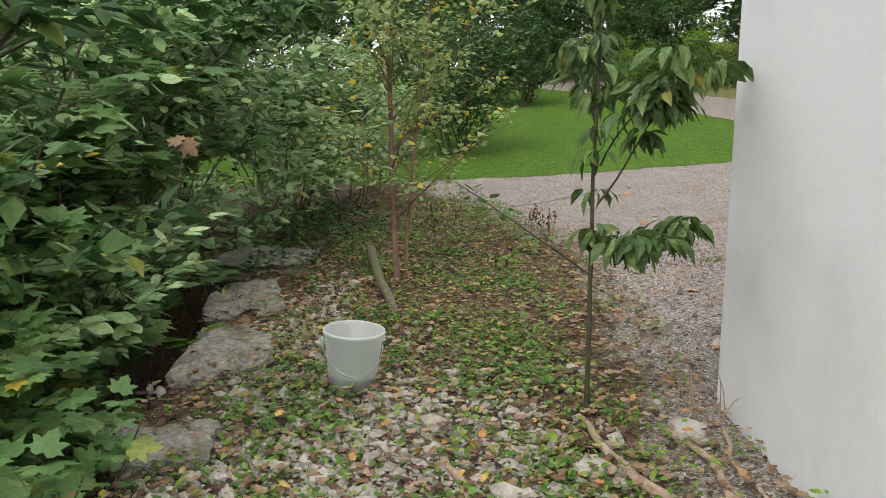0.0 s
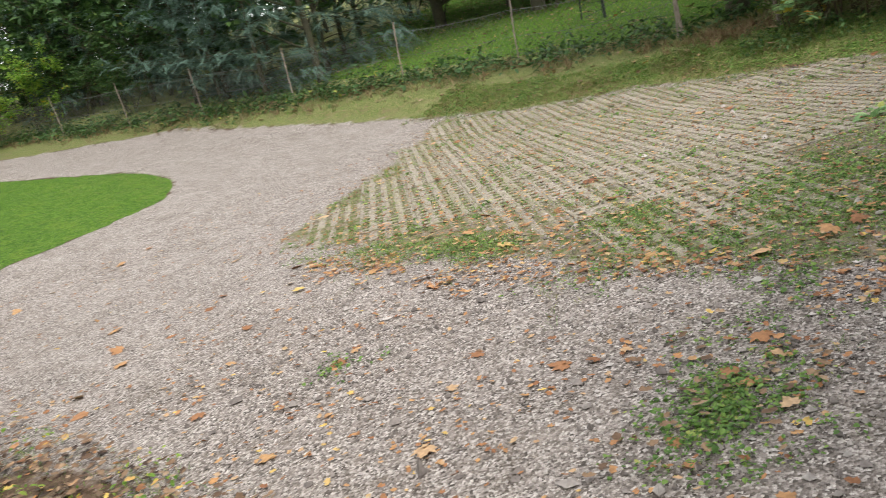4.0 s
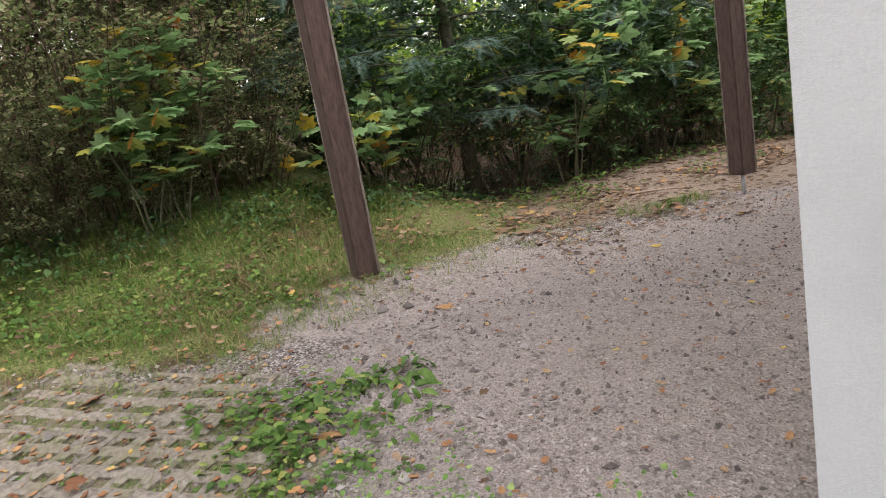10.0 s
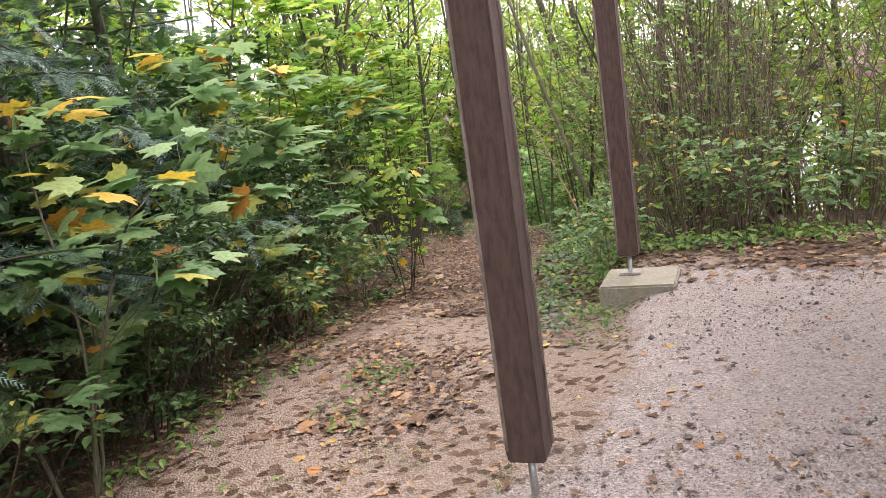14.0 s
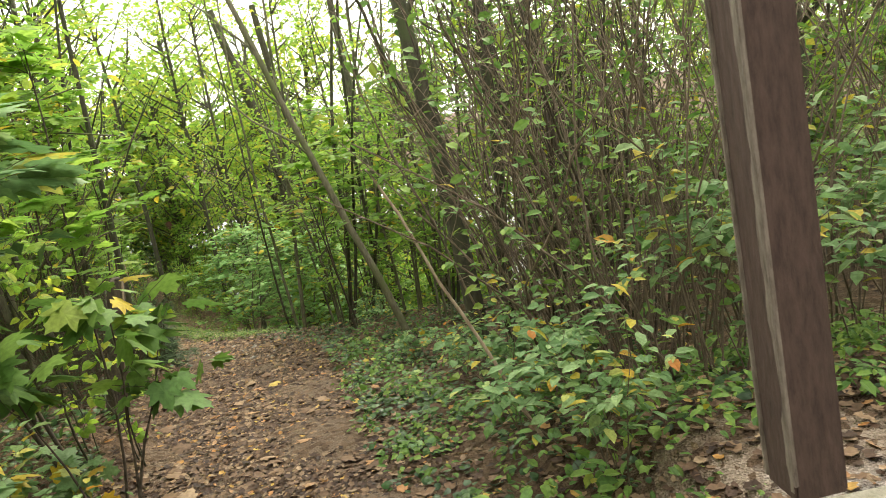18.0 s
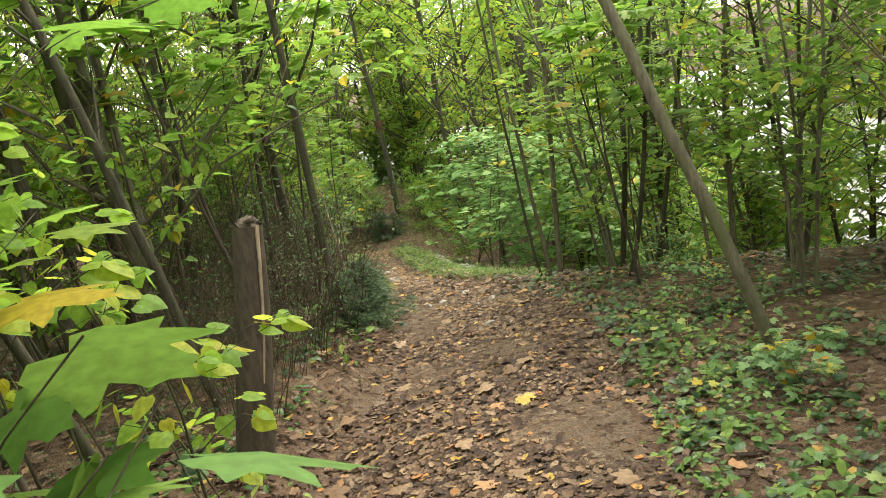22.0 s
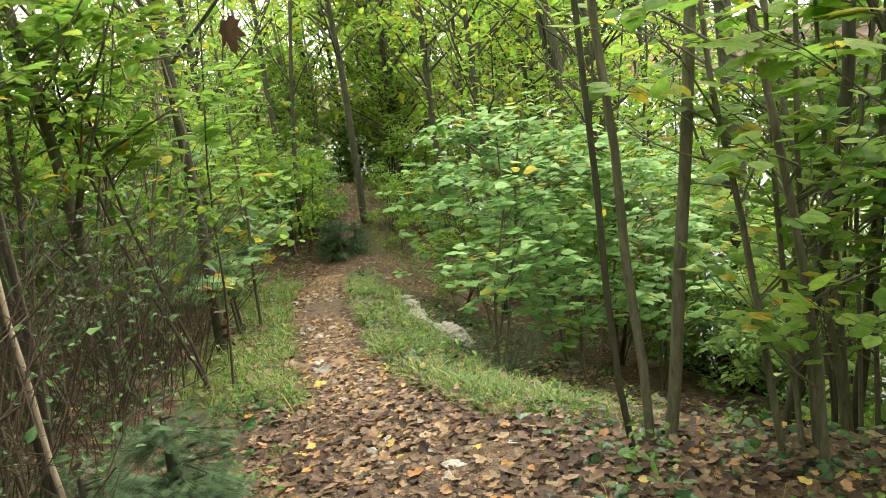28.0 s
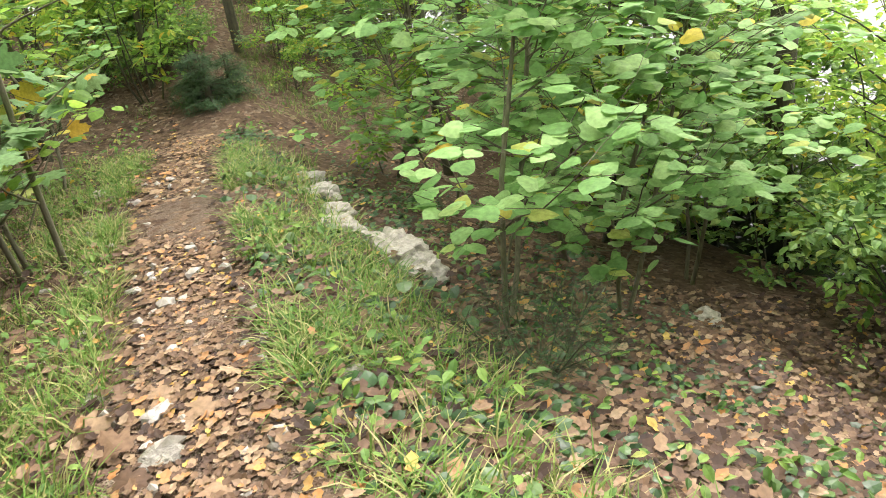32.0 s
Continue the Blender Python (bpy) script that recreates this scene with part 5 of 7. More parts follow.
spots = spread([TREE_A, TREE_B, BUSH_B, BUSH_C], 10, 17.5, 27, -24, -11, 1.7, lambda x, y: x - float(path_x(y)) > 1.8, taken=spots)
spots = spread([TREE_A, TREE_B, TREE_C, BUSH_A, BUSH_C], 16, 6, 15, -22, -10.5, 1.3, lambda x, y: x < 12.0 or y < -18, taken=spots)
spots = spread([TREE_A, TREE_C, TREE_B, BUSH_A, BUSH_B, BUSH_C], 36, 4, 34, -36, -20, 1.7, taken=spots, size=(1, 1.35))
spread([BUSH_A, BUSH_B, TREE_A], 26, 10, 26, -32, -23.5, 1.1, size=(0.6, 1.0))
spread([FAR_C, TREE_C], 4, 9, 30, -34, -27, 2.8, size=(0.9, 1.25))
for _ in range(26):
    hx, hy = RP.uniform(15.5, 23), RP.uniform(-26, -20.6)
    again((BUSH_A, BUSH_C, SPRIG)[RP.integers(3)], hx, hy, RP.uniform(0, 360), RP.uniform(0.12, 0.3))
for _ in range(22):
    hx, hy = RP.uniform(17.2, 21.5), RP.uniform(-24.5, -20.5)
    again((BUSH_A, BUSH_C, BROAD, MAPLE_L)[RP.integers(4)], hx, hy, RP.uniform(0, 360), RP.uniform(0.3, 0.6))
spread([FAR_C], 5, 9, 26, -31, -24, 3.2, size=(1.0, 1.3))
spread([FAR_C], 2, 18, 25, -15, -2, 3.0, lambda x, y: x - float(path_x(y)) > 2.2, size=(0.8, 1.1))
spread([FAR_A, FAR_C], 5, 17, 23, -8, 3, 2.0, size=(0.8, 1.1))
spread([FAR_C], 4, 4, 9.5, -16, -8, 2.6, size=(0.8, 1.1))
spread([FAR_A, FAR_C], 30, -40, 55, -78, -66, 3.2, size=(1.2, 1.7))
spread([FAR_A, FAR_C, FAR_C], 26, -45, 60, -92, -78, 4.0, size=(1.3, 1.8))
spread([FAR_C, FAR_A], 14, 26, 42, -34, 0, 2.6)
spread([TREE_C, BUSH_B, BUSH_A, SH_B], 18, 16, 26, -4, 4, 1.5)
spread([BUSH_B, BUSH_A, TREE_B], 9, 20, 32, -20, -4, 2.0, size=(1.1, 1.5))
spread([TREE_C, HAZEL, BUSH_C], 12, 0, 9, -12, -5.5, 1.6)
spread([FAR_A, FAR_C, BUSH_A, BUSH_B], 16, -10, 6, -32, -8, 2.2, size=(1.0, 1.4))
for ob in PROTO:
    for o in (*ob.children, ob):
        bpy.data.objects.remove(o)


def small_tree(name, at, label, category, seed, lines, bark, leafy, shape, leaf, **how):
    rng = np.random.default_rng(seed)
    wood, twigs, leaves = grow(rng, [(stem_line(rng, *a, n=10), r) for a, r in lines], shape, leaf, **how)
    return plant(name, at, label, category, wood, twigs, leaves, bark, leafy, "", 0, "trunk", "foliage")


small_tree("birch", (-0.62, 7.0, gz(-0.62, 7.0)), "young birch with small green and yellow leaves", "birch", 21,
           [(((0.05, -0.25, -0.05), (-0.06, 0.1, 1), 4.2, 0.025, (0, 0, 0.2)), 0.03), (((0.12, -0.2, -0.05), (0.02, 0.1, 1), 3.4, 0.035, (0, 0, 0.2)), 0.018)],
           BARK_BIRCH, LEAF_BIRCH, ROUND, 0.05, limbs=34, limb=1.05, twigs=8, twig=0.4, per=8, bare=0.13, droop=0.45, rise=0.45, twig_wood=False)
CHERRY = small_tree("cherry_sapling", (0.6, 3.58, gz(0.6, 3.58)), "slender sapling with drooping dark green leaves", "sapling", 22,
           [(((0, 0, -0.05), (0.03, 0.0, 1), 2.5, 0.02, (0, 0, 0.1)), 0.016), (((0, 0, 0.92), (0.7, 0.1, 0.3), 0.62, 0.03, (0, 0, -0.3)), 0.006), (((0.03, 0, 1.2), (0.5, -0.15, 0.7), 0.75, 0.04, (0, 0, -0.2)), 0.007), (((0.04, 0, 1.4), (0.3, -0.3, 0.8), 0.7, 0.04, (0, 0, -0.2)), 0.006), (((0.04, 0, 1.55), (0.6, 0.1, 0.6), 0.7, 0.04, (0, 0, -0.3)), 0.006), (((0.04, 0, 1.5), (-0.2, 0.2, 0.8), 0.6, 0.04, (0, 0, -0.3)), 0.006), (((0.03, 0, 0.95), (0.35, -0.4, 0.25), 0.35, 0.04, (0, 0, -0.2)), 0.005)],
           BARK_DARK, LEAF_CHERRY, SLIM, 0.135, twigs=12, twig=0.1, per=7, bare=0.4, droop=1.1, flat=0.3)
RB = np.random.default_rng(23)
side_wood, side_twigs, side_leaves = grow(RB, [(stem_line(RB, (0, 0, 0.83), (-0.72, 0.1, 0.52), 0.92, 0.015, (0, 0, 0), 10), 0.006)], ELLIPSE, 0.064, twigs=16, twig=0.07, per=2, bare=0.25, droop=0.5, flat=0.3)
part("branch", side_wood[0] + side_twigs, BARK_DARK, CHERRY, "long thin side branch")
part("branch_leaves", side_leaves, LEAF_CHERRY, CHERRY, "sparse small green leaves")
CHERRY.scale = (0.9, 0.9, 0.9)


# ---- low growth and litter ----
LAWN_BLADE = leaf_material("lawn blade", [(0, (0.06, 0.15, 0.015)), (0.6, (0.12, 0.26, 0.03)), (1.0, (0.24, 0.38, 0.08))], 0.25, 0.6)


def cover(name, n, place, shape, size, mat, label, category, lift=0.02, stand=0.0, tilt=0.2, seed=0):
    rng = np.random.default_rng(seed + n)
    x, y = place(rng, n)
    k = len(x)
    a = rng.uniform(0, 6.28, k)
    fw = np.stack([np.cos(a), np.sin(a), rng.normal(stand, 0.14 + 0.3 * (stand > 0), k)], -1)
    up = rng.normal(0, tilt, (k, 3)) + [0, 0, 1]
    at = np.stack([x, y, ground(x, y) + lift * rng.uniform(0.2, 1.6, k)], -1)
    return tagged(new(name, mesh_of(name, [scatter(shape, at, fw, up, size * rng.uniform(0.55, 1.3, k))], mat)), label, category, kind="stuff")


def clumps(name, n, place, shape, size, mat, label, category, leaves=14, radius=0.07, height=0.07, seed=0):
    """Low plants: each a rosette of leaves held up from one root."""
    rng = np.random.default_rng(seed + n)
    x, y = place(rng, n)
    k = len(x)
    grow_by = np.repeat(rng.lognormal(0, 0.35, k), leaves)
    a = rng.uniform(0, 6.28, k * leaves)
    r = radius * grow_by * np.sqrt(rng.uniform(0.02, 1, k * leaves))
    px, py = np.repeat(x, leaves) + r * np.cos(a), np.repeat(y, leaves) + r * np.sin(a)
    h = height * grow_by * rng.uniform(0.3, 1.1, k * leaves) * (1.15 - 0.5 * r / (radius * grow_by))
    at = np.stack([px, py, ground(px, py) + h], -1)
    fw = np.stack([np.cos(a), np.sin(a), rng.normal(-0.15, 0.25, k * leaves)], -1) + rng.normal(0, 0.3, (k * leaves, 3))
    up = np.stack([np.cos(a) * 0.3, np.sin(a) * 0.3, 1 + 0 * a], -1) + rng.normal(0, 0.25, (k * leaves, 3))
    return tagged(new(name, mesh_of(name, [scatter(shape, at, fw, up, size * np.sqrt(grow_by) * rng.uniform(0.6, 1.25, k * leaves))], mat)), label, category, kind="stuff")


def tufts(name, n, place, size, mat, label, blades=12, seed=0):
    """Grass in tufts."""
    rng = np.random.default_rng(seed + n)
    x, y = place(rng, n)
    k = len(x)
    x, y = np.repeat(x, blades) + rng.normal(0, 0.03, k * blades), np.repeat(y, blades) + rng.normal(0, 0.03, k * blades)
    a = rng.uniform(0, 6.28, len(x))
    fw = np.stack([np.cos(a) * 0.8, np.sin(a) * 0.8, rng.uniform(0.3, 1.3, len(x))], -1)
    up = np.stack([-np.cos(a), -np.sin(a), 0.5 + 0 * a], -1)
    at = np.stack([x, y, ground(x, y) - 0.01], -1)
    return tagged(new(name, mesh_of(name, [scatter(BLADE, at, fw, up, size * rng.uniform(0.4, 1.3, len(x)))], mat)), label, "grass", kind="stuff")


def beside_path(y0, y1, near, far, sides=(-1, 1)):
    def place(rng, n):
        y = rng.uniform(y0, y1, n)
        off = (path_half(y) + near + (far - near) * rng.uniform(0, 1, n) ** 1.6) * rng.choice(sides, n)
        x = path_x(y) + off
        keep = (x > 11.5) | (y < -3.4)
        return x[keep], y[keep]
    return place


def on_path(y0, y1, wide=1.0):
    def place(rng, n):
        y = rng.uniform(y0, y1, n)
        return path_x(y) + path_half(y) * rng.normal(0, 0.62 * wide, n), y
    return place


def patchy(place, scale=1.4, low=-0.25, high=0.35):
    def pick(rng, n):
        x, y = place(rng, n * 2)
        keep = np.array([noise.noise((a * scale, b * scale, 6)) for a, b in zip(x, y)]) > rng.uniform(low, high, len(x))
        return x[keep][:n], y[keep][:n]
    return pick


cover("fallen_leaves", 4500, on_path(-19, -10.5, 0.85), CURL, 0.04, LITTER, "brown fallen leaves on the narrow path", "leaves", 0.008)
cover("fallen_leaves", 24000, on_path(-11, -2.5, 1.15), CURL, 0.05, LITTER, "brown fallen leaves on the path", "leaves", 0.008)
cover("fallen_leaves", 1600, patchy(on_path(-3, 4, 1.3), 1.1), CURL, 0.055, LITTER_PALE, "tan fallen leaves on trodden earth", "leaves", 0.012)
cover("fallen_leaves", 3200, patchy(on_path(-3, 4, 1.3), 1.1), CURL, 0.042, LITTER, "brown fallen leaves on trodden earth", "leaves", 0.008)
cover("fallen_leaves", 4800, on_path(-19, 2, 1.1), CURL, 0.045, LITTER_PALE, "tan and orange fallen leaves on the path", "leaves", 0.012)
cover("fallen_leaves", 3600, on_path(-19, -9, 0.85), CURL, 0.042, LITTER_PALE, "tan and orange fallen leaves on the path", "leaves", 0.014)
cover("fallen_leaves", 330, on_path(-19, 3, 1.3), MAPLE, 0.1, LITTER_PALE, "large fallen maple leaves on the path", "leaves", 0.02)
cover("fallen_leaves", 17000, beside_path(-28, 0, 0, 5.5), CURL, 0.06, LITTER, "brown fallen leaves on the woodland floor", "leaves", 0.012)
cover("fallen_leaves", 2500, beside_path(-20, 3, 0, 3), CURL, 0.07, LITTER_PALE, "tan fallen leaves on the woodland floor", "leaves", 0.02)
cover("fallen_leaves", 6500, zone_place("litter", -2, 1.4, 2, 13), CURL, 0.05, LITTER, "brown fallen leaves among weeds", "leaves", 0.03)
cover("fallen_leaves", 5600, zone_place("litter", -1.6, 1.4, 2, 13), CURL, 0.05, LITTER_PALE, "orange fallen leaves among weeds", "leaves", 0.07)
cover("fallen_leaves", 40, zone_place("litter", -1.6, 1.0, 2.5, 9), MAPLE, 0.09, LITTER_PALE, "large maple leaves among weeds", "leaves", 0.08)
cover("fallen_leaves", 3000, beside_path(-18, -11.2, -0.15, 1.4), CURL, 0.055, LITTER, "tan fallen leaves in the grass beside the path", "leaves", 0.05)
cover("fallen_leaves", 6000, lambda rng, n: (rng.uniform(11.5, 15.6, n), rng.uniform(-17, -11, n)), CURL, 0.065, LITTER, "brown fallen leaves on the slope", "leaves", 0.03)
cover("fallen_leaves", 2500, lambda rng, n: (rng.uniform(11.5, 15.6, n), rng.uniform(-17, -11, n)), CURL, 0.06, LITTER_PALE, "tan fallen leaves on the slope", "leaves", 0.04)
cover("fallen_leaves", 5200, zone_place("joint", 3.8, 11.5, 4.5, 14, 0.6), CURL, 0.036, LITTER_RUST, "orange fallen leaves on the pavers", "leaves", 0.035)
cover("fallen_leaves", 5200, zone_place("joint", 3.8, 11.5, 4.5, 14, 0.6), CURL, 0.034, LITTER, "small brown leaf scraps on the pavers", "leaves", 0.03)
cover("fallen_leaves", 90, zone_place("joint", 3.8, 11.5, 4.5, 14, 0.6), MAPLE, 0.1, LITTER_RUST, "large maple leaves on the pavers", "leaves", 0.03)
cover("fallen_leaves", 1200, zone_place("gravel", 0.9, 11.4, -3, 20), CURL, 0.022, LITTER_PALE, "small brown leaf scraps on gravel", "leaves", 0.01)
cover("fallen_leaves", 3000, zone_place("gravel", 0.9, 11.4, -3, 14), CURL, 0.04, LITTER_RUST, "fallen leaves scattered on gravel", "leaves", 0.012)
cover("fallen_leaves", 70, zone_place("gravel", 1, 11.4, -3, 14), MAPLE, 0.1, LITTER_RUST, "large fallen maple leaves on gravel", "leaves", 0.012)
cover("fallen_leaves", 420, patchy(blob(9.7, 0.8, 0.55, 0.6), 2.2, -0.3, 0.3), CURL, 0.024, LITTER_PALE, "crumbled leaves on the carport gravel", "leaves", 0.008)
cover("fallen_leaves", 26, blob(11.0, 1.38, 0.12, 0.07), CURL, 0.085, LITTER_PALE, "small heap of curled maple leaves by a post", "leaves", 0.04)
cover("fallen_leaves", 1500, lambda rng, n: (rng.uniform(8.5, 11.6, n), rng.uniform(-5.0, -2.6, n)), CURL, 0.06, LITTER, "brown fallen leaves behind the gravel", "leaves", 0.012)
cover("fallen_leaves", 700, lambda rng, n: (rng.uniform(8.5, 11.6, n), rng.uniform(-4.6, -2.3, n)), CURL, 0.065, LITTER_PALE, "tan fallen leaves behind the gravel", "leaves", 0.02)
clumps("ivy", 160, lambda rng, n: (rng.uniform(8.5, 11.7, n), rng.uniform(-5.4, -3.2, n)), OVATE, 0.06, LEAF_MID, "green seedlings under the hazels", "herbs", 14, 0.13, 0.15)
clumps("ivy", 700, beside_path(-19, -1.5, 0.1, 3.2, (-1,)), DISC, 0.045, IVY, "ivy carpeting the ground beside the path", "ivy", 16, 0.13, 0.06)
clumps("ivy", 420, beside_path(-13, 2.5, 0.25, 2.5, (1,)), DISC, 0.045, IVY, "ivy carpeting the ground beside the path", "ivy", 16, 0.13, 0.06)
clumps("herbs", 110, lambda rng, n: (lambda y: (path_x(y) - path_half(y) - 0.05 - np.abs(rng.normal(0, 0.45, n)), y))(rng.uniform(-9.5, -4.6, n)), ROUND, 0.036, HERB, "low green seedlings and herbs at the edge of the path", "herbs", 11, 0.1, 0.09)
clumps("herbs", 22, lambda rng, n: (lambda y: (path_x(y) - path_half(y) - 0.1 - np.abs(rng.normal(0, 0.5, n)), y))(rng.uniform(-9, -4.6, n)), MAPLE, 0.042, LEAF_MAPLE, "maple seedlings beside the path", "herbs", 6, 0.1, 0.13)
clumps("herbs", 220, beside_path(-19, 2.5, 0.05, 2.0, (-1,)), OVATE, 0.045, HERB, "low green herbs at the edge of the path", "herbs", 14, 0.1, 0.13)
clumps("herbs", 240, beside_path(-27, -11, 0.3, 6.0), OVATE, 0.045, LEAF_MID, "pale green seedlings on the woodland bank", "herbs", 14, 0.14, 0.2)
clumps("herbs", 160, beside_path(-19, 2.5, 0.05, 2.0, (1,)), OVATE, 0.045, HERB, "low green herbs at the edge of the path", "herbs", 14, 0.1, 0.13)
clumps("weeds", 1000, patchy(blob(7.3, 4.85, 0.5, 0.3), 2.5, -0.4, 0.3), DISC, 0.017, NETTLE, "bright green nettle patch by the garage", "weeds", 18, 0.09, 0.075)
cover("fallen_leaves", 320, blob(7.2, 4.8, 0.9, 0.45), CURL, 0.045, LITTER_PALE, "curled tan leaves in the nettles", "leaves", 0.08)
clumps("weeds", 60, blob(9.25, 4.75, 0.3, 0.2), DISC, 0.035, HERB, "low green weeds in gravel", "weeds", 14, 0.07, 0.05)
clumps("weeds", 420, patchy(blob(5.2, 5.4, 1.1, 0.5), 1.6, -0.3, 0.3), DISC, 0.02, HERB, "green weeds between the pavers", "weeds", 14, 0.07, 0.03)
clumps("weeds", 150, blob(2.55, 5.25, 0.24, 0.15), DISC, 0.017, HERB, "low weed cushion in gravel", "weeds", 16, 0.06, 0.028)
cover("fallen_leaves", 60, blob(2.55, 5.25, 0.32, 0.22), CURL, 0.055, LITTER_PALE, "tan leaves caught in a weed cushion", "leaves", 0.03)
def bay_edge(rng, n):
    """The overgrown strip along the edge of the pavers."""
    y = rng.uniform(4.9, 10.0, n)
    return lerp(y, (4.9, 5.3), (5.6, 5.1), (7.1, 4.75), (9.2, 4.85), (10.0, 4.9)) + rng.normal(0, 1, n) * lerp(y, (4.9, 0.75), (7.0, 0.45), (9.5, 0.3)), y


tufts("paver_grass", 3600, patchy(bay_edge, 1.3, -0.2, 0.4), 0.075, GRASS, "longer grass along the edge of the pavers", 8)
clumps("weeds", 1000, patchy(bay_edge, 1.3, -0.1, 0.4), DISC, 0.016, HERB, "green weeds along the edge of the pavers", "weeds", 12, 0.07, 0.045)
cover("fallen_leaves", 900, bay_edge, CURL, 0.042, LITTER_RUST, "orange-brown leaves caught along the paver edge", "leaves", 0.05)
cover("fallen_leaves", 900, patchy(lambda rng, n: (lambda y: (lerp(y, (4.9, 3.9), (6.4, 3.9), (8.4, 4.0), (10, 4.2)) + rng.normal(0, 0.22, n), y))(rng.uniform(4.7, 9.6, n)), 1.8, -0.3, 0.3), CURL, 0.045, LITTER_RUST, "drifted leaves on gravel beside the pavers", "leaves", 0.015)
cover("fallen_leaves", 900, patchy(lambda rng, n: (rng.uniform(0.9, 3.4, n), rng.uniform(4.2, 10, n)), 1.2, -0.15, 0.4), CURL, 0.036, LITTER_RUST, "drifts of tan leaves on the gravel", "leaves", 0.012)
cover("fallen_leaves", 60, lambda rng, n: (rng.uniform(1.0, 4.2, n), rng.uniform(4.2, 10, n)), MAPLE, 0.085, LITTER_RUST, "large orange leaves on the gravel", "leaves", 0.015)
clumps("weeds", 16, blob(2.5, 7.5, 0.12, 0.12), DISC, 0.02, HERB, "tiny weeds in the gravel", "weeds", 8, 0.05, 0.02)
clumps("weeds", 160, zone_place("joint", 4.2, 11, 5, 13.5, 0.7), DISC, 0.032, HERB, "scattered green weeds on the pavers", "weeds", 12, 0.07, 0.04)
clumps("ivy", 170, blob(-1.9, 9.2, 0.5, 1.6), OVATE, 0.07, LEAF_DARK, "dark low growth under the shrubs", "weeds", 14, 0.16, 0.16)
clumps("weeds", 1350, zone_place("litter", -1.3, 0.8, 2.2, 12.8, 1.5, 1.6), DISC, 0.028, HERB, "wild strawberry and weeds covering rough ground", "weeds", 14, 0.1, 0.07)
clumps("weeds", 420, zone_place("litter", -1.5, 1.4, 2.2, 9, 1.5, 2.1), OVATE, 0.032, LEAF_LIGHT, "pale green seedlings on rough ground", "weeds", 9, 0.08, 0.1)
clumps("weeds", 900, zone_place("verge", 10.8, 13.4, 3.6, 15, 1.5, 0.9), DISC, 0.028, HERB, "low green weeds in the verge", "weeds", 16, 0.1, 0.07)
tufts("verge_grass", 900, lambda rng, n: (rng.normal(12.75, 0.22, n), rng.uniform(3.0, 8.8, n)), 0.17, GRASS, "tall rank grass at the foot of the hedge", 9)
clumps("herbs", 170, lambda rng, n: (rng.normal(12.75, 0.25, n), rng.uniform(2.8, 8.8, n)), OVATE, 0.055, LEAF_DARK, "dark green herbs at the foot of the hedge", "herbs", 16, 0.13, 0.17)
clumps("dock", 3, blob(0.6, 5.6, 0.1, 0.1), SLIM, 0.17, HERB, "dock plant with long green leaves", "weeds", 9, 0.06, 0.06)
clumps("dock", 3, blob(7.72, 5.75, 0.1, 0.1), OVATE, 0.16, LEAF_MAPLE, "pale grey-green rosette on the pavers", "weeds", 12, 0.05, 0.05)
clumps("weeds", 40, blob(11.3, -2.3, 0.2, 0.5), OVATE, 0.04, HERB, "low green herbs beside the footing", "herbs", 12, 0.09, 0.1)
clumps("weeds", 6, blob(9.35, 4.25, 0.12, 0.05), SLIM, 0.075, HERB, "grassy weed in gravel", "weeds", 12, 0.06, 0.04)
tufts("verge_grass", 60, blob(11.25, 1.15, 0.08, 0.22), 0.1, GRASS, "grass tuft at the edge of the gravel", 14)
tufts("verge_grass", 420, patchy(lambda rng, n: (rng.uniform(11.2, 13.0, n), rng.uniform(0.2, 3.2, n)), 1.6, -0.1, 0.4), 0.07, GRASS, "thin grass on trodden earth", 8)
clumps("weeds", 110, patchy(lambda rng, n: (rng.uniform(12.2, 13.2, n), rng.uniform(-1.5, 3.2, n)), 1.3, -0.2, 0.35), OVATE, 0.05, HERB, "low green herbs under the hedge", "herbs", 12, 0.1, 0.09)
tufts("verge_grass", 1200, patchy(zone_place("verge", 10.4, 13.2, 1.2, 3.6)), 0.08, GRASS, "thin grass on trodden earth", 8)
cover("fallen_leaves", 1500, zone_place("verge", 10.4, 13, 1.8, 14), CURL, 0.055, LITTER_PALE, "tan fallen leaves in the verge", "leaves", 0.04)
tufts("verge_grass", 2600, patchy(zone_place("verge", 10.4, 13.2, 3.2, 15, 2.0), 1.2), 0.11, STRAW, "straw-coloured grass in the verge", 9)
tufts("verge_grass", 9500, zone_place("verge", 10.4, 13.2, 3.4, 15, 2.5), 0.095, GRASS, "green and straw-coloured verge grass", 10)
tufts("bank_grass", 6500, lambda rng, n: (rng.uniform(12.2, 26, n), rng.uniform(8, 26, n)), 0.15, GRASS, "rough grass on the bank", 6)
cover("fallen_leaves", 4500, lambda rng, n: (rng.uniform(12.4, 26, n), rng.uniform(7.5, 26, n)), CURL, 0.1, LITTER_PALE, "tan and yellow fallen leaves on the bank", "leaves", 0.05)
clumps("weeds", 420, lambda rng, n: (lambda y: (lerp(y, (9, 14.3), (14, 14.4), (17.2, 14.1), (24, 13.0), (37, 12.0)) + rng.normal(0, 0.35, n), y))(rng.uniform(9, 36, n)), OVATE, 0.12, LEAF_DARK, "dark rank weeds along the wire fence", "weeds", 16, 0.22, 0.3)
tufts("fence_grass", 450, lambda rng, n: (lambda y: (lerp(y, (9, 14.0), (14, 14.1), (17.2, 13.8), (24, 12.8), (37, 11.8)) + rng.normal(0, 0.4, n), y))(rng.uniform(8.5, 36, n)), 0.3, STRAW, "tall dry grass along the wire fence", 10)
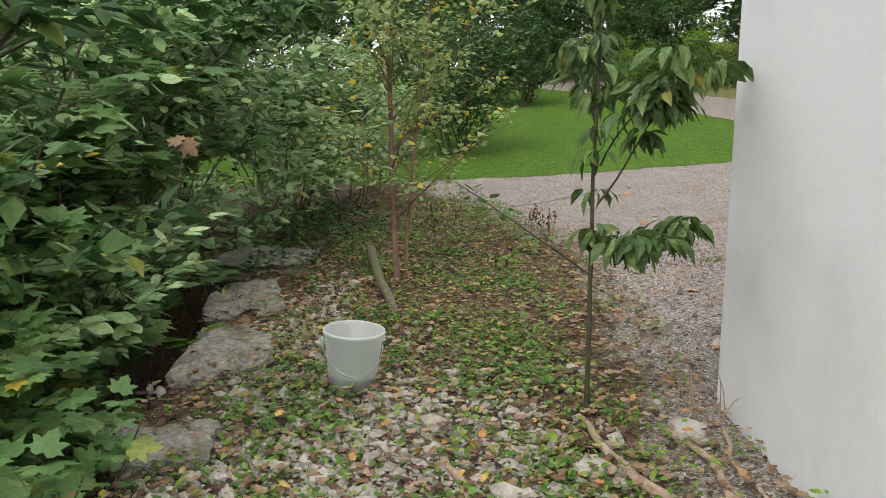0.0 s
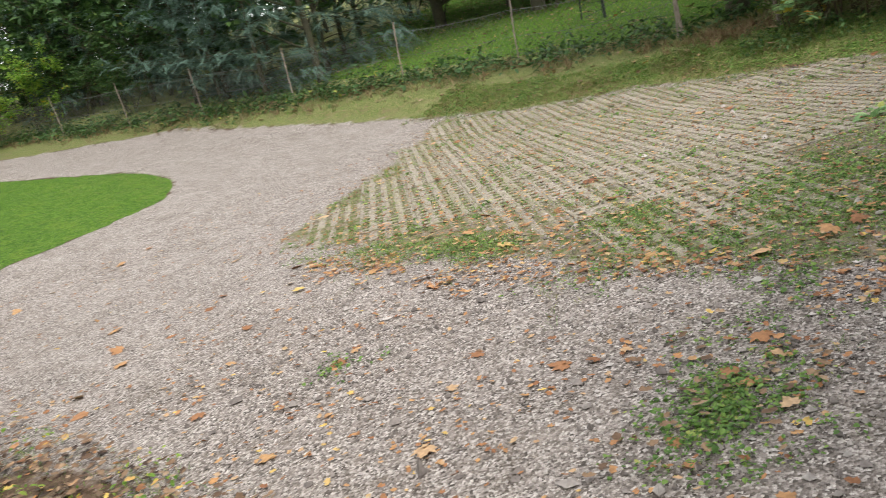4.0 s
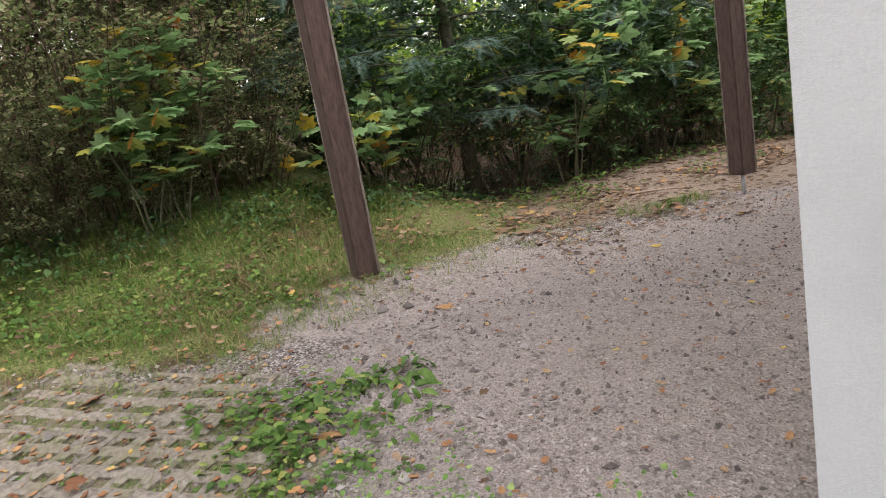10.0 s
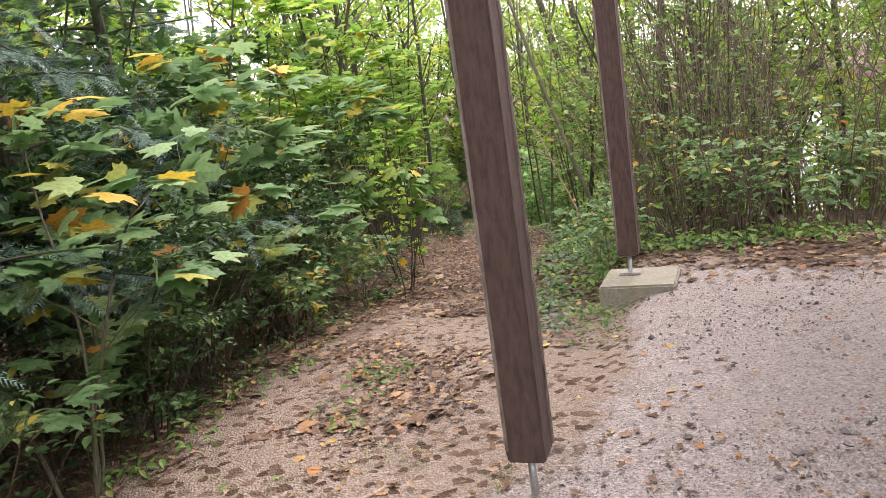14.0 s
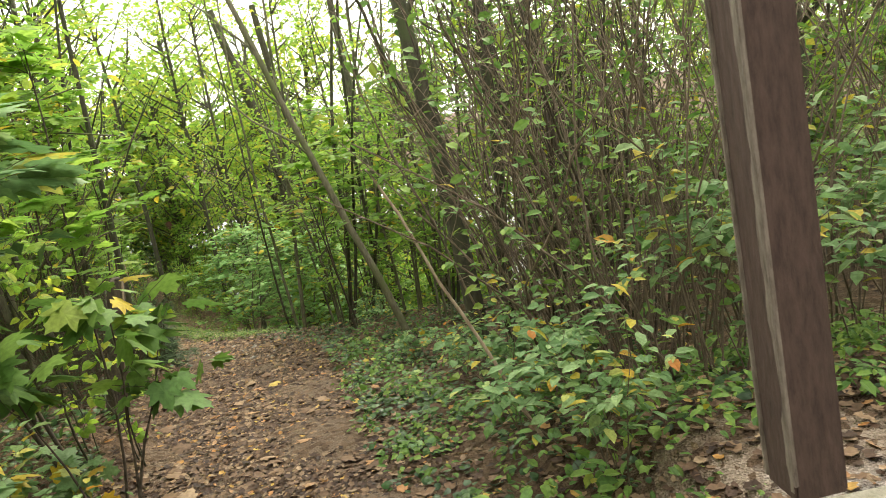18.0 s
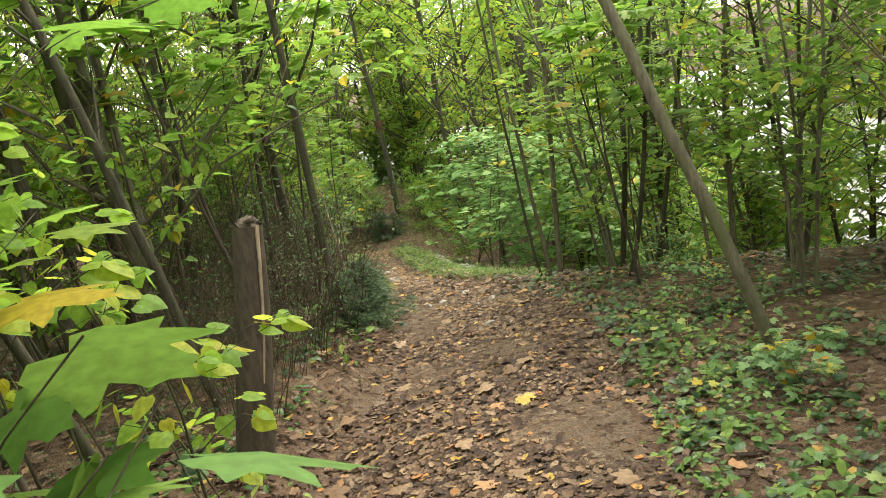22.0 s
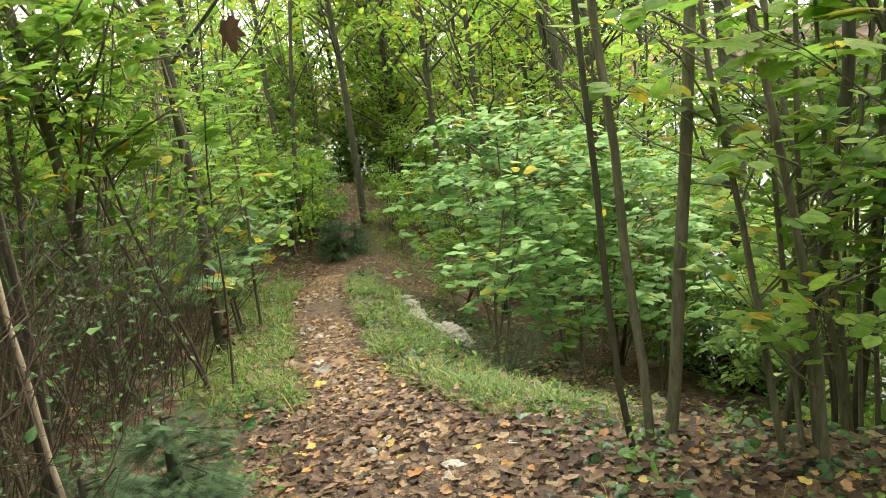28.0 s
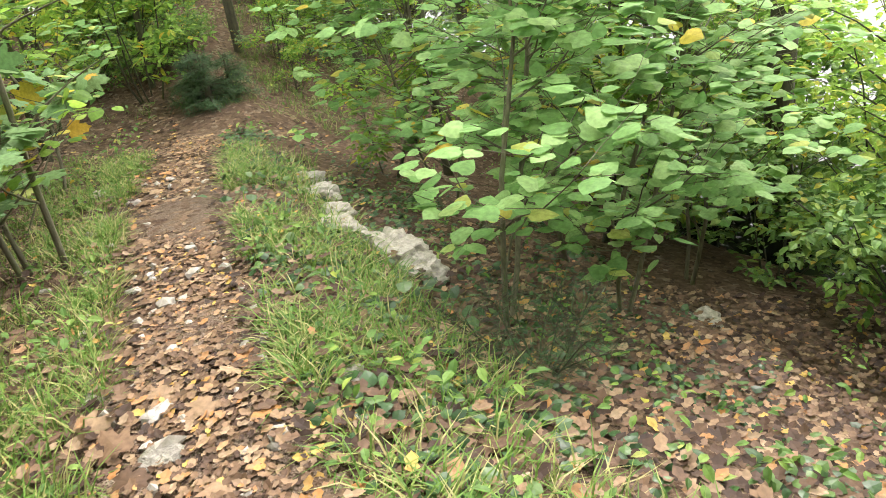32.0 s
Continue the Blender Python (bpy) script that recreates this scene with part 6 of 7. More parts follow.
tufts("rough_grass", 2600, zone_place("litter", -1.5, 1.4, 2.2, 12.8), 0.085, GRASS, "thin grass among the weeds", 6)
def planting_holes(rng, n):
    """Places in the holes of the lattice pavers, in uneven patches."""
    u, v = 0.15 * rng.integers(-55, 55, n * 5), 0.075 + 0.15 * rng.integers(-55, 55, n * 5)
    x, y = 7.5 + (u - v) * 0.7071 + rng.normal(0, 0.02, n * 5), 9.4 + (u + v) * 0.7071 + rng.normal(0, 0.02, n * 5)
    near = paver_zone(x, y) > 0.05
    x, y = x[near], y[near]
    keep = np.array([noise.noise((a * 0.7, b * 0.7, 8)) for a, b in zip(x, y)]) > rng.uniform(-0.55, 0.35, len(x))
    return x[keep][:n], y[keep][:n]


tufts("paver_grass", 3500, planting_holes, 0.06, STRAW, "dry grass in the paver holes", 6)
tufts("paver_grass", 15000, planting_holes, 0.062, GRASS, "short grass growing in the paver holes", 8)
clumps("weeds", 700, planting_holes, DISC, 0.024, HERB, "small green weeds in the paver holes", "weeds", 9, 0.045, 0.02)
tufts("lawn_grass", 9000, lambda rng, n: (lambda y: (lawn_edge(y) - rng.uniform(0, 1, n) * 9, y))(rng.uniform(14.7, 27, n)), 0.07, LAWN_BLADE, "mown green lawn", 5)
tufts("lawn_grass", 2500, lambda rng, n: (lambda y: (lawn_edge(y) - np.abs(rng.normal(0, 1.2, n)), y))(rng.uniform(14.9, 22, n)), 0.05, GRASS, "mown lawn edge", 8)
tufts("path_grass", 2400, patchy(beside_path(-18, -12, 0.0, 0.8), 1.4, -0.45, 0.3), 0.17, GRASS, "long grass beside the path", 9)
small_tree("broom", (15.12, -14.05, gz(15.12, -14.05)), "small bushy green broom with fine needle leaves", "broom", 41,
           [(((0.05 * math.cos(a), 0.05 * math.sin(a), -0.03), (0.8 * math.cos(a), 0.8 * math.sin(a), 1), 0.42, 0.06, (0, 0, -0.5)), 0.005) for a in np.arange(0, 6.28, 0.45)],
           BARK_DARK, IVY, (BLADE[0] * [0.45, 1, 1], BLADE[1]), 0.1, twigs=10, twig=0.14, per=14, bare=0.15, droop=0.1, rise=0.5)
tufts("path_grass", 300, patchy(beside_path(-17, -8, 0.0, 0.9)), 0.1, STRAW, "dry grass beside the path", 9)
tufts("path_grass", 900, patchy(lambda rng, n: (rng.uniform(16.8, 21.5, n), rng.uniform(-24, -19.8, n)), 1.0, -0.3, 0.3), 0.16, GRASS, "long grass on the bank at the end of the path", 9)
tufts("dry_grass", 90, blob(13.6, 9.1, 0.25, 0.5), 0.27, STRAW, "tall dry reddish grass under the tree", 12)


# ---- grass pavers ----
def grid_paver_mesh():
    """Concrete lattice stone with six planting holes."""
    xs = np.array([-0.222] + [v for c in (-0.15, 0.0, 0.15) for v in (c - 0.036, c + 0.036)] + [0.222])
    ys = np.array([-0.297] + [v for c in (-0.225, -0.075, 0.075, 0.225) for v in (c - 0.036, c + 0.036)] + [0.297])
    holes = {(i, j) for i in (1, 3, 5) for j in (1, 3, 5, 7)}
    bm = bmesh.new()
    V = {}
    lump = lambda i, j: 0.004 * noise.noise((i * 5.1, j * 5.3, 3))
    vert = lambda i, j: V.get((i, j)) or V.setdefault((i, j), bm.verts.new((xs[i] + 0.012 * noise.noise((i * 3.1, j * 2.3, 0)), ys[j] + 0.012 * noise.noise((i * 1.7, j * 4.3, 9)), lump(i, j))))
    for i in range(len(xs) - 1):
        for j in range(len(ys) - 1):
            if (i, j) not in holes:
                bm.faces.new([vert(i, j), vert(i + 1, j), vert(i + 1, j + 1), vert(i, j + 1)])
    bars = [f for f in bm.faces if any(abs(f.calc_center_median().y - c) < 0.02 for c in (-0.225, -0.075, 0.075, 0.225))]
    for f in bars:
        c = bmesh.ops.poke(bm, faces=[f])["verts"][0]
        c.co.z -= 0.02
    for f in [f for f in bm.faces if len(f.verts) == 4]:
        bmesh.ops.poke(bm, faces=[f])["verts"][0].co.z += 0.011
    rim = [e for e in bm.edges if e.is_boundary]
    low = bmesh.ops.extrude_edge_only(bm, edges=rim)["geom"]
    for v in low:
        if isinstance(v, bmesh.types.BMVert):
            v.co.z = -0.07
            v.co.xy *= 1.012
    bmesh.ops.recalc_face_normals(bm, faces=bm.faces[:])
    me = bpy.data.meshes.new("grid_paver")
    bm.to_mesh(me)
    bm.free()
    me.materials.append(PAVER)
    return me


def paving():
    P = thing("paving", (0, 0, 0), "grass-grown concrete lattice pavers in the parking bays", "paving", kind="structure")
    me, rng = grid_paver_mesh(), np.random.default_rng(3)
    for a in np.arange(-9.0, 9.1, 0.45):
        for b in np.arange(-9.0, 9.1, 0.6):
            x, y = 7.5 + (a - b) * 0.7071, 9.4 + (a + b) * 0.7071
            if float(paver_zone(np.array(x), np.array(y))) > 0.16:
                e = 0.2
                o = new("grid_paver", me)
                o.parent = P
                sx, sy = (gz(x + e, y) - gz(x - e, y)) / (2 * e), (gz(x, y + e) - gz(x, y - e)) / (2 * e)
                sunk = 0.035 * float(smooth(8.0 - x, 0.0, 1.0)) * float(smooth(0.9 - float(paver_zone(np.array(x), np.array(y))) + 1.3 * noise.noise((x * 0.7, y * 0.7, 2)), 0.0, 0.8))
                o.location = (x, y, gz(x, y) + 0.01 - sunk + rng.normal(0, 0.003))
                o.rotation_euler = (math.atan((sy - sx) * 0.7071) + rng.normal(0, 0.006), -math.atan((sx + sy) * 0.7071) + rng.normal(0, 0.006), math.pi / 4 + rng.normal(0, 0.008))


paving()


# ---- fences, goal and posts ----
def fence_post(x, y, h, lean, r, label, mat, name="fence_post"):
    P = thing(name, (x, y, gz(x, y)), label, "fence post", "fence posts", turn=x * 70 if name == "fence_post" else -105)
    part("post", [tube([(0, 0, -0.2), (lean * 0.3, 0, h * 0.5), (lean, 0.02, h)], [r, r * 0.95, r * 0.85], 8)], mat, P, smooth=True)
    return P


FENCE = [(12.0, 36.7), (12.3, 32.0), (12.7, 28.1), (13.0, 24.3), (13.5, 20.7), (14.1, 17.2), (14.33, 13.95), (14.3, 10.3)]
for x, y in FENCE:
    fence_post(x, y, 1.45, 0.08, 0.019, "thin weathered fence post on the bank", TIMBER_WORN)
for x, y, h, lean in ((12.82, 6.4, 1.22, -0.09), (13.6, 8.25, 1.0, -0.2), (14.3, 10.2, 1.2, -0.15)):
    fence_post(x, y, h, lean, 0.035, "leaning old wooden fence post in the hedge", TIMBER_WORN, "old_post")


def wire_fence():
    W = thing("wire_fence", (0, 0, 0), "sagging chain-link wire fence along the bank", "fence", kind="structure")
    for (x0, y0), (x1, y1) in zip(FENCE[:-1], FENCE[1:]):
        n = int(math.hypot(x1 - x0, y1 - y0) / 0.13)
        blocks = []
        q = lambda s, h: (x0 + (x1 - x0) * s, y0 + (y1 - y0) * s, gz(x0 + (x1 - x0) * s, y0 + (y1 - y0) * s) + h)
        for i in range(-8, n):
            for a, b in ((i, i + 8), (i + 8, i)):
                sa, sb = min(max(a / n, 0), 1), min(max(b / n, 0), 1)
                ha, hb = 0.05 + 1.15 * (sa * n - a) / (b - a), 0.05 + 1.15 * (sb * n - a) / (b - a)
                if abs(sa - sb) > 1e-4:
                    blocks.append(tube([q(sa, ha), q(sb, hb)], [0.003, 0.003], 3))
        for h in (0.05, 0.65, 1.2):
            blocks.append(tube([q(s, h - 0.05 * math.sin(math.pi * s)) for s in np.linspace(0, 1, 6)], np.full(6, 0.004), 4))
        part("mesh_panel", blocks, WIRE, W)


wire_fence()


def goal():
    G = thing("goal_frame", (17.95, 13.65, gz(17.95, 13.65)), "dark metal football goal frame on the grass hill", "goal")
    z1, zr = 1.85, gz(19.7, 13.5) - gz(17.95, 13.65)
    A, B = np.array((0, 0, 0)), np.array((1.75, -0.15, zr))
    back = np.array((0.25, 0.8, 0.05))
    for P in (A, B):
        part("upright", [tube([P - (0, 0, 0.1), P + (0, 0, z1)], [0.04, 0.04], 8)], GOAL_PAINT, G, smooth=True)
        part("back_stay", [tube([P + back - (0, 0, 0.1), P + back * 0.9 + (0, 0, 1.0), P + back * 0.45 + (0, 0, 1.65), P + (0, 0, z1 - 0.02)], np.full(4, 0.025), 6)], GOAL_PAINT, G, smooth=True)
    part("crossbar", [tube([A + (0, 0, z1), B + (0, 0, z1)], [0.04, 0.04], 8)], GOAL_PAINT, G, smooth=True)
    part("ground_bar", [tube([A + back + (0, 0, 0.04), B + back + (0, 0, 0.04)], [0.025, 0.025], 6)], GOAL_PAINT, G, smooth=True)
    net = []
    for P in (A, B):
        for k in range(1, 9):
            s = k / 9
            net.append(tube([P + back * s * 0.9, P + back * s * 0.8 + (0, 0, z1 * (1 - 0.35 * s))], [0.004, 0.004], 3))
            net.append(tube([P + (0, 0, z1 * s), P + back * min(0.9, 1.6 * (1.1 - s)) + (0, 0, z1 * s * 0.97)], [0.004, 0.004], 3))
    part("net", net, GOAL_PAINT, G, "thin dark netting at the sides")


goal()


def stake_sign():
    x, y = 12.0, 3.62
    S = thing("trail_sign", (x, y, gz(x, y)), "small green trail sign on an old wooden stake", "sign", turn=205)
    part("stake", [tube([(0, 0, -0.2), (0.03, 0, 0.7), (0.08, 0, 1.5)], [0.04, 0.038, 0.033], 8)], BARK, S, smooth=True)
    B = part("board", box(-0.035, 0.115, -0.058, -0.046, 0.86, 1.06, 0.003), SIGN_GREEN, S, "green enamel plate with a white border")
    for a in ((-0.031, 0.111, 0.865, 0.87), (-0.031, 0.111, 1.05, 1.055), (-0.031, -0.026, 0.87, 1.05), (0.106, 0.111, 0.87, 1.05)):
        part("border_line", box(a[0], a[1], -0.061, -0.058, a[2], a[3]), SIGN_WHITE, B)
    part("tree_mark", [([(0.01, -0.061, 0.96), (0.07, -0.061, 0.96), (0.04, -0.061, 1.03)], [(0, 1, 2)])], SIGN_WHITE, B)
    part("arrow_mark", [([(0.015, -0.061, 0.91), (0.065, -0.061, 0.91), (0.04, -0.061, 0.885)], [(0, 2, 1)])], SIGN_WHITE, B)


stake_sign()

# ---- dead wood, sticks and stones ----
def stick(pts, r0, r1, label, name="branch", mat=DEADWOOD, category="branch"):
    """A fallen branch along points given as x, y and height over the ground."""
    p0 = np.array([pts[0][0], pts[0][1], gz(pts[0][0], pts[0][1])])
    line = np.array([(x, y, gz(x, y) + h) for x, y, h in pts]) - p0
    fine = np.stack([np.interp(np.linspace(0, 1, 12), np.linspace(0, 1, len(line)), line[:, i]) for i in range(3)], -1)
    fine += np.array([[noise.noise((k * 0.9, p0[0] * 7, 0)), noise.noise((k * 0.9, p0[1] * 7, 4)), 0] for k in range(12)]) * 0.02
    B = thing(name, tuple(p0), label, category, "fallen branches")
    ends = np.concatenate([fine[:1], fine, fine[-1:]])
    ends[0] -= (fine[1] - fine[0]) * 0.02
    ends[-1] += (fine[-1] - fine[-2]) * 0.02
    part("limb", [tube(ends, np.concatenate([[r0 * 0.02], np.linspace(r0, r1, 12), [r1 * 0.02]]), 8)], mat, B, smooth=True)
    return B


stick([(0.6, 3.6, 0.03), (0.63, 3.25, 0.03), (0.72, 2.95, 0.03), (0.9, 2.6, 0.03)], 0.016, 0.03, "pale bare branch lying on gravel and stones")
stick([(1.02, 3.35, 0.02), (1.08, 3.1, 0.03), (1.05, 2.8, 0.02)], 0.015, 0.02, "short pale branch beside the white wall")
stick([(1.25, 3.5, 0.02), (1.15, 3.1, 0.03), (1.2, 2.6, 0.02)], 0.012, 0.008, "thin dead twig beside the white wall")
stick([(-0.92, 7.7, 0.12), (-0.75, 6.7, 0.1), (-0.48, 5.5, 0.03)], 0.05, 0.035, "short mossy log lying under the birch", "log", BARK, "log")
stick([(0.1, 2.6, 0.02), (-0.08, 3.15, 0.03)], 0.02, 0.014, "broken pale branch among the stones")
stick([(x, y, z - gz(x, y)) for x, y, z in ((11.48, -4.22, -0.5), (11.68, -4.25, 0.0), (11.88, -4.3, 0.5), (12.08, -4.3, 1.0), (12.17, -4.31, 1.2))], 0.011, 0.006, "long bare pole leaning over the path", "leaning_pole", DEADWOOD)
stick([(11.95, 1.05, 0.01), (11.8, 0.85, 0.02), (11.7, 0.6, 0.01)], 0.014, 0.008, "small stick lying on the leaf path")
stick([(13.0, -14.6, 0.02), (13.5, -13.7, 0.06), (13.95, -13.1, 0.03)], 0.03, 0.05, "mossy fallen branch on the slope", "branch", BARK_DARK)
stick([(17.45, -13.3, 0.0), (17.7, -13.35, 0.5), (17.9, -13.4, 1.0)], 0.018, 0.012, "pale dead stick standing beside the path")
stick([(15.35, -9.72, 0.0), (15.4, -9.77, 0.6), (15.47, -9.83, 1.3)], 0.009, 0.006, "pale thin dead stick standing beside the path")
stick([(19.1, -16.2, 0.0), (19.2, -16.2, 1.2), (19.35, -16.2, 2.4)], 0.04, 0.035, "grey weathered pole standing in bushes", "pole", DEADWOOD, "pole")
stick([(14.9, -13.3, 0.02), (15.2, -12.9, 0.03)], 0.015, 0.01, "short dead twig on leaves")

for x, y, sx, sy, sz, turn in ((16.72, -16.62, 0.17, 0.15, 0.13, 20), (16.5, -16.15, 0.16, 0.14, 0.1, 50), (16.35, -15.75, 0.22, 0.13, 0.12, -50), (15.98, -15.55, 0.3, 0.15, 0.16, -42), (15.78, -15.3, 0.17, 0.13, 0.12, -60), (16.95, -17.1, 0.16, 0.12, 0.09, 0), (14.0, -16.2, 0.16, 0.12, 0.08, 0), (15.75, -13.55, 0.07, 0.06, 0.04, 0)):
    S = thing("path_rock", (x, y, gz(x, y) - 0.01), "pale jagged limestone rock at the path edge", "rock", "path rocks", turn=turn)
    part("rock", boulder(R0, sx, sy, sz, 0.4, 4), ROCK, S)
for x, y, s in ((16.69, -13.5, 0.07), (16.25, -13.1, 0.085), (16.05, -12.8, 0.07), (0.64, 3.04, 0.1), (-0.9, 3.6, 0.09), (12.9, 7.8, 0.14)):
    S = thing("field_stone", (x, y, gz(x, y) + 0.0), "flat pale stone set in the ground", "stone", "loose stones", turn=x * 70)
    part("stone", boulder(R0, s, s * 0.75, s * 0.32, 0.3, 3), PITTED, S)


def stump():
    x, y = 14.66, -6.64
    S = thing("tree_stump", (x, y, gz(x, y)), "tall broken dark stump with a pale split side", "stump")
    rng = np.random.default_rng(8)
    line = stem_line(rng, (0, 0, -0.15), (-0.17, -0.06, 1), 1.24, 0.02)
    part("trunk", [tube(line, np.linspace(0.095, 0.066, 8), 14)], BARK_STEM, S, smooth=True)
    part("split_face", [tube(line[3:] + [-0.07, 0.042, 0.0], np.linspace(0.004, 0.009, 5), 6)], DEADWOOD, S, "pale bare wood of the split")
    part("broken_top", boulder(rng, 0.05, 0.055, 0.035, 0.5, 3), BARK_STEM, S, "mossy broken top").location = tuple(line[-1])


stump()


def trunk(x, y, aim, length, r, label, mat=BARK_DARK, seed=1, forks=3, pull=(0, 0, 0.25)):
    rng = np.random.default_rng(seed)
    T = thing("bare_trunk", (x, y, gz(x, y)), label, "tree trunk", "bare trunks")
    line = stem_line(rng, (0, 0, -0.1), aim, length, 0.04, pull, 12)
    part("trunk", [tube(line, np.linspace(r, r * 0.5, 12), 9)], mat, T, smooth=True)
    for s in rng.uniform(0.25, 0.8, forks):
        p, d = along(line, s)
        a = rng.uniform(0, 6.28)
        b = stem_line(rng, p, d + 0.8 * np.array([np.cos(a), np.sin(a), 0.3]), rng.uniform(0.8, 1.8), 0.1, (0, 0, 0.2))
        part("limb", [tube(b, np.linspace(r * 0.35, r * 0.1, 8), 5)], mat, T, smooth=True)


for x, y, aim, ln, r, mat, pull in ((12.2, -8.2, (0.26, 0.0, 1), 5.5, 0.04, BARK, (0.25, 0, 0)), (11.6, -7.2, (0.02, 0.05, 1), 6, 0.09, BARK_DARK, (0, 0, 0.25)), (11.3, -7.5, (-0.02, 0.1, 1), 6, 0.06, BARK_DARK, (0, 0, 0.25)), (9.9, -9.15, (0.02, 0.0, 1), 6, 0.09, BARK_DARK, (0, 0, 0.25)),
                                    (13.95, -11.6, (0.02, 0.0, 1), 5.5, 0.022, BARK, (0, 0, 0.25)), (13.88, -11.68, (-0.12, 0.05, 1), 5.5, 0.03, BARK, (0, 0, 0.25)), (14.02, -11.55, (0.1, 0.1, 1), 5, 0.016, BARK_DARK, (0, 0, 0.25)), (13.3, -12.3, (-0.2, 0.1, 1), 5.5, 0.035, BARK_DARK, (0, 0, 0.25)), (12.9, -11.7, (-0.25, 0.1, 1), 5, 0.026, BARK_DARK, (0, 0, 0.25)), (13.15, -11.1, (-0.35, 0.1, 1), 4.5, 0.024, BARK_DARK, (0, 0, 0.25)), (12.8, -13.0, (-0.02, 0.2, 1), 6, 0.037, BARK_DARK, (0, 0, 0.25)),
                                    (15.2, -21.5, (0, 0, 1), 9, 0.19, BARK_DARK, (0, 0, 0.25)), (14.4, -22.0, (0.02, 0, 1), 9, 0.16, BARK_DARK, (0, 0, 0.25)), (12.6, -19.0, (0.1, 0.0, 1), 9, 0.15, BARK_DARK, (0, 0, 0.25)), (19.9, -20.7, (-0.12, 0.05, 1), 6, 0.045, BARK_DARK, (-0.2, 0, 0.25)), (16.4, -8.2, (-0.2, 0.1, 1), 6, 0.037, BARK_DARK, (0, 0, 0.25)), (16.0, -6.6, (-0.25, 0.1, 1), 6, 0.03, BARK_DARK, (0, 0, 0.25)), (16.9, -7.4, (-0.1, 0.1, 1), 6, 0.03, BARK_DARK, (0, 0, 0.25)), (15.9, -9.4, (-0.1, 0.0, 1), 5, 0.022, BARK_DARK, (0, 0, 0.25)), (15.42, -9.5, (0.02, -0.05, 1), 5, 0.04, BARK_DARK, (0, 0, 0.25)), (15.2, -7.3, (0.1, 0.1, 1), 5, 0.03, BARK_DARK, (0, 0, 0.25)), (15.0, -6.2, (0.15, 0.1, 1), 5, 0.026, BARK_DARK, (0, 0, 0.25)), (17.2, -10.2, (-0.1, 0.0, 1), 6, 0.045, BARK_DARK, (0, 0, 0.25))):
    trunk(x, y, aim, ln, r, "slim bare trunk leaning in the woodland", mat, int(x * 100), pull=pull)


# ---- small plants and oddments ----
stick([(0.56, 11.85, 0.01), (1.3, 12.5, 0.012), (2.1, 13.2, 0.012), (2.52, 13.55, 0.01)], 0.008, 0.008, "thin grey hose lying across the gravel", "hose", GREY_PLATE, "hose")


def dry_plant(x, y, n, h, label, mat=STRAW, tips=True):
    rng = np.random.default_rng(int(abs(x * 100 + y * 10)))
    D = thing("dry_plant", (x, y, gz(x, y)), label, "dry plant", "withered plants")
    for i in range(n):
        a = rng.uniform(0, 6.28)
        line = stem_line(rng, (0.05 * np.cos(a), 0.05 * np.sin(a), -0.02), (0.25 * np.cos(a), 0.25 * np.sin(a), 1), h * rng.uniform(0.6, 1.1), 0.08)
        part("stalk", [tube(line, np.linspace(0.004, 0.0015, 8), 4)], DEADWOOD if not tips else TWIG, D, smooth=True)
        if tips:
            q, d = along(line, rng.uniform(0.55, 1, 16))
            part("seed_head", [scatter(FOLD, q, d + rng.normal(0, 0.7, (16, 3)), rng.normal(0, 1, (16, 3)), rng.uniform(0.02, 0.045, 16))], mat, D)


dry_plant(1.02, 8.8, 7, 0.45, "withered brown weed with dry seed heads", LITTER)
dry_plant(0.8, 9.3, 5, 0.4, "withered brown weed with dry seed heads", LITTER)
dry_plant(1.22, 3.62, 9, 0.32, "dead grey twigs of a small plant by the wall", STRAW, False)
dry_plant(1.12, 3.75, 8, 0.25, "dead grey twigs of a small plant by the wall", STRAW, False)
dry_plant(-0.2, 8.3, 5, 0.55, "withered brown weed with dry seed heads", LITTER)
dry_plant(0.3, 6.6, 4, 0.4, "withered brown weed with dry seed heads", LITTER)


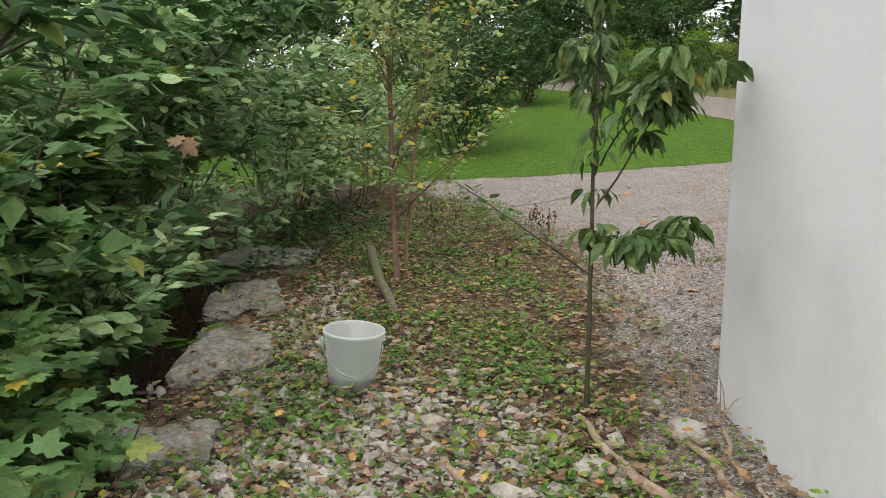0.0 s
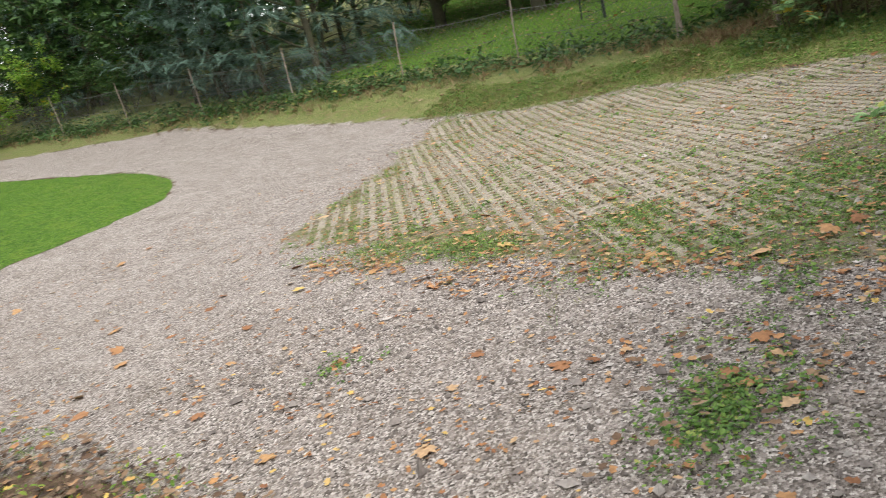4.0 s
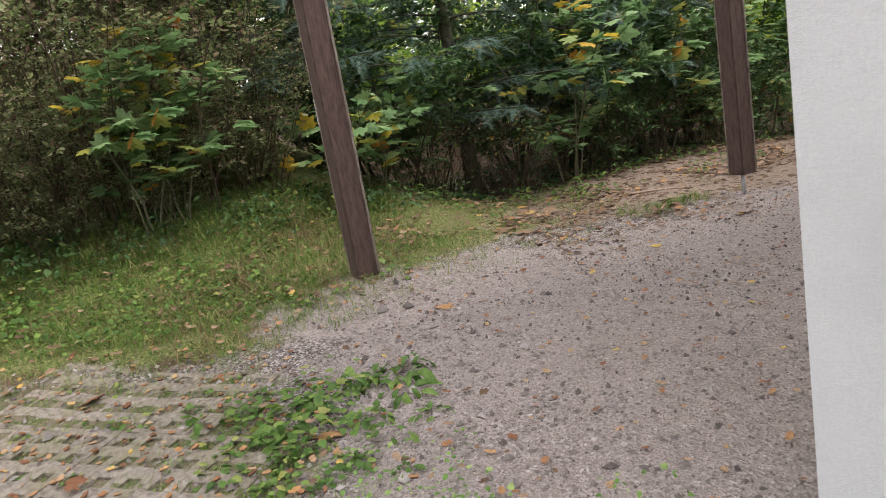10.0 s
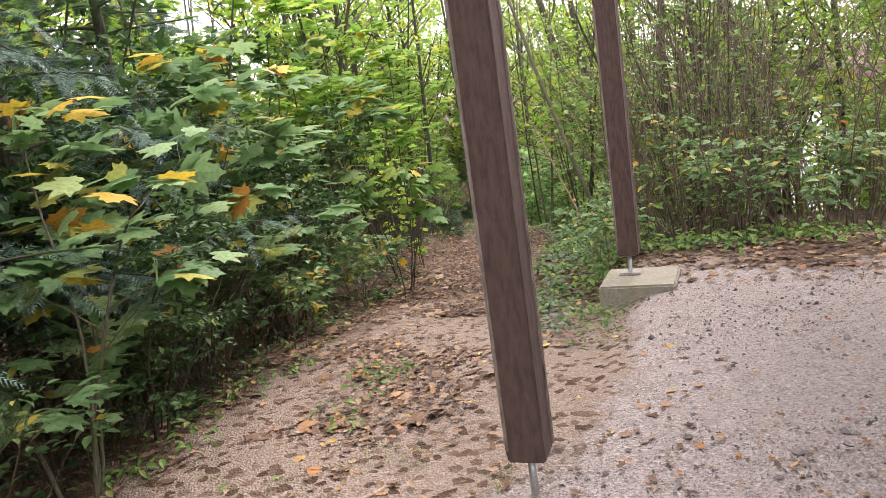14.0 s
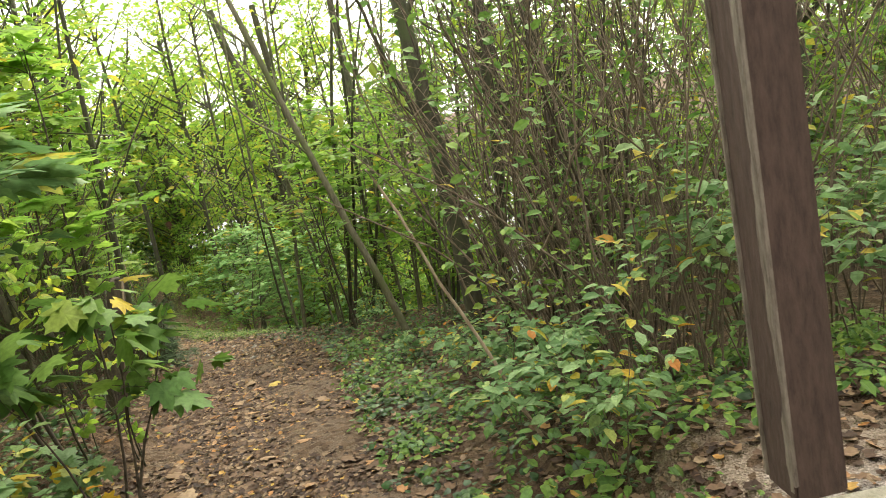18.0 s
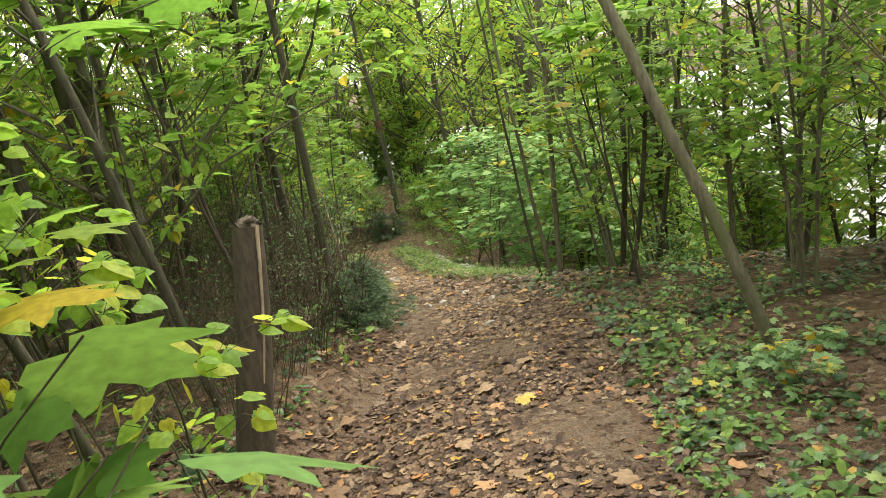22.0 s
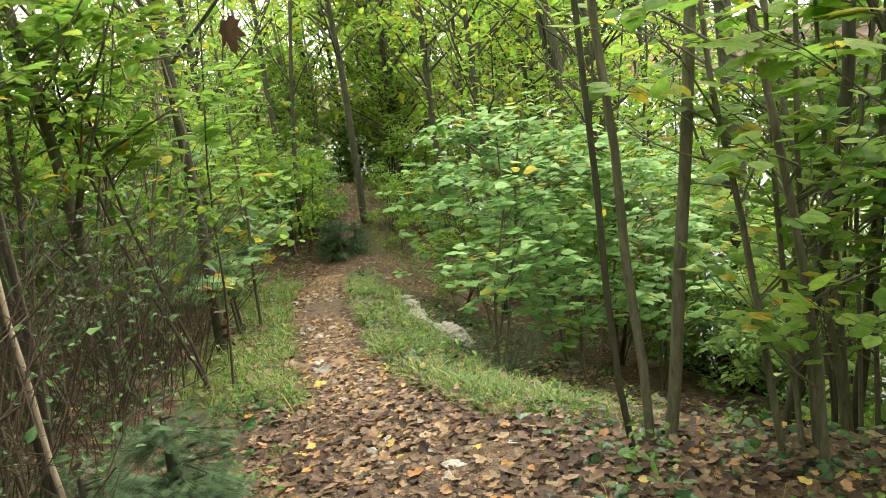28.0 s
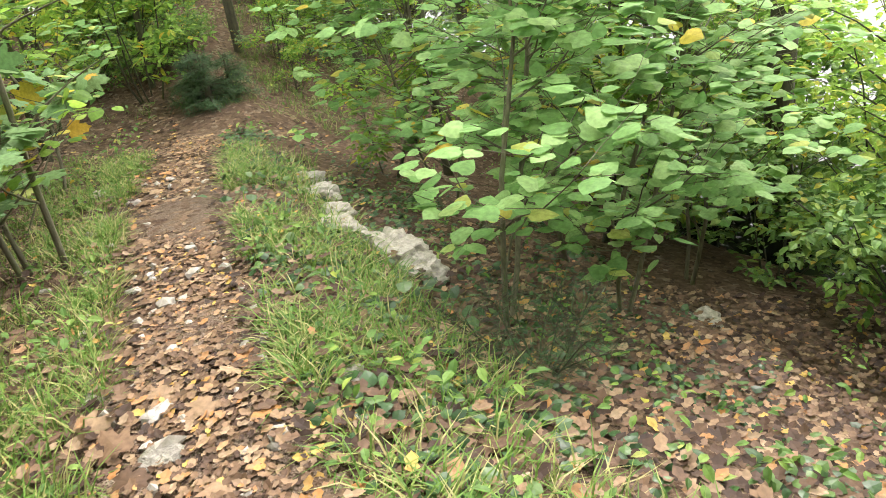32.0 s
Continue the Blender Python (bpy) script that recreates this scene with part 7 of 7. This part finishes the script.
def fern(x, y, n, size):
    F = thing("fern", (x, y, gz(x, y)), "bright green fern growing beside old stones", "fern")
    rng = np.random.default_rng(77)
    for i in range(n):
        a = rng.uniform(0, 6.28)
        line = stem_line(rng, (0, 0, 0), (np.cos(a), np.sin(a), 1.1), size * rng.uniform(0.7, 1.1), 0.04, (0, 0, -1.3))
        t = np.repeat(np.linspace(0.15, 0.98, 18), 2)
        q, d = along(line, t)
        side = np.cross(d, [0, 0, 1.0]) * np.tile([1, -1], 18)[:, None]
        part("frond", [tube(line, np.linspace(0.003, 0.001, 8), 3), scatter(FOLD, q, side + 0.35 * d, np.cross(side, d) * np.tile([1, -1], 18)[:, None], size * 0.3 * np.sin(np.pi * (0.12 + 0.85 * t)))], HERB, F)


fern(-1.72, 4.75, 8, 0.32)


def withered_spray():
    L = thing("dead_leaf_cluster", (17.15, -13.35, gz(17.15, -13.35)), "brown withered leaves clinging to a dead twig", "dead leaf")
    rng = np.random.default_rng(91)
    line = stem_line(rng, (0, 0, -0.03), (-0.25, 0.1, 1), 0.6, 0.08)
    part("stalk", [tube(line, np.linspace(0.005, 0.002, 8), 5)], TWIG_BROWN, L, smooth=True)
    q, d = along(line, rng.uniform(0.45, 1, 16))
    part("leaf", [scatter(CURL, q, d * 0.2 + rng.normal(0, 0.5, (16, 3)) + [0, 0, -0.8], rng.normal(0, 1, (16, 3)), rng.uniform(0.06, 0.11, 16))], LITTER, L)


withered_spray()


def hanging_leaves():
    L = thing("dead_leaf_cluster", (-1.9, 5.3, 1.05), "two curled orange dead leaves hanging on a stalk", "dead leaf")
    part("stalk", [tube([(0, 0, 0.05), (-0.05, 0.0, -0.2), (-0.2, 0.02, -0.75)], [0.002, 0.0025, 0.003], 4)], DEADWOOD, L)
    part("leaf", [scatter(MAPLE, [(0, 0, 0.05), (-0.02, 0, 0.06)], [(0.7, 0, -0.8), (-1, 0.2, 0.1)], [(0.2, -1, 0.2), (0.1, -0.6, 0.8)], np.array([0.13, 0.12]))], LITTER_PALE, L)


hanging_leaves()


def dead_leaf():
    L = thing("dead_leaf_cluster", (15.03, -10.43, 0.7), "single curled brown leaf hanging from a bare twig", "dead leaf")
    part("stalk", [tube([(0.0, 0, 0.0), (0.1, 0.02, 0.25), (0.42, 0.05, 0.42), (1.0, 0.1, 0.5)], [0.0015, 0.002, 0.004, 0.006], 5)], BARK_STEM, L)
    part("leaf", [scatter(MAPLE, [(0, 0, 0)], [(-0.15, 0.1, -1)], [(0.5, 1, 0.1)], np.array([0.1]))], LITTER, L, "curled brown dead leaf")


dead_leaf()
